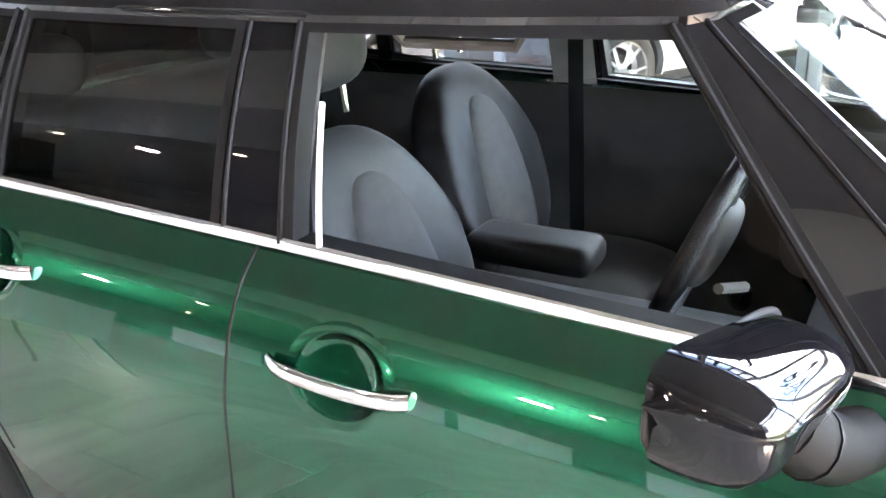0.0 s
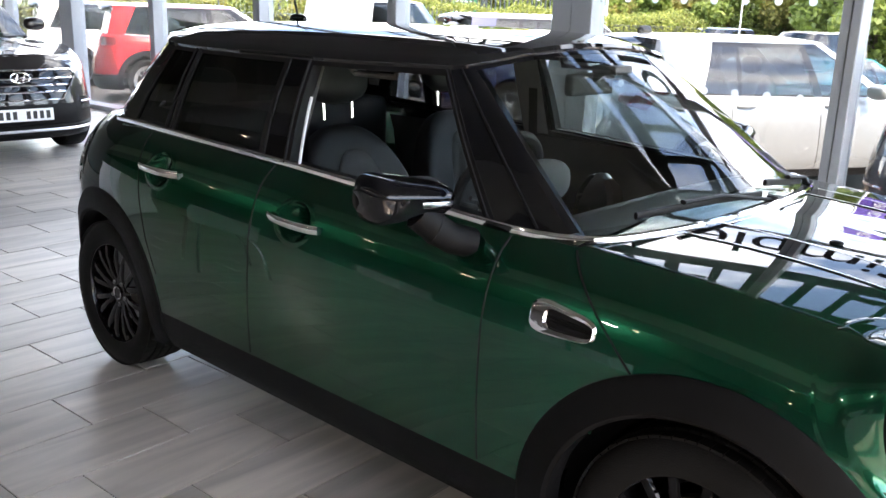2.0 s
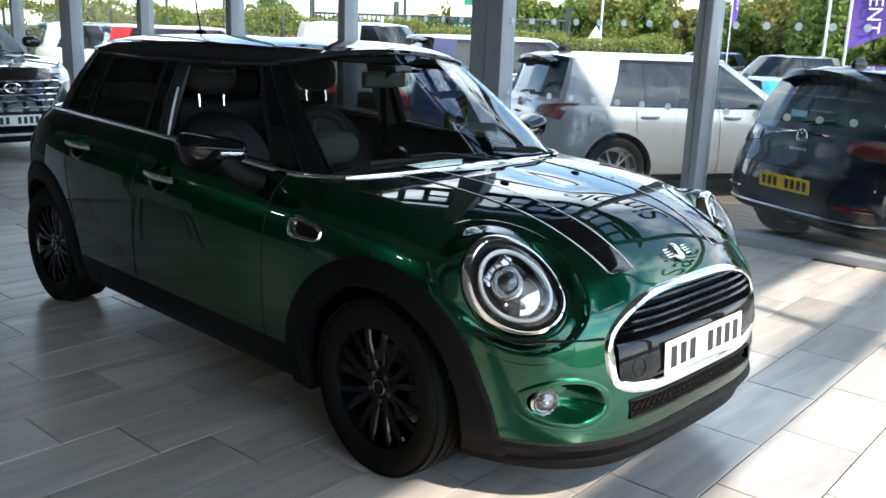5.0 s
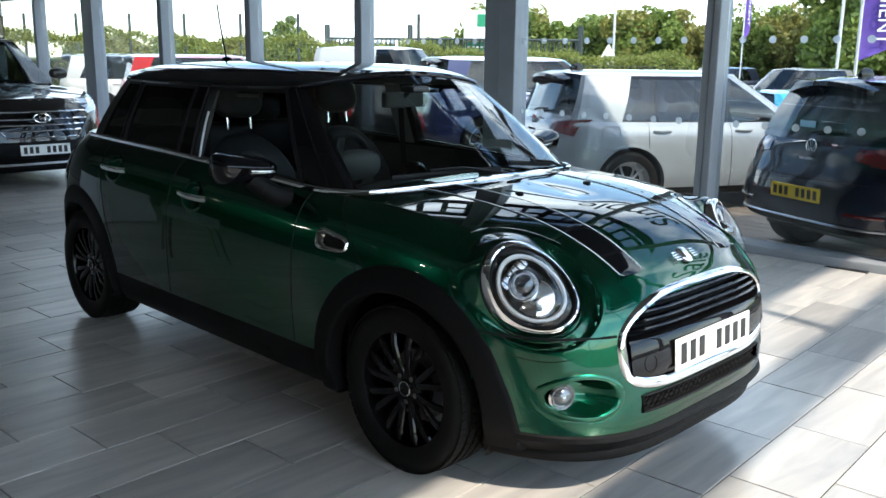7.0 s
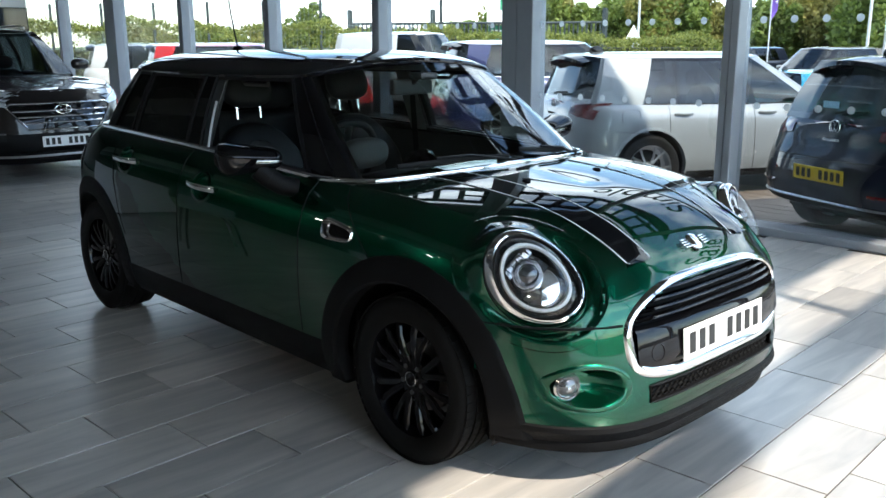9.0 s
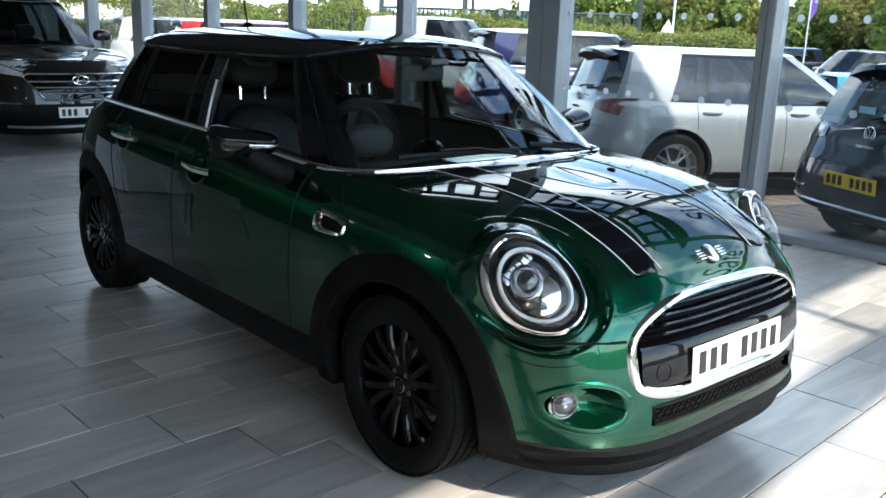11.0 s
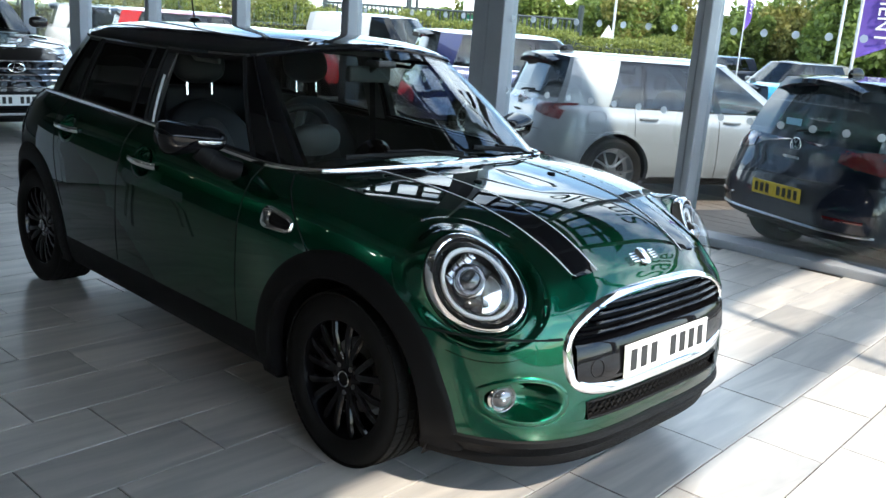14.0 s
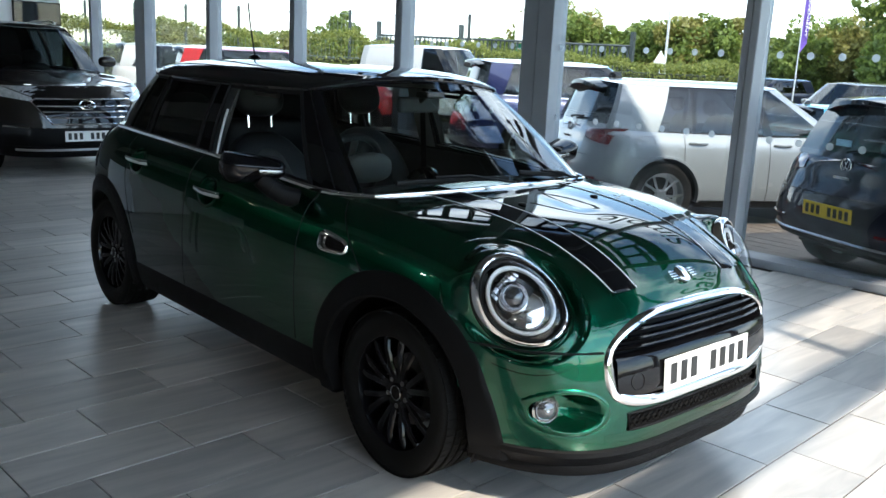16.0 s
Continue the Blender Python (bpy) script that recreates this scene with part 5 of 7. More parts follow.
part("wheel_boss", ellipsoid((0.15, 0.17, 0.06), (0, 0, -0.01), 2.6, 14), DASH, sw)
for a in (0.0, 2.6, -2.6 + math.pi * 2):
    part("wheel_spoke", tube([(0.06 * math.cos(a), 0.06 * math.sin(a), -0.01), (0.175 * math.cos(a), 0.175 * math.sin(a), 0)], 0.02, 8, rb=0.006), SATIN, sw)
part("column_stalk", tube([(0.42, -0.45, 0.92), (0.40, -0.54, 0.95)], 0.008, 8), DASH, mini)
part("rear_view_mirror", box((0.035, 0.24, 0.07), (0.42, 0.0, 1.255), 0.015, 3), DASH, mini, "black rear-view mirror")
part("mirror_stem", tube([(0.43, 0, 1.27), (0.50, 0, 1.32)], 0.012, 8), DASH, mini)
part("screen_sensor_box", box((0.09, 0.10, 0.03), (0.50, 0.0, 1.305), 0.01, 2), DASH, mini)
lining = [cabin_point(f, 1.0, -1) for f in np.linspace(0.2, 14, 60)] + [cabin_point(f, 1.0, 1) for f in np.linspace(14, 0.2, 60)]
P = np.array([[(-0.45 + (x + 0.45) * k, y * k, z - 0.012 + 0.02 * (1 - k)) for x, y, z in lining] for k in (0.97, 0.6, 0.02)])
part("headlining", grid(P, True), HEADLINING, mini, "dark grey headlining")
for s in (-1, 1):
    P = np.array([[(x, s * (MINI.side(x, min(z, 0.9)) - 0.05 - 0.02 * (z > 0.9)), z) for x in np.linspace(-1.25, 0.66, 30)] for z in (0.25, 0.45, 0.7, 0.88, 0.952)])
    part("door_lining", grid(P), DASH, mini, "black door lining")
    part("window_ledge", grid(np.array([[(x, s * yy, mini_shoulder(x, 0) + 0.004) for x in np.linspace(-1.25, 0.66, 24)] for yy in (0.715, 0.665)])), SEAL, mini)
    part("grab_handle", tube([(-0.1, s * 0.57, 1.30), (-0.08, s * 0.555, 1.27), (0.10, s * 0.55, 1.27), (0.12, s * 0.565, 1.30)], 0.009, 8), DASH, mini)
    part("belt_strap", grid(np.array([[(-0.28 + d, s * (0.60 + 0.06 * t) , 1.24 - 0.75 * t) for d in (0.0, 0.045)] for t in np.linspace(0, 1, 8)])), SEAL, mini, "black seat belt")
    part("pillar_lining", grid(np.array([[(x, s * (0.675 - 0.12 * t), 0.97 + 0.34 * t) for x in (-0.345, -0.29, -0.215)] for t in np.linspace(0, 1, 6)])), HEADLINING, mini, "pale grey pillar lining")
# pale door seal seen in the open window
part("window_guide", tube([cabin_point(5.84, w, -1) for w in np.linspace(0.03, 0.64, 14)], 0.005, 6, rb=0.006), WHITE, mini, "pale window channel")


# ---- other cars ----
def road_wheel(parent, x, y, r, rim_mat, spokes=5, pair=True, w=0.21):
    s = -1 if y < 0 else 1
    o = new("wheel")
    o.parent = parent
    o.location = (x, y, r)
    o.rotation_euler = (0, radians(11), 0 if s < 0 else math.pi)
    h = w / 2
    part("tyre", lathe([(r * 0.70, -h * 0.9), (r * 0.74, -h), (r * 0.92, -h * 1.03), (r * 0.985, -h * 0.85), (r, -h * 0.5), (r, h * 0.5), (r * 0.985, h * 0.85), (r * 0.92, h), (r * 0.7, h * 0.9)], 44, "y"), RUBBER, o, "black tyre")
    rim = part("rim", lathe([(r * 0.55, 0.02), (r * 0.66, 0.0), (r * 0.68, -h * 0.85), (r * 0.72, -h * 0.95), (r * 0.725, -h * 0.85), (r * 0.70, h * 0.8)], 44, "y"), rim_mat, o)
    part("wheel_back", lathe([(0.02, 0.03), (r * 0.66, 0.03)], 30, "y"), SEAL, o)
    for i in range(spokes):
        for d in ((-1, 1) if pair else (0,)):
            a0, a1 = 2 * math.pi * i / spokes + d * 0.10, 2 * math.pi * i / spokes + d * 0.26
            pts = [(q * r * math.cos(a), yy, q * r * math.sin(a)) for q, yy, a in ((0.12, -h * 0.62, a0), (0.4, -h * 0.78, (a0 + a1) / 2), (0.69, -h * 0.80, a1))]
            part("spoke", tube(pts, 0.013, 6, rb=0.016, up=(0, 1, 0)), rim_mat, rim)
    part("hub", lathe([(0.001, -h * 0.75), (r * 0.14, -h * 0.72), (r * 0.2, -h * 0.5)], 20, "y"), rim_mat, rim)
    return o


def other_car(name, label, m, paint, spec, group=""):
    """A parked car: hull, bonnet, glasshouse with separate panes, roof, wheels, lamps. Its origin is under the rear axle."""
    car = thing(name, label, "car", m, group)
    L = spec
    wb, fo, ro, hw, zr, belt, r = L["wb"], L["front"], L["rear"], L["half"], L["roof"], L["belt"], L["r"]
    nose_z = L.get("nose", 0.78)
    sx = L["screen"]

    def shoulder(x, y):
        if x <= sx:
            return float(spl(x, [-ro, 0.2, sx], [belt + L.get("rise", 0.05), belt + 0.015, belt]))
        return float(spl(x, [sx, (sx + wb + fo) / 2, wb + fo * 0.55, wb + fo], [belt, belt - 0.035, nose_z + 0.07, nose_z])) + 0.02 * max(0.0, 1 - (abs(y) / 0.5) ** 2)
    H = Hull([0, 0.08, 0.3, 0.55, 0.78, 0.92, 1.0], [hw - 0.07, hw - 0.03, hw, hw - 0.005, hw - 0.02, hw - 0.05, hw - 0.095],
             [wb + fo - 0.08, wb + fo - 0.02, wb + fo, wb + fo - 0.02, wb + fo - 0.06, wb + fo - 0.12, wb + fo - 0.19],
             [-ro + 0.08, -ro + 0.02, -ro, -ro + 0.03, -ro + 0.09, -ro + 0.12, -ro + 0.15], lambda x: L.get("sill", 0.22) + L.get("tuck", 0.0) * min(1.0, max(0.0, (-0.3 - x) / 0.2)), shoulder, wb * 0.72, 0.1, 3.6, 4.2)
    bm = grid(H.sheet(26), True)
    cut(bm, (0, 0, L.get("clad", 0.36)), (0, 0, 1))
    doors = L["doors"]
    for d in doors:
        cut(bm, (d, 0, 0), (1, 0, 0))
    arch = r * 1.19

    def gone(p):
        return any((p.x - h) ** 2 + (p.z - r) ** 2 < arch ** 2 and abs(p.y) > 0.4 for h in (0, wb))
    solid = split(bm, lambda p: not gone(p))
    bm.free()
    part("lower_cladding", split(solid, lambda p: p.z < L.get("clad", 0.36)), CLAD, car, "black plastic lower trim")
    up = lambda p: p.z >= L.get("clad", 0.36)
    part("rear_body", split(solid, lambda p: up(p) and p.x < doors[0]), paint, car)
    for a, b, nm in ((doors[0], doors[1], "rear_door"), (doors[1], doors[2], "front_door")):
        for s in (-1, 1):
            part(nm, split(solid, lambda p: up(p) and a <= p.x < b and p.y * s > 0), paint, car)
    fb = split(solid, lambda p: up(p) and p.x >= doors[2])
    part("front_body", fb, paint, car)
    solid.free()
    for s in (-1, 1):
        for d in doors:
            zs = [z for z in np.linspace(L.get("clad", 0.36), shoulder(d, 0.8) - 0.01, 24) if not gone(Vector((d, s, z)))]
            if len(zs) > 3:
                part("shut_line", tube([(d, s * (H.side(d, z) - 0.001), z) for z in zs], 0.004, 5), SEAL, car)
        for d in doors[:2]:
            hx, hz = d + 0.05, belt - 0.075
            part("door_handle", tube([(hx + t * 0.20, s * (H.side(hx, hz) + 0.008 + 0.022 * math.sin(math.pi * t) ** 0.5), hz) for t in np.linspace(0, 1, 9)], 0.009, 8, rb=0.014), paint, car)
        for h in (0, wb):
            a = np.linspace(-0.15, np.pi + 0.15, 30)
            rings = [[(h + q * math.cos(t), s * (H.side(h + q * math.cos(t), max(0.26, r + q * math.sin(t))) + o), max(L.get("sill", 0.22), r + q * math.sin(t))) for t in a] for q, o in ((arch - 0.01, -0.06), (arch - 0.01, 0.006), (arch + L.get("lip", 0.03), 0.006), (arch + L.get("lip", 0.03) + 0.01, -0.012))]
            part("arch_lip", grid(np.array(rings)), CLAD if L.get("lip", 0.03) > 0.04 else paint, car)
            P = np.array([[(h + arch * math.cos(t), s * y, r + arch * math.sin(t)) for t in a] for y in (0.35, hw - 0.06)])
            part("arch_liner", grid(P), SEAL, car)
            road_wheel(car, h, s * (hw - 0.125), r, L["rim"], L.get("spokes", 5))
    part("floor_pan", box((wb + 0.9, hw * 1.6, 0.06), (wb / 2, 0, 0.26)), SEAL, car, "", False)
    # bonnet
    keys = [k for k in H.outline() if k[0] == "f" and H.at(1.0, k)[0] >= sx - 0.05] if sx >= H.x0 else [k for k in H.outline() if k[0] in "fs" and H.at(1.0, k)[0] >= sx - 0.05]
    pts = [H.at(1.0, k) for k in keys]
    right = np.array([[(x + ((sx - 0.05 + (x - sx + 0.05) * 0.45) - x) * w, -y * (1 - w), z + (belt + 0.035 - 0.09 * ((x - sx) / (wb + fo - sx)) - z) * (1 - (1 - w) ** 2.2)) for x, y, z in pts] for w in np.linspace(0, 1, 12)])
    left = right[:, :0:-1].copy()
    left[..., 1] *= -1
    part("bonnet", grid(np.concatenate([left, right], 1)), paint, car)
    # glasshouse
    ST = L["stations"]
    ze = zr - 0.06

    def cp(f, w, s):
        i = min(int(f), len(ST) - 2)
        a, b, t = ST[i], ST[i + 1], f - i
        bx, by, rx, ry = [a[k] + (b[k] - a[k]) * t for k in range(4)]
        bz = shoulder(min(bx, sx), 0.8) + (0.02 if bx > sx - 0.1 else 0.0)
        bow = 0.025 * math.sin(math.pi * w)
        e = ze + 0.03 * (1 - (ry / 0.6) ** 2)
        return (bx + (rx - bx) * w, s * (by + (ry - by) * w + bow * min(1, by / 0.5)), bz + (e - bz) * w)

    def sheet(f0, f1, w0, w1, s, nf=8, nw=8):
        return np.array([[cp(f, w, s) for f in np.linspace(f0, f1, nf)] for w in np.linspace(w0, w1, nw)])
    for s in (-1, 1):
        for i in range(len(ST) - 1):
            kind = ST[i][4]
            if kind == "solid":
                part("pillar", thick(sheet(i, i + 1, 0, 1, s), 0.03, s), paint, car)
            elif kind == "black":
                part("pillar", thick(sheet(i, i + 1, 0, 1, s), 0.03, s), PIANO, car)
            elif kind == "side":
                part("side_window", grid(sheet(i, i + 1, 0.03, 0.92, s)), SIDEGLASS, car, "side window")
                part("window_trim", thick(sheet(i, i + 1, -0.01, 0.03, s, 8, 2), 0.02, s), SATIN if L.get("bright") else SEAL, car)
                part("window_trim", thick(sheet(i, i + 1, 0.92, 1.0, s, 8, 2), 0.02, s), PIANO, car)
    for kind, nm in (("screen", "windscreen"), ("rear", "rear_window")):
        idx = [i for i in range(len(ST) - 1) if ST[i][4] == kind]
        if idx:
            a, b = idx[0], idx[-1] + 1
            lo, hi = (0.02, 0.97) if kind == "screen" else L.get("rearglass", (0.10, 0.90))
            both = lambda w0, w1, n: np.concatenate([sheet(a, b, w0, w1, -1, 14, n)[:, ::-1], sheet(a, b, w0, w1, 1, 14, n)[:, 1:]], 1) if kind == "screen" else np.concatenate([sheet(a, b, w0, w1, -1, 14, n), sheet(a, b, w0, w1, 1, 14, n)[:, ::-1][:, 1:]], 1)
            part(nm, grid(both(lo, hi, 10)), FARGLASS if kind == "rear" else SIDEGLASS, car, "dark glass" if kind == "rear" else "")
            part(nm + "_edge", grid(both(hi, 1.0, 3)), PIANO if kind == "rear" else paint, car)
            part(nm + "_foot", grid(both(0.0, lo, 3)), paint if kind == "rear" else SEAL, car)
    # seats and tub behind the glass
    part("cabin_tub", box((sx + 0.75, hw * 1.62, 0.10), (sx / 2 - 0.30, 0, 0.44)), SEAL, car, "", False)
    part("dashboard", box((0.42, hw * 1.60, 0.40), (sx - 0.22, 0, belt - 0.22), 0.06, 2), DASH, car)
    for y in (-0.37, 0.37):
        for x, tall in ((0.92, 0.62), (0.10, 0.54)):
            part("seat_back", ellipsoid((0.18, 0.50, tall), (x - 0.10, y, 0.52 + tall / 2), 2.8, 12), LEATHER, car, "black seat back")
            part("headrest", ellipsoid((0.10, 0.26, 0.17), (x - 0.20, y, 0.60 + tall), 2.6, 10), LEATHER, car)
            part("seat_cushion", ellipsoid((0.52, 0.50, 0.18), (x + 0.16, y, 0.55), 3.0, 10), LEATHER, car)
    ks = np.linspace(0, len(ST) - 1, 80)
    rim = np.array([cp(f, 1.0, -1) for f in ks] + [cp(f, 1.0, 1) for f in ks][-2:0:-1])
    mx = (rim[:, 0].max() + rim[:, 0].min()) / 2
    out = []
    for w in np.linspace(0, 1, 10):
        p = rim.copy()
        p[:, 0] = rim[:, 0] + (mx + (rim[:, 0] - mx) * 0.5 - rim[:, 0]) * w
        p[:, 1] *= 1 - w
        p[:, 2] = rim[:, 2] + 0.004 + (zr - rim[:, 2]) * (1 - (1 - w) ** 2.3)
        out.append(p)
    part("roof", grid(np.array(out), True), L.get("roofpaint", paint), car)
    if L.get("spoiler"):
        x, hwid, z = rim[:, 0].min(), ST[-2][3], ze + 0.02
        P = np.array([[(x + dx + 0.03 * (y / hwid) ** 2, y, z + dz - 0.03 * (y / hwid) ** 2) for y in np.linspace(-hwid * 1.5, hwid * 1.5, 16)] for dx, dz in ((0.12, 0.03), (0.0, 0.03), (-0.13, 0.005), (-0.14, -0.03), (-0.04, -0.05))])
        part("roof_spoiler", grid(P), L.get("spoilerpaint", PIANO), car, "gloss black roof spoiler")
    if L.get("fin"):
        part("aerial_fin", ellipsoid((0.16, 0.035, 0.11), (rim[:, 0].min() + 0.28, 0, zr + 0.01), 2.0, 12), PIANO, car)
    for s in (-1, 1):
        part("door_mirror", ellipsoid((0.13, 0.22, 0.14), (sx - 0.40, s * (hw + 0.06), belt + L.get("mirror_up", 0.06)), 2.7, 14), L.get("mirror", paint), car)
    return car, H, cp


GOLF_ST = [(2.28, 0.0, 1.50, 0.0, "screen"), (2.18, 0.50, 1.44, 0.42, "screen"), (2.06, 0.70, 1.36, 0.54, "solid"), (1.90, 0.775, 1.24, 0.585, "side"), (1.22, 0.795, 1.08, 0.605, "black"),
           (1.13, 0.795, 1.01, 0.605, "side"), (0.34, 0.785, 0.36, 0.595, "black"), (0.31, 0.784, 0.335, 0.594, "side"), (-0.07, 0.768, 0.10, 0.586, "solid"), (-0.54, 0.700, -0.40, 0.545, "solid"), (-0.60, 0.665, -0.43, 0.525, "rear"),
           (-0.675, 0.35, -0.50, 0.28, "rear"), (-0.69, 0.0, -0.52, 0.0, "end")]
GOLF = dict(wb=2.62, front=0.84, rear=0.83, half=0.885, roof=1.485, belt=0.955, r=0.336, screen=2.12, doors=(0.20, 1.17, 2.16), rim=SATIN, stations=GOLF_ST, spoiler=True, fin=True, clad=0.30, lip=0.012, rise=0.04, tuck=0.11)


def golf_tail(car, H, lens, dark):
    """Tail lamps, badge, plate, bumper slots of the hatchback."""
    for s in (-1, 1):
        P = np.array([[(H.tail(s * y, z) - o, s * y, z) for y in np.linspace(0.44, 0.762, 18)] for z, o in ((0.985, -0.004), (0.975, 0.012), (0.915, 0.014), (0.865, 0.012), (0.855, -0.004))])
        for i in range(P.shape[0]):
            for j in range(P.shape[1]):
                t = j / (P.shape[1] - 1)
                P[i, j, 2] = 0.93 + (P[i, j, 2] - 0.93) * (0.55 + 0.75 * t)
                P[i, j, 0] = H.tail(s * abs(P[i, j, 1]), P[i, j, 2]) - 0.010
        part("tail_lamp", grid(P), REDLENS, car, "red tail lamp")
        Q = np.array([[(x, s * (H.side(x, z) + 0.008), z) for x in np.linspace(-0.70, -0.62, 10)] for z in (0.86, 0.90, 0.95, 0.985)])
        for i in range(4):
            for j in range(10):
                t = j / 9
                Q[i, j, 2] = 0.92 + (Q[i, j, 2] - 0.92) * (1.15 - 0.75 * t)
                Q[i, j, 1] = s * (H.side(Q[i, j, 0], Q[i, j, 2]) + 0.008)
        part("tail_lamp_side", grid(Q), REDLENS, car, "red tail lamp wrapping the corner")
        part("bumper_reflector", tube([(H.tail(s * y, 0.50) - 0.006, s * y, 0.50) for y in np.linspace(0.48, 0.74, 10)], 0.008, 6, rb=0.012), REDLENS, car, "red reflector")
    ring = [(-0.012, 0.052 * math.cos(a), 0.052 * math.sin(a)) for a in np.linspace(0, 2 * math.pi, 30, endpoint=False)]
    bx = H.tail(0, 0.955)
    b = part("badge", tube(ring, 0.005, 6, True, up=(1, 0, 0)), CHROME, car, "round chrome badge")
    b.location = (bx, 0, 0.955)
    for y0, z0, y1, z1 in ((-0.042, 0.03, -0.018, -0.044), (-0.018, -0.044, 0.0, -0.004), (0.0, -0.004, 0.018, -0.044), (0.018, -0.044, 0.042, 0.03), (-0.02, 0.046, 0.0, 0.006), (0.0, 0.006, 0.02, 0.046)):
        part("badge_bar", tube([(-0.012, y0, z0), (-0.012, y1, z1)], 0.004, 5), CHROME, b)
    part("name_bar", box((0.004, 0.17, 0.02), (H.tail(0, 0.86) - 0.005, 0, 0.86)), CHROME, car, "chrome lettering bar", False)
    number_plate(car, pose(H.tail(0, 0.60) - 0.012, 0, 0.60, 0, 0, 180) @ pose(0, 0, 0, 0, 4, 0), PLATEY, "yellow number plate with dark bars")
    part("bumper_strip", tube([(H.tail(y, 0.40) - 0.006, y, 0.40) for y in np.linspace(-0.78, 0.78, 40)], 0.010, 6, rb=0.010), SATIN, car, "bright bumper strip")
    part("diffuser", grid(np.array([[(H.tail(y, max(z, 0.24)) - o, y, z) for y in np.linspace(-0.72, 0.72, 30)] for z, o in ((0.41, 0.0), (0.39, 0.014), (0.345, 0.012), (0.325, -0.02), (0.33, -0.12))])), CLAD, car, "black lower bumper")
    part("rear_wiper", tube([(-0.70, 0.02, 1.06), (-0.695, -0.06, 1.075), (-0.68, -0.28, 1.085)], 0.010, 6, rb=0.012), SEAL, car)
    part("hatch_crease", tube([(H.tail(y, 0.72) - 0.001, y, 0.72) for y in np.linspace(-0.62, 0.62, 24)], 0.004, 5), SEAL, car)


gw, HW, _ = other_car("white_hatchback", "silver-white hatchback parked outside the glass", pose(-2.24, 5.30, OUT_Z, 0, 0, 61.5), SILVERWHITE, GOLF, "parked cars")
golf_tail(gw, HW, REDLENS, False)
fl = np.array([[(0.02 + 0.10 * k * math.copysign(abs(math.cos(a)) ** 0.6, math.cos(a)), -HW.side(0.02, 0.86) - 0.002, 0.86 + 0.075 * k * math.copysign(abs(math.sin(a)) ** 0.6, math.sin(a))) for a in np.linspace(0, 2 * math.pi, 32, endpoint=False)] for k in (1.0, 0.98)])
part("fuel_flap", tube([tuple((p[0] - 0.25, p[1], p[2])) for p in fl[0]], 0.003, 5, True), FRAMEDARK, gw)
NAVYG = dict(GOLF, rim=SATIN)
gd, HD, _ = other_car("dark_hatchback", "dark navy hatchback parked close outside the glass", pose(0.95, 4.72, OUT_Z, 0, 0, 66.0), NAVY, NAVYG, "parked cars")
golf_tail(gd, HD, REDLENS, True)
sticker = part("window_sticker", box((0.004, 0.16, 0.05), (-0.655, 0.12, 1.115), 0.0), STICKER, gd, "pale blue window sticker", False)

SUV_ST = [(2.27, 0.0, 1.50, 0.0, "screen"), (2.18, 0.50, 1.44, 0.44, "screen"), (2.06, 0.74, 1.36, 0.58, "black"), (1.88, 0.81, 1.22, 0.625, "side"), (1.10, 0.835, 1.02, 0.645, "black"), (1.03, 0.835, 0.96, 0.645, "side"),
          (0.20, 0.825, 0.20, 0.64, "black"), (0.14, 0.82, 0.14, 0.638, "side"), (-0.36, 0.80, -0.16, 0.62, "solid"), (-0.62, 0.70, -0.50, 0.56, "rear"), (-0.74, 0.35, -0.60, 0.30, "rear"), (-0.76, 0.0, -0.62, 0.0, "end")]
SUV = dict(wb=2.67, front=0.90, rear=0.91, half=0.92, roof=1.65, belt=1.06, r=0.355, screen=2.10, doors=(0.24, 1.06, 2.12), rim=SATIN, stations=SUV_ST, spoiler=True, clad=0.46, lip=0.075, sill=0.21, nose=0.92, bright=True, mirror_up=0.14)
su, HS, _ = other_car("brown_suv", "dark brown sport utility car with chrome grille on the showroom tiles", pose(-9.72, 0.80, 0, 0, 0, 1.0), BROWNBLACK, SUV, "showroom cars")


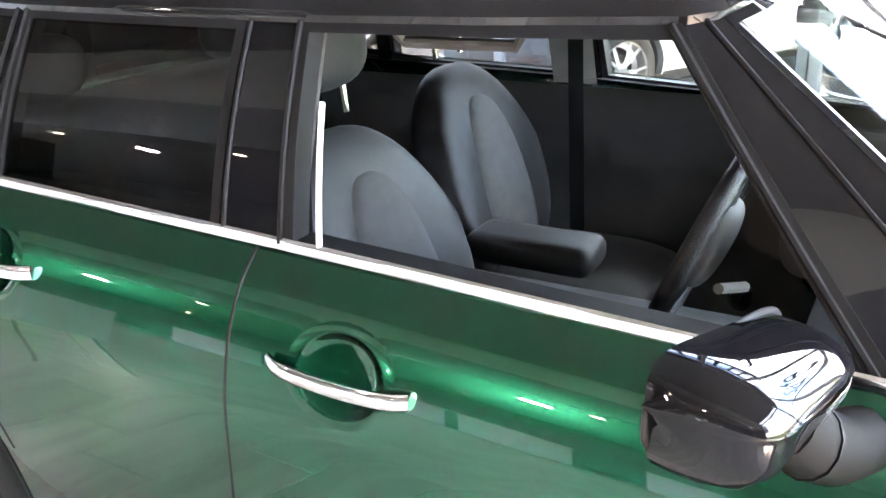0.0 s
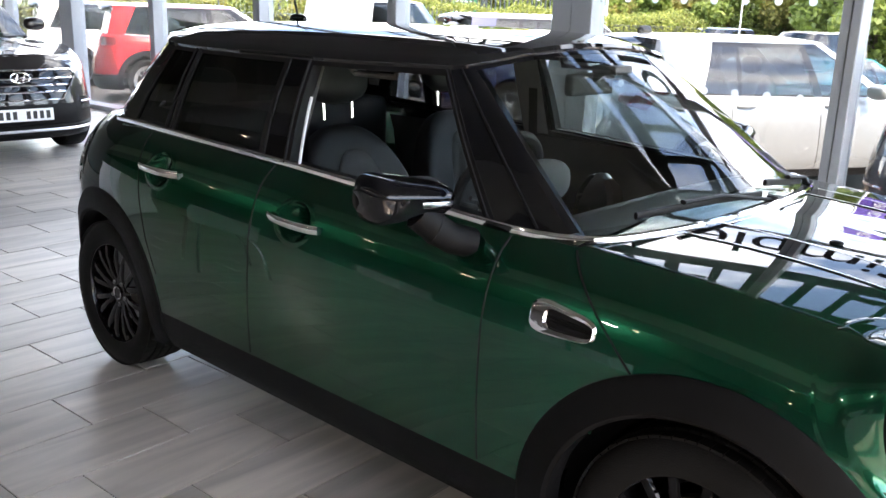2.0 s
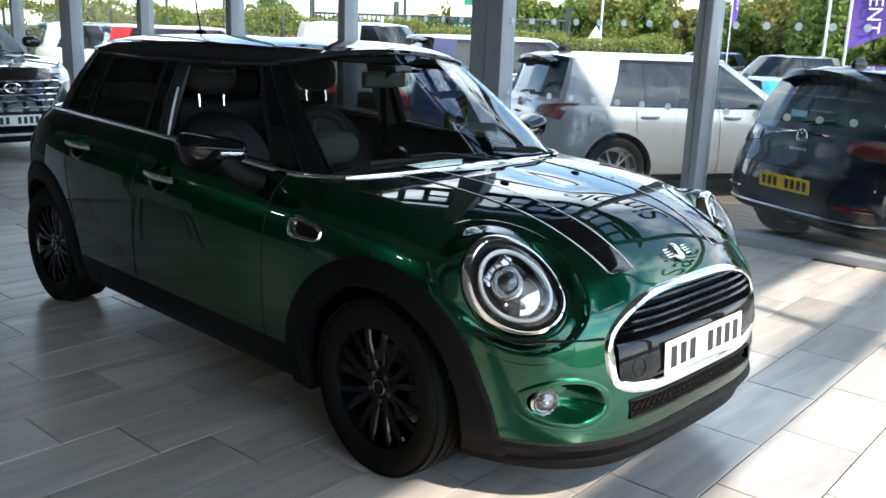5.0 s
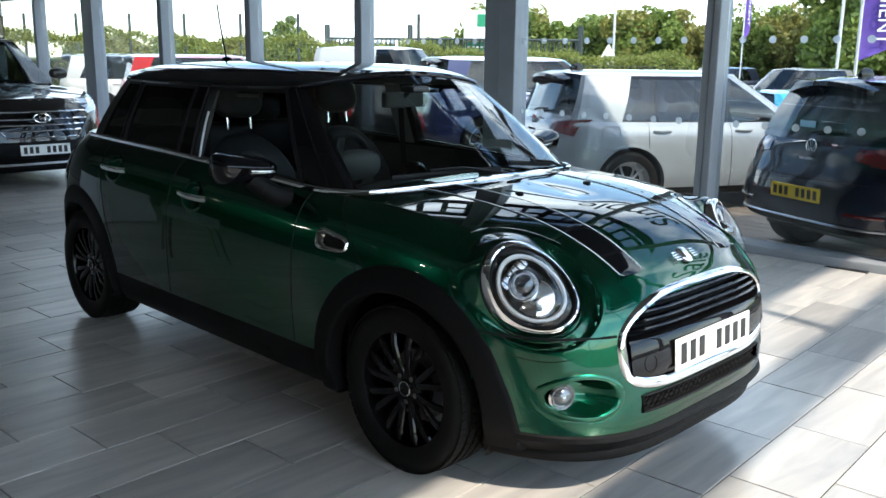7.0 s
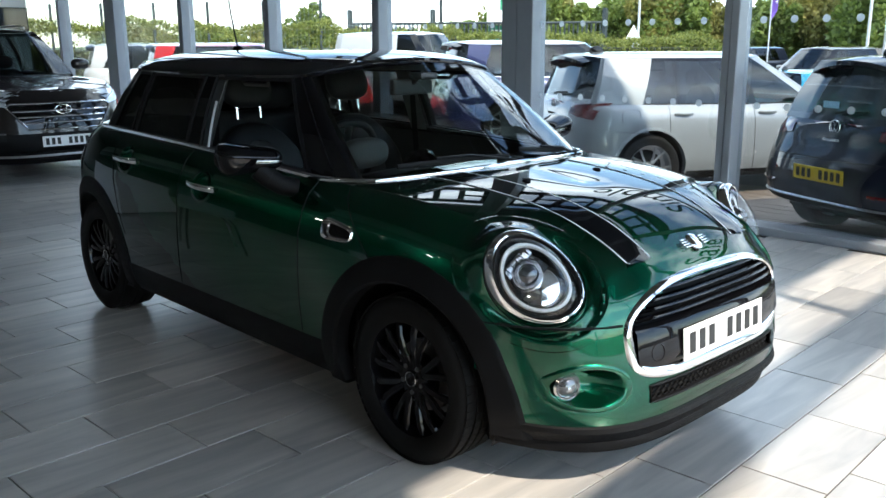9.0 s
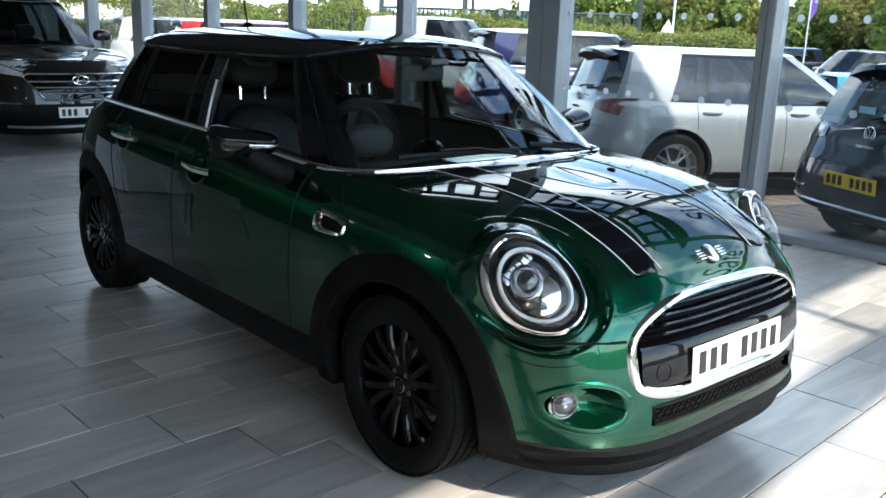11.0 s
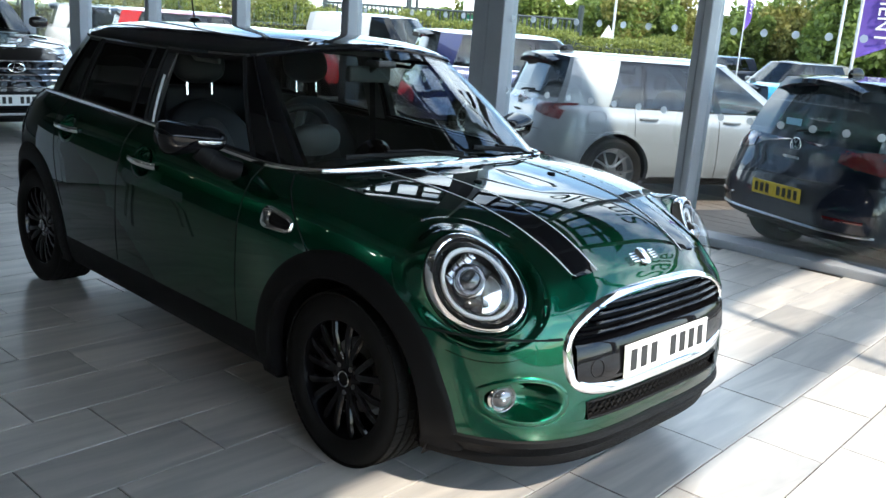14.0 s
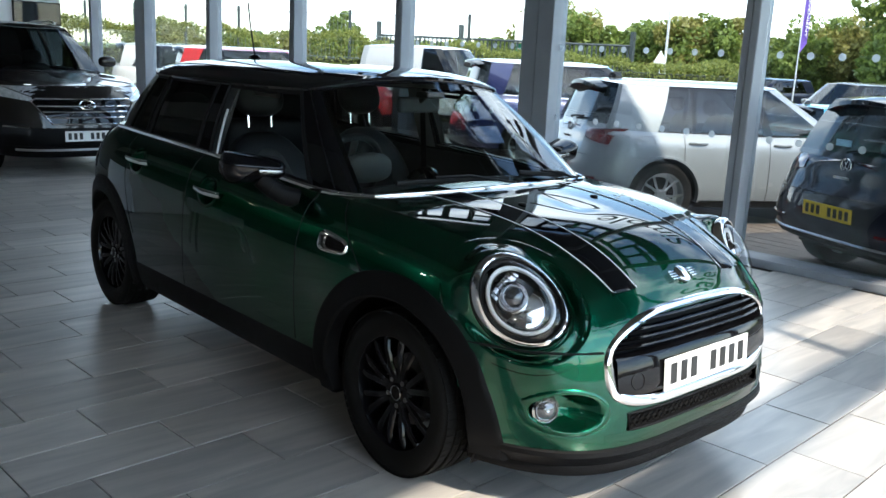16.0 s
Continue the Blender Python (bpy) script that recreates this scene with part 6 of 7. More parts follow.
def suv_face(car, H):
    """Six-sided chrome-barred grille, swept lamps, plate and bumper of the brown car."""
    def n(y, z, o=0.0):
        return (H.nose2(y, z) + o, y, z)
    H.nose2 = lambda y, z: H.x0 + (H.nose(y, z) - H.x0)
    hexa = [(-0.50, 0.84), (0.50, 0.84), (0.55, 0.81), (0.37, 0.575), (-0.37, 0.575), (-0.55, 0.81)]
    dense = [tuple(np.array(a) + (np.array(b) - a) * t) for a, b in zip(hexa, hexa[1:] + hexa[:1]) for t in np.linspace(0, 1, 10, endpoint=False)]
    P = np.array([[n(y * k, 0.71 + (z - 0.71) * k, 0.012) for y, z in dense] for k in (1.0, 0.6, 0.02)])
    part("grille", grid(P, True), PIANO, car, "black six-sided grille")
    part("grille_frame", tube([n(y, z, 0.018) for y, z in dense], 0.008, 8, True, rb=0.008, up=(1, 0, 0)), CHROME, car, "chrome grille frame")
    for z, h in ((0.765, 0.50), (0.705, 0.455), (0.645, 0.41)):
        part("grille_bar", tube([n(y, z, 0.022) for y in np.linspace(-h, h, 24)], 0.008, 6, rb=0.009), CHROME, car, "chrome grille bar")
    part("badge", tube([n(0.085 * math.cos(a), 0.775 + 0.045 * math.sin(a), 0.04) for a in np.linspace(0, 2 * math.pi, 28, endpoint=False)], 0.006, 6, True, up=(1, 0, 0)), CHROME, car, "oval chrome badge")
    for y0, y1 in ((-0.045, -0.02), (0.02, 0.045)):
        part("badge_stroke", tube([n(y0, 0.747, 0.04), n(y1, 0.803, 0.04)], 0.006, 5), CHROME, car)
    part("badge_cross", tube([n(-0.035, 0.770, 0.04), n(0.035, 0.781, 0.04)], 0.005, 5), CHROME, car)
    number_plate(car, pose(H.nose(0, 0.445) + 0.014, 0, 0.445, 0, -3, 0), PLATEW, "white number plate with dark bars")
    for s in (-1, 1):
        P = np.array([[(x, s * (H.side(x, z) + 0.008), z) for x in np.linspace(2.98, 3.40, 14)] for z in (0.84, 0.88, 0.92, 0.95)])
        for i in range(4):
            for j in range(14):
                t = j / 13
                P[i, j, 2] = 0.88 + (P[i, j, 2] - 0.88) * (0.55 + 0.6 * t) + 0.04 * (1 - t)
                P[i, j, 1] = s * (H.side(P[i, j, 0], P[i, j, 2]) + 0.008)
        part("headlamp", grid(P), HEADLAMP, car, "swept clear headlamp")
        P = np.array([[(H.nose(s * y, 0.80 + (0.035 + 0.11 * (y - 0.5) / 0.36) * q + 0.06 * (y - 0.5) / 0.36) + 0.010, s * y, 0.80 + (0.035 + 0.11 * (y - 0.5) / 0.36) * q + 0.06 * (y - 0.5) / 0.36) for y in np.linspace(0.53, 0.86, 16)] for q in np.linspace(0, 1, 6)])
        part("front_lamp", grid(P), HEADLAMP, car, "clear swept headlamp")
        part("lamp_brow", tube([tuple(p) for p in P[-1]], 0.007, 6), CHROME, car)
        part("fog_unit", grid(np.array([[(H.nose(s * y, z) + 0.008, s * y, z) for y in np.linspace(0.58, 0.80, 8)] for z in (0.46, 0.52, 0.58)])), LAMPDARK, car, "dark fog lamp unit")
        part("fog_strip", tube([(H.nose(s * y, 0.54) + 0.014, s * y, 0.54) for y in np.linspace(0.58, 0.78, 8)], 0.008, 6, rb=0.008), CHROME, car)
    part("skid_plate", grid(np.array([[(H.nose(y, max(z, 0.27)) + o, y, z) for y in np.linspace(-0.78, 0.78, 30)] for z, o in ((0.345, 0.0), (0.33, 0.025), (0.26, 0.03), (0.23, 0.0))])), CLAD, car, "black lower bumper")
    part("skid_strip", tube([(H.nose(y, 0.30) + 0.032, y, 0.30) for y in np.linspace(-0.70, 0.70, 30)], 0.010, 6, rb=0.014), SATIN, car, "slim silver strip")
    part("bumper_dark", grid(np.array([[(H.nose(y, z) + o, y, z) for y in np.linspace(-0.80, 0.80, 30)] for z, o in ((0.54, -0.004), (0.52, 0.006), (0.36, 0.008), (0.34, -0.004))])), CLAD, car)
    for s in (-1, 1):
        part("roof_rail", tube([(-0.3, s * 0.60, 1.63), (0.1, s * 0.615, 1.675), (0.8, s * 0.60, 1.68), (1.05, s * 0.57, 1.65)], 0.014, 8), SATIN, car)


suv_face(su, HS)
RSUV = dict(SUV, roof=1.60, rise=0.06)
rc, HR, _ = other_car("red_suv", "bright red sport utility car parked outside", pose(-12.2, 5.45, OUT_Z, 0, 0, 62), RED, RSUV, "parked cars")
for s in (-1, 1):
    part("tail_lamp", grid(np.array([[(x, s * (HR.side(x, z) + 0.008), z) for x in np.linspace(-0.72, -0.48, 8)] for z in (0.92, 0.97, 1.02, 1.06)])), REDLENS, rc)
other_car("white_crossover", "white crossover with black roof parked outside", pose(-15.3, 5.6, OUT_Z, 0, 0, 62), WHITE, dict(SUV, roofpaint=BLACKPAINT, roof=1.60), "parked cars")
other_car("blue_people_carrier", "deep blue people carrier parked outside", pose(-6.3, 7.6, OUT_Z, 0, 0, 60), BLUE, dict(SUV, roof=1.62, clad=0.30, lip=0.02), "parked cars")
VAN_ST = [(2.4, 0.0, 1.75, 0.0, "screen"), (2.3, 0.5, 1.68, 0.48, "screen"), (2.2, 0.74, 1.6, 0.62, "black"), (2.0, 0.81, 1.45, 0.66, "side"), (1.2, 0.84, 1.15, 0.68, "solid"), (0.3, 0.84, 0.3, 0.68, "solid"), (-0.5, 0.82, -0.45, 0.66, "solid"), (-0.75, 0.70, -0.68, 0.58, "rear"), (-0.78, 0.0, -0.70, 0.0, "end")]
other_car("white_van", "small white panel van parked by the hedge", pose(-13.6, 11.2, OUT_Z, 0, 0, 15), WHITE, dict(SUV, stations=VAN_ST, roof=1.84, screen=2.2, doors=(0.3, 1.1, 2.2), spoiler=False, clad=0.30, lip=0.02), "parked cars")
FAR = dict(SUV, spoiler=False)
for nm, lab, x, y, rz, paint, sp in (("light_blue_hatchback", "light blue hatchback in the far car park", -4.0, 13.3, 75, LIGHTBLUE, dict(GOLF, roof=1.42)), ("grey_suv", "grey-brown off-road car in the far car park", -6.95, 23.2, 250, GREYBROWN, dict(FAR, roof=1.78)),
                                     ("silver_hatchback", "silver hatchback in the far car park", 0.6, 22.5, 250, SILVERWHITE, GOLF), ("dark_blue_hatchback", "dark blue hatchback in the far car park", -13.0, 30.0, 250, NAVY, GOLF), ("dark_estate", "black car in the far car park", -9.5, 17.5, 70, NAVY, dict(GOLF, roof=1.56))):
    other_car(nm, lab, pose(x, y, OUT_Z - fall(x, y), 0, 0, rz), paint, sp, "far parked cars")


# ---- greenery ----
def leaf_cloud(name, n, sample, size, material, label, category, parent=None, seed=1, kind="stuff"):
    """Many small leaf blades, placed by sample(rng)."""
    rng = np.random.default_rng(seed)
    C = sample(rng, n)
    d = rng.normal(size=(n, 3))
    d /= np.linalg.norm(d, axis=1)[:, None]
    e = np.cross(d, rng.normal(size=(n, 3)))
    e /= np.linalg.norm(e, axis=1)[:, None] + 1e-9
    sz = size * rng.uniform(0.6, 1.4, (n, 1))
    V = np.stack([C - d * sz, C - e * sz * 0.55, C + d * sz, C + e * sz * 0.55], 1).reshape(-1, 3)
    F = np.arange(4 * n).reshape(-1, 4)
    me = bpy.data.meshes.new(name)
    me.from_pydata(V.tolist(), [], F.tolist())
    me.materials.append(material)
    ob = new(name, me)
    ob.parent = parent
    return tagged(ob, label, category if parent is None else "", "", kind if parent is None else "")


HEDGE = [(-34.0, 2.0), (-17.5, 5.4), (-14.6, 11.5), (-10.6, 18.6), (-9.6, 20.1)]


def hedge_sample(rng, n):
    pts = np.array(HEDGE)
    seg = np.linalg.norm(np.diff(pts, axis=0), axis=1)
    k = rng.choice(len(seg), n, p=seg / seg.sum())
    t = rng.uniform(0, 1, n)
    P = pts[k] + (pts[k + 1] - pts[k]) * t[:, None]
    nrm = np.stack([(pts[k + 1] - pts[k])[:, 1], -(pts[k + 1] - pts[k])[:, 0]], 1) / seg[k][:, None]
    a = rng.uniform(0, 1, n)
    s = (P[:, 0] * 0.9 + P[:, 1] * 0.7)
    top = 1.50 + 0.34 * np.clip((-11.5 - P[:, 0]) / 4, 0, 1) + 0.08 * np.sin(s * 1.7) + 0.07 * np.sin(s * 4.1 + 1) + 0.05 * np.sin(s * 9.3)
    face = rng.uniform(0, 1, n) < 0.6
    off = np.where(face, 0.55 + 0.08 * np.sin(s * 5) + rng.normal(0, 0.06, n), rng.uniform(-0.6, 0.6, n))
    z = np.where(face, OUT_Z + a * (top - OUT_Z), top + rng.normal(0, 0.05, n))
    return np.stack([P[:, 0] + nrm[:, 0] * off, P[:, 1] + nrm[:, 1] * off, z], 1)


# filler boxes coloured near-black to stand for the shade deep between the leaves
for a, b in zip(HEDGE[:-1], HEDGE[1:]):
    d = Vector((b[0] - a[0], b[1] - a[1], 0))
    solo("hedge_shade_core", box((d.length, 0.9, 1.5), (0, 0, 0.70 + OUT_Z), 0.15, 2), HEDGESHADE, "dark filler box standing in for the shade inside the clipped hedge", "hedge", "stuff", m=Matrix.Translation(((a[0] + b[0]) / 2, (a[1] + b[1]) / 2, 0)) @ Matrix.Rotation(math.atan2(d.y, d.x), 4, "Z"))
leaf_cloud("hedge", 60000, hedge_sample, 0.035, LEAF_HEDGE, "clipped green hedge along the car park edge", "hedge", seed=3)


def tree(x, y, h, spread, material, label, seed, dense=9000, leaf=0.11, base=0.2):
    rng = np.random.default_rng(seed)
    tr = thing("tree", label, "tree", pose(x, y, OUT_Z), "trees behind the hedge")
    bm = tube([(0, 0, 0), (0.05, 0.03, h * 0.25), (-0.04, 0.05, h * 0.5), (0.02, 0, h * 0.8)], 0.10 + h * 0.012, 8)
    tips = []
    for i in range(11):
        a, z0 = rng.uniform(0, 6.28), h * rng.uniform(0.12, 0.7)
        rr = spread * rng.uniform(0.4, 0.85) * (1.1 - 0.5 * z0 / h)
        tip = (rr * math.cos(a), rr * math.sin(a), min(h * 0.93, z0 + rr * rng.uniform(0.3, 1.0)))
        tube([(0, 0, z0), tuple(np.array(tip) * [0.5, 0.5, 0.0] + [0, 0, (z0 * 0.45 + tip[2] * 0.55)]), tip], 0.03 + h * 0.004, 6, bm=bm)
        tips.append(tip)
    part("trunk", bm, BARK, tr, "brown trunk and limbs")
    tips += [(0, 0, h * 0.85), (0.2, 0.1, h * 0.6), (spread * 0.3, 0, h * base + 0.5), (-spread * 0.35, 0, h * base + 0.6)]
    centres = np.concatenate([np.array(tips)] + [np.array(tips) + rng.normal(0, spread * 0.22, (len(tips), 3)) for _ in range(3)])
    centres[:, 2] = np.clip(centres[:, 2], h * base, h)

    def sample(r, n):
        k = r.integers(0, len(centres), n)
        p = r.normal(size=(n, 3))
        p /= np.linalg.norm(p, axis=1)[:, None]
        return centres[k] + p * (r.uniform(0.5, 1.0, (n, 1)) ** 0.5) * spread * r.uniform(0.16, 0.34, (len(centres), 1))[k]
    leaf_cloud("crown", dense, sample, leaf, material, "", "", tr, seed)


rngt = np.random.default_rng(11)
for i in range(32):
    t = i / 31
    x, y = -52 + 46 * t, 22 + 34 * t
    tree(x + rngt.uniform(-1.5, 1.5), y + rngt.uniform(-1.5, 1.5), rngt.uniform(3.4, 4.7) if t > 0.45 else rngt.uniform(1.9, 2.5), rngt.uniform(2.0, 2.9) if t > 0.45 else 1.7, (LEAF_TREE, LEAF_TREE, LEAF_PALE)[i % 3], "bushy green tree behind the hedge", 100 + i, 13000, 0.13, 0.05)
for i, (x, y, h, m) in enumerate(((-9.5, 42.0, 8.5, LEAF_PALE), (-5.5, 38.0, 10.0, LEAF_TREE), (-1.5, 40.0, 10.5, LEAF_TREE), (2.5, 38.0, 9.5, LEAF_TREE), (6.0, 42.0, 10.0, LEAF_TREE), (-7.0, 46.0, 9.0, LEAF_PALE), (0.5, 46.0, 11.0, LEAF_TREE), (-12.5, 45.0, 6.5, LEAF_PALE), (-3.5, 45.0, 9.5, LEAF_TREE), (4.5, 47.0, 10.0, LEAF_TREE), (-10.5, 38.5, 5.0, LEAF_TREE), (-7.5, 40.0, 6.0, LEAF_TREE), (8.5, 39.0, 10.0, LEAF_TREE))):
    tree(x, y, h, 3.6, m, "tall spring tree with fresh leaves" if m is LEAF_TREE else "tall tree with sparse yellow-green leaves", 300 + i, 26000 if m is LEAF_TREE else 16000, 0.15, 0.03)
tree(-41.2, 28.9, 4.4, 1.0, LEAF_TREE, "dark conical tree beyond the fence", 501, 5000, 0.12, 0.15)


# ---- fence, gates, sign, poles, flags ----
fence = thing("mesh_fence", "tall dark green wire mesh fence", "fence", None)
FA, FB = Vector((-40.0, 5.5, OUT_Z)), Vector((-19.5, 19.0, OUT_Z))
for i in range(12):
    p = FA.lerp(FB, i / 11)
    part("fence_post", box((0.09, 0.09, 3.1), (p.x, p.y, OUT_Z + 1.55), 0.01, 1), FENCE, fence, "", False)
for i in range(160):
    p = FA.lerp(FB, i / 159)
    part("fence_wire", tube([(p.x, p.y, OUT_Z), (p.x, p.y, OUT_Z + 3.0)], 0.006, 4), FENCEWIRE, fence)
for z in (0.6, 1.4, 2.2, 2.95):
    part("fence_rail", tube([tuple(FA + Vector((0, 0, z))), tuple(FB + Vector((0, 0, z)))], 0.012, 5), FENCEWIRE, fence)
gate = thing("steel_gate", "black steel bar gates beyond the hedge", "gate", None)
GA, GB = Vector((-26.0, 20.0, OUT_Z)), Vector((-18.0, 26.5, OUT_Z))
for i in range(60):
    p = GA.lerp(GB, i / 59)
    part("gate_bar", box((0.05, 0.05, 2.3), (p.x, p.y, OUT_Z + 1.25)), FENCE, gate, "", False)
for z in (0.3, 2.35):
    part("gate_rail", tube([tuple(GA + Vector((0, 0, z))), tuple(GB + Vector((0, 0, z)))], 0.05, 6), FENCE, gate)
for i in range(4):
    p = GA.lerp(GB, i / 3)
    part("gate_post", box((0.16, 0.16, 2.9), (p.x, p.y, OUT_Z + 1.45)), FENCE, gate, "", False)
sign = thing("entrance_sign", "green and white notice board on posts", "sign", pose(-21.3, 24.0, OUT_Z, 0, 0, 38))
part("white_panel", box((1.1, 0.06, 1.2), (0, 0, 2.9)), SIGNWHITE, sign, "", False)
part("green_panel", box((0.6, 0.07, 0.5), (0.28, 0, 3.1)), SIGNGREEN, sign, "", False)
part("lower_panel", box((0.95, 0.06, 1.0), (0, 0, 1.75)), SIGNGREEN, sign, "green lower panel", False)
for k in range(4):
    part("text_bar", box((0.7, 0.08, 0.06), (-0.05, -0.01, 2.05 - 0.2 * k)), SIGNWHITE, sign, "", False)
for x in (-0.45, 0.45):
    part("sign_post", tube([(x, 0.05, 0), (x, 0.05, 3.4)], 0.04, 8), POLE, sign)
for x, y, h in ((-17.5, 28.1, 8.0), (-8.23, 27.5, 8.0)):
    lp = thing("lamp_pole", "slim pale metal lamp pole", "pole", pose(x, y, OUT_Z - fall(x, y)), "poles")
    part("pole_shaft", tube([(0, 0, 0), (0, 0, h * 0.5), (0, 0, h)], 0.05, 10), POLE, lp)
    part("pole_foot", lathe([(0.11, 0), (0.11, 0.05), (0.06, 0.12), (0.05, 0.6)], 14, "z"), POLE, lp)
tri = thing("warning_sign", "small white triangular sign on a post", "sign", pose(-17.6, 27.9, OUT_Z, 0, 0, 30))
bm = bmesh.new()
vs = [bm.verts.new(p) for p in ((-0.3, 0, 1.72), (0.3, 0, 1.72), (0.0, 0, 2.26))]
f = bm.faces.new(vs)
ext = bmesh.ops.extrude_face_region(bm, geom=[f])
bmesh.ops.translate(bm, vec=(0, 0.03, 0), verts=[g for g in ext["geom"] if isinstance(g, bmesh.types.BMVert)])
part("triangle_plate", bm, SIGNWHITE, tri, "", False)
part("sign_post", tube([(0, 0.03, 0), (0, 0.03, 2.0)], 0.03, 8), POLE, tri)


def flag(x, y, h, rz, word):
    fl = thing("feather_flag", "purple feather flag with white lettering on a pole", "flag", pose(x, y, OUT_Z - fall(x, y), 0, 0, rz), "feather flags")
    part("flag_pole", tube([(0, 0, 0), (0, 0, h * 0.6), (0, 0, h)], 0.025, 8), POLE, fl)
    P = np.array([[(0.03 + w * (0.62 if t > 0.12 else 0.62 * t / 0.12) * (1.0 if t < 0.9 else (1 - t) / 0.1), 0.03 * math.sin(5 * t + 3 * w), h * 0.45 + h * 0.55 * t) for w in np.linspace(0, 1, 6)] for t in np.linspace(0, 1, 24)])
    part("banner", grid(P), PURPLE, fl, "purple banner cloth")
    cu = bpy.data.curves.new("lettering", "FONT")
    cu.body, cu.size, cu.extrude, cu.align_x, cu.align_y = word, 0.30, 0.004, "CENTER", "CENTER"
    cu.materials.append(SIGNWHITE)
    tx = new("lettering", cu)
    tx.parent = fl
    tx.matrix_local = pose(0.34, -0.05, h * 0.73, 90, 90, 0)


flag(-2.06, 12.25, 4.3, 25, "CONVENIENT")
flag(-12.0, 28.25, 5.5, 98, "CONVENIENT")

# words and the dealer's oval panel on the upper glass, to be read from outside
for word, x, z, size in (("Simple", 0.15, 2.55, 0.80), ("Safe", 3.05, 2.55, 0.80)):
    cu = bpy.data.curves.new("window_lettering", "FONT")
    cu.body, cu.size, cu.extrude, cu.align_x = word, size, 0.002, "CENTER"
    cu.materials.append(VINYL)
    tagged(new("window_lettering", cu), "dark vinyl word stuck on the upper glass", "lettering").matrix_world = bpose(x, GLASS_V + 0.012, z) @ pose(0, 0, 0, 90, 0, 180)
panel = thing("window_panel", "long dark green oval vinyl panel on the upper glass", "window sign", bpose(0, GLASS_V + 0.016, 0))
PX0, PX1 = -5.2, 2.3


def panel_end(x):
    """Half height of the panel near its rounded ends."""
    d = min(x - PX0, PX1 - x)
    return 0.60 if d >= 0.75 else 0.60 * math.sqrt(max(0.0, 1 - ((0.75 - d) / 0.75) ** 2))


for lo, hi in ((-1.0, -0.58), (0.58, 1.0)):
    P = np.array([[(x, 0.0, 4.02 + max(-panel_end(x), min(panel_end(x), 0.60 * q))) for x in np.linspace(PX0, PX1, 90)] for q in (lo, hi)])
    part("panel_band", thick(P, 0.003, -1), VINYL, panel, "", False)
rl = random.Random(4)
x = PX0 + 0.45
while x < PX1 - 0.35:
    w = rl.uniform(0.10, 0.17)
    part("panel_bar", box((w, 0.003, 0.70), (x, 0.0015, 4.02)), VINYL, panel, "", False)
    if rl.random() < 0.7:
        part("panel_bar", box((0.34, 0.003, 0.13), (x + 0.17 + w / 2, 0.0015, rl.choice((3.80, 4.02, 4.24)))), VINYL, panel, "", False)
    x += w + 0.34

# ---- floor tiles ----
TB = Matrix.Rotation(radians(3.0), 4, "Z")
TW, TL, GAP = 0.3, 0.6, 0.0062


def tile_bm(w, l):
    bm = bmesh.new()
    vs = []
    for k, z in ((0.0, -0.008), (0.0, -0.0012), (0.0014, 0.0)):
        vs.append([bm.verts.new((sx * (w / 2 - k), sy * (l / 2 - k), z)) for sx, sy in ((-1, -1), (1, -1), (1, 1), (-1, 1))])
    for a, b in zip(vs[:-1], vs[1:]):
        for i in range(4):
            bm.faces.new((a[i], a[(i + 1) % 4], b[(i + 1) % 4], b[i]))
    bm.faces.new(vs[-1])
    return bm


tile_me = bpy.data.meshes.new("tile")
tb = tile_bm(TW - GAP, TL - GAP)
tb.to_mesh(tile_me)
tb.free()
tile_me.materials.append(TILE)
floor_ob = bpy.data.objects["floor"]
V, Fs = [], []
near = 0
proto = np.array([v.co[:] for v in tile_me.vertices])
pf = [list(p.vertices) for p in tile_me.polygons]
for i in range(-62, 36):
    for j in range(-22, 9):
        x, y = 0.016 + (i + 0.5) * TW, -1.488 + 0.2 * (i % 3) + (j + 0.5) * TL
        p = TB @ Vector((x, y, 0))
        q = B.inverted() @ p
        if q.y > GLASS_V - 0.20 - 0.3 * 0.9 or q.y < -12.2 or q.x < -20.6 or q.x > 6.6:
            if not (q.y <= GLASS_V - 0.10 and q.y > 0 and -20.6 < q.x < 6.6):
                continue
        tilt = 0.0006 * math.sin(i * 12.9898 + j * 78.233)
        if -4.6 < x < 3.4 and -2.9 < y < 3.3 and near < 300:
            o = new("tile", tile_me)
            o.matrix_world = TB @ pose(x, y, tilt)
            o.parent = floor_ob
            o.matrix_parent_inverse = floor_ob.matrix_world.inverted()
            near += 1
        else:
            k = len(V)
            for c in proto:
                w = TB @ Vector((x + c[0], y + c[1], c[2] + tilt))
                V.append(w[:])
            Fs += [[a + k for a in f] for f in pf]
me = bpy.data.meshes.new("far_tiles")
me.from_pydata(V, [], Fs)
me.materials.append(TILE)
ob = new("far_tiles", me)
ob.parent = floor_ob
ob.matrix_parent_inverse = floor_ob.matrix_world.inverted()
tagged(ob, "", "", "", "stuff")


# ---- visitor chair behind the camera, seen in the door's shine ----
chair = thing("visitor_chair", "moulded chair with red seat on chrome legs", "chair", bpose(-2.4, -2.1, 0, 200))
P = np.array([[(x, y, 0.45 + 0.03 * (y / 0.22) ** 2 + 0.02 * (x / 0.22) ** 2) for y in np.linspace(-0.18, 0.18, 10)] for x in np.linspace(-0.2, 0.20, 10)])
part("seat", thick(P, 0.012, 1), RED, chair, "red seat shell")
P = np.array([[(-0.20 - 0.10 * t - 0.04 * (1 - (y / 0.22) ** 2), y, 0.47 + 0.36 * t) for y in np.linspace(-0.21, 0.21, 10)] for t in np.linspace(0, 1, 10)])
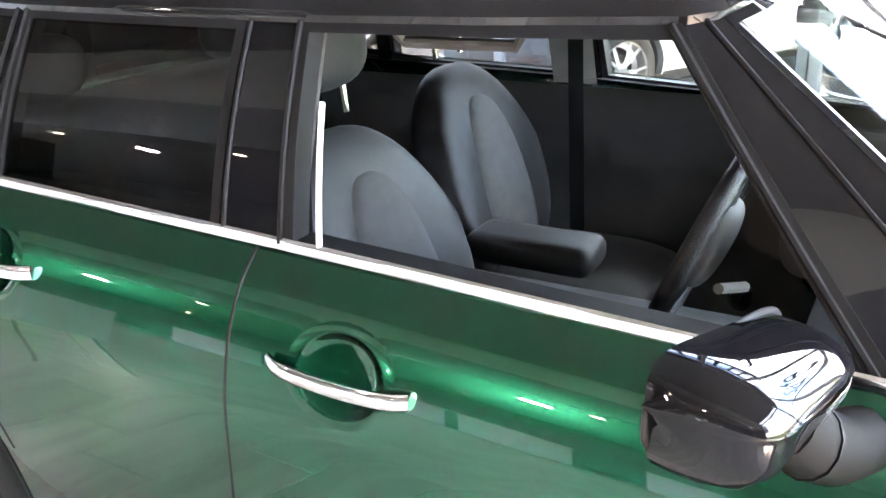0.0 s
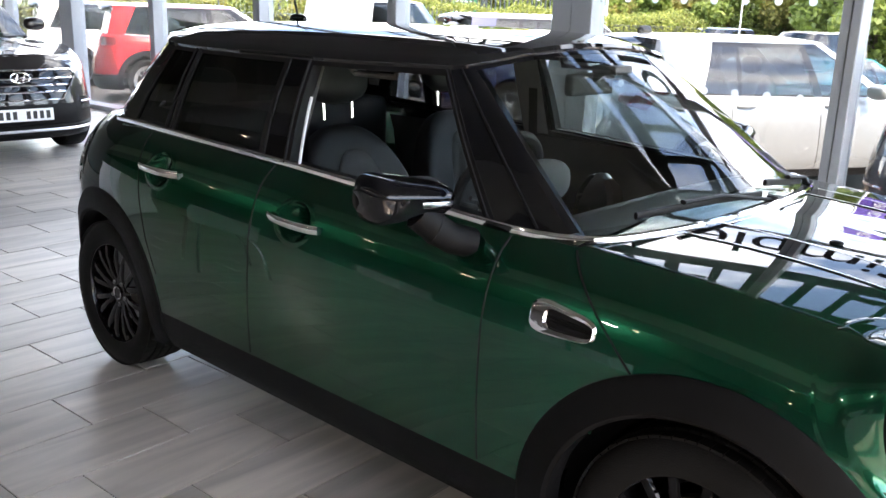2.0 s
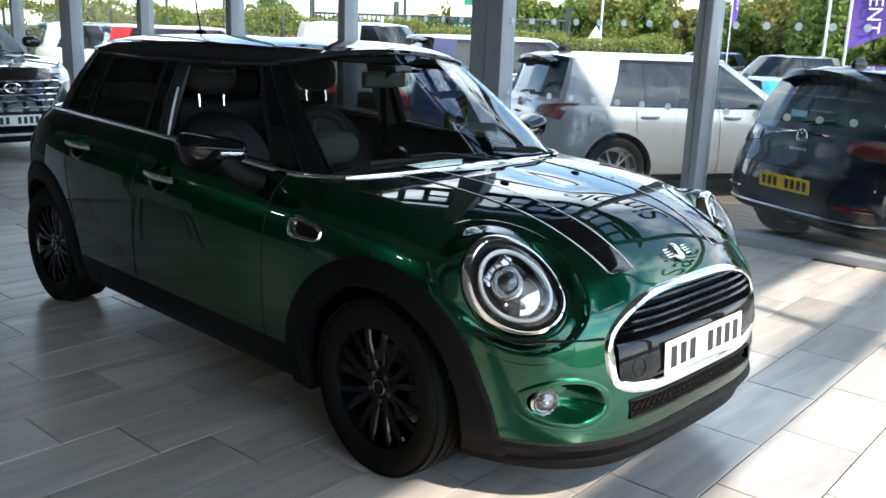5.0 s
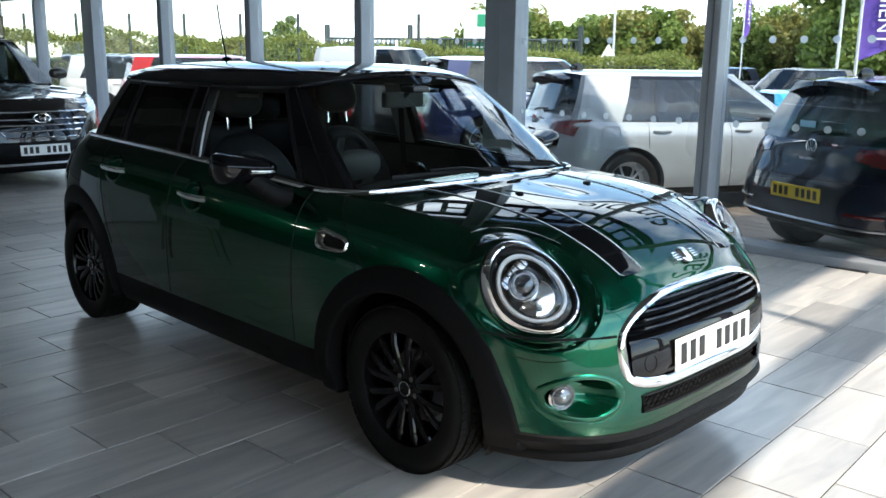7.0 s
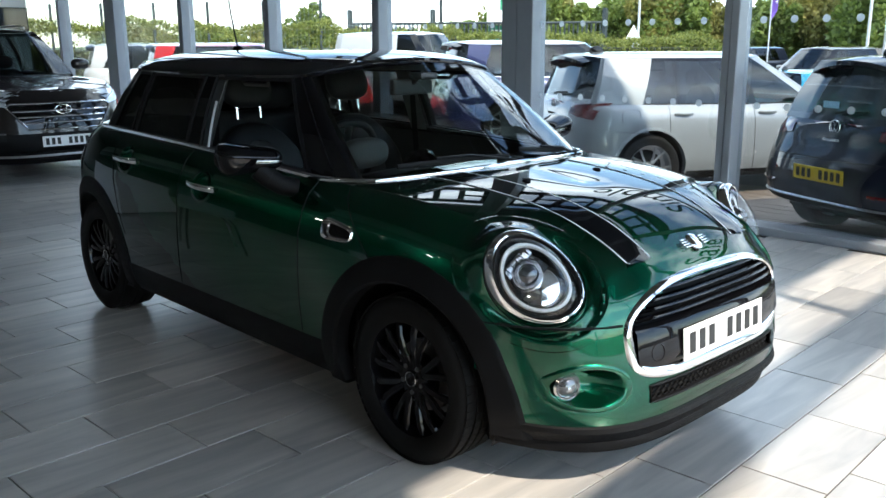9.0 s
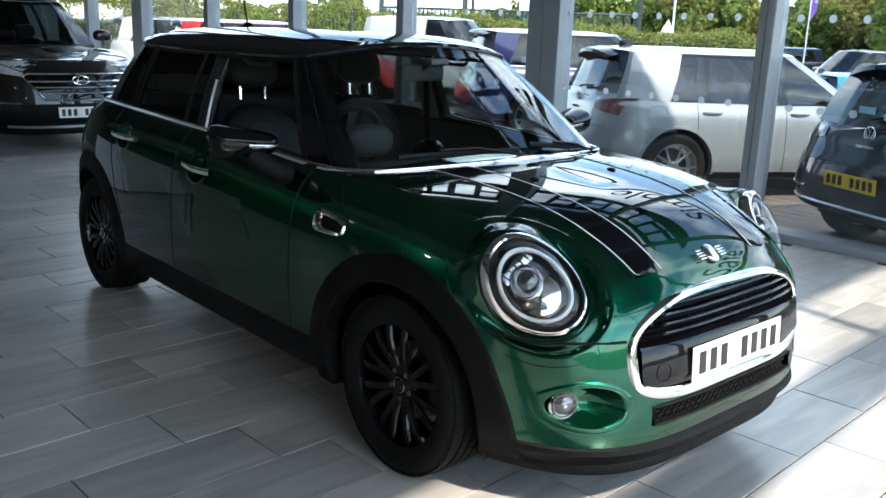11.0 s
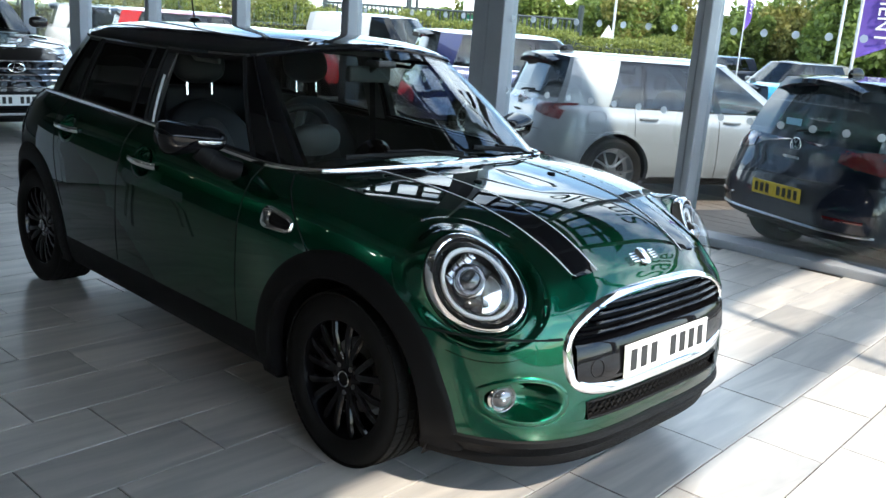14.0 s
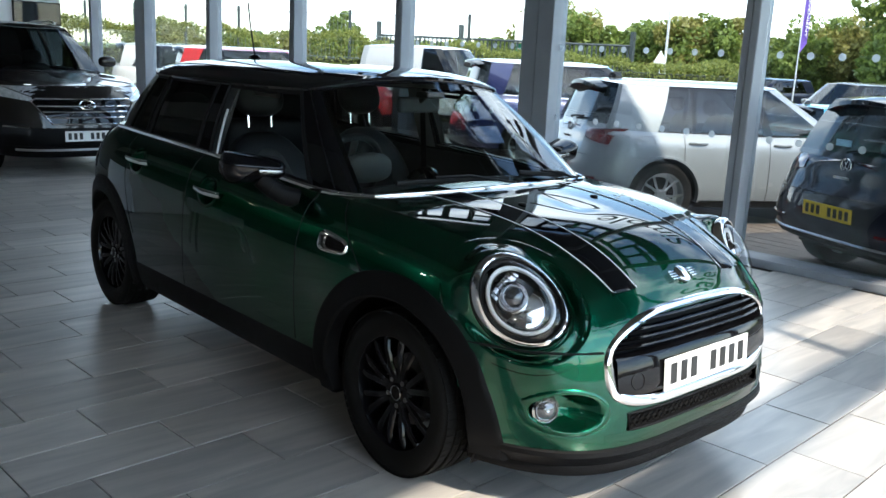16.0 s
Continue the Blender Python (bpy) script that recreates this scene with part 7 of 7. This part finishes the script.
part("backrest", thick(P, 0.012, 1), WALLGREY, chair, "grey back shell")
for x, y in ((-0.16, -0.16), (-0.16, 0.16), (0.17, -0.16), (0.17, 0.16)):
    part("leg", tube([(x, y, 0.45), (x * 1.4, y * 1.4, 0.0)], 0.011, 8), CHROME, chair)

# ---- block paving outside the glass ----
brick_me = bpy.data.meshes.new("brick")
tb = tile_bm(0.197, 0.097)
tb.to_mesh(brick_me)
tb.free()
brick_me.materials.append(PAVEBRICK)
pave_ob = bpy.data.objects["pavement"]
V, Fs, near = [], [], 0
proto = np.array([v.co[:] for v in brick_me.vertices])
pf = [list(p.vertices) for p in brick_me.polygons]
for j in range(26):
    for i in range(-52, 24):
        x, y = (i + 0.5 * (j % 2)) * 0.2, GLASS_V + 0.24 + j * 0.1
        lift = 0.0012 * math.sin(i * 12.9898 + j * 78.233)
        if -0.6 < x < 3.4 and j < 16 and near < 300:
            o = new("brick", brick_me)
            o.matrix_world = B @ pose(x, y, OUT_Z + 0.013 + lift)
            o.parent = pave_ob
            o.matrix_parent_inverse = pave_ob.matrix_world.inverted()
            near += 1
        else:
            k = len(V)
            for c in proto:
                V.append((B @ Vector((x + c[0], y + c[1], OUT_Z + 0.013 + lift + c[2])))[:])
            Fs += [[a + k for a in f] for f in pf]
me = bpy.data.meshes.new("far_bricks")
me.from_pydata(V, [], Fs)
me.materials.append(PAVEBRICK)
ob = new("far_bricks", me)
ob.parent = pave_ob
ob.matrix_parent_inverse = pave_ob.matrix_world.inverted()
tagged(ob, "", "", "", "stuff")

# ---- white desk behind the camera, seen in the rear door's shine ----
desk = thing("reception_desk", "plain white reception desk on the tiles", "desk", pose(-4.67, -2.42, 0, 0, 0, -122.7), "white desks")
part("front_panel", box((1.04, 0.04, 0.93), (0, 0.38, 0.495), 0.004, 1), WHITE, desk, "", False)
part("desk_top", box((1.10, 0.84, 0.04), (0, 0, 0.98), 0.008, 2), WHITE, desk, "", False)
for x in (-0.50, 0.50):
    part("side_panel", box((0.04, 0.74, 0.93), (x, -0.02, 0.495), 0.004, 1), WHITE, desk, "", False)
part("plinth", box((0.94, 0.6, 0.03), (0, 0, 0.015), 0.004, 1), FRAMEDARK, desk, "", False)
for x, y, rz in ((-7.6, -9.2, 0), (-4.4, -9.6, 0), (-2.9, -9.0, 20), (-0.9, -9.6, 0)):
    copy_thing(desk, bpose(x, y, 0, rz))
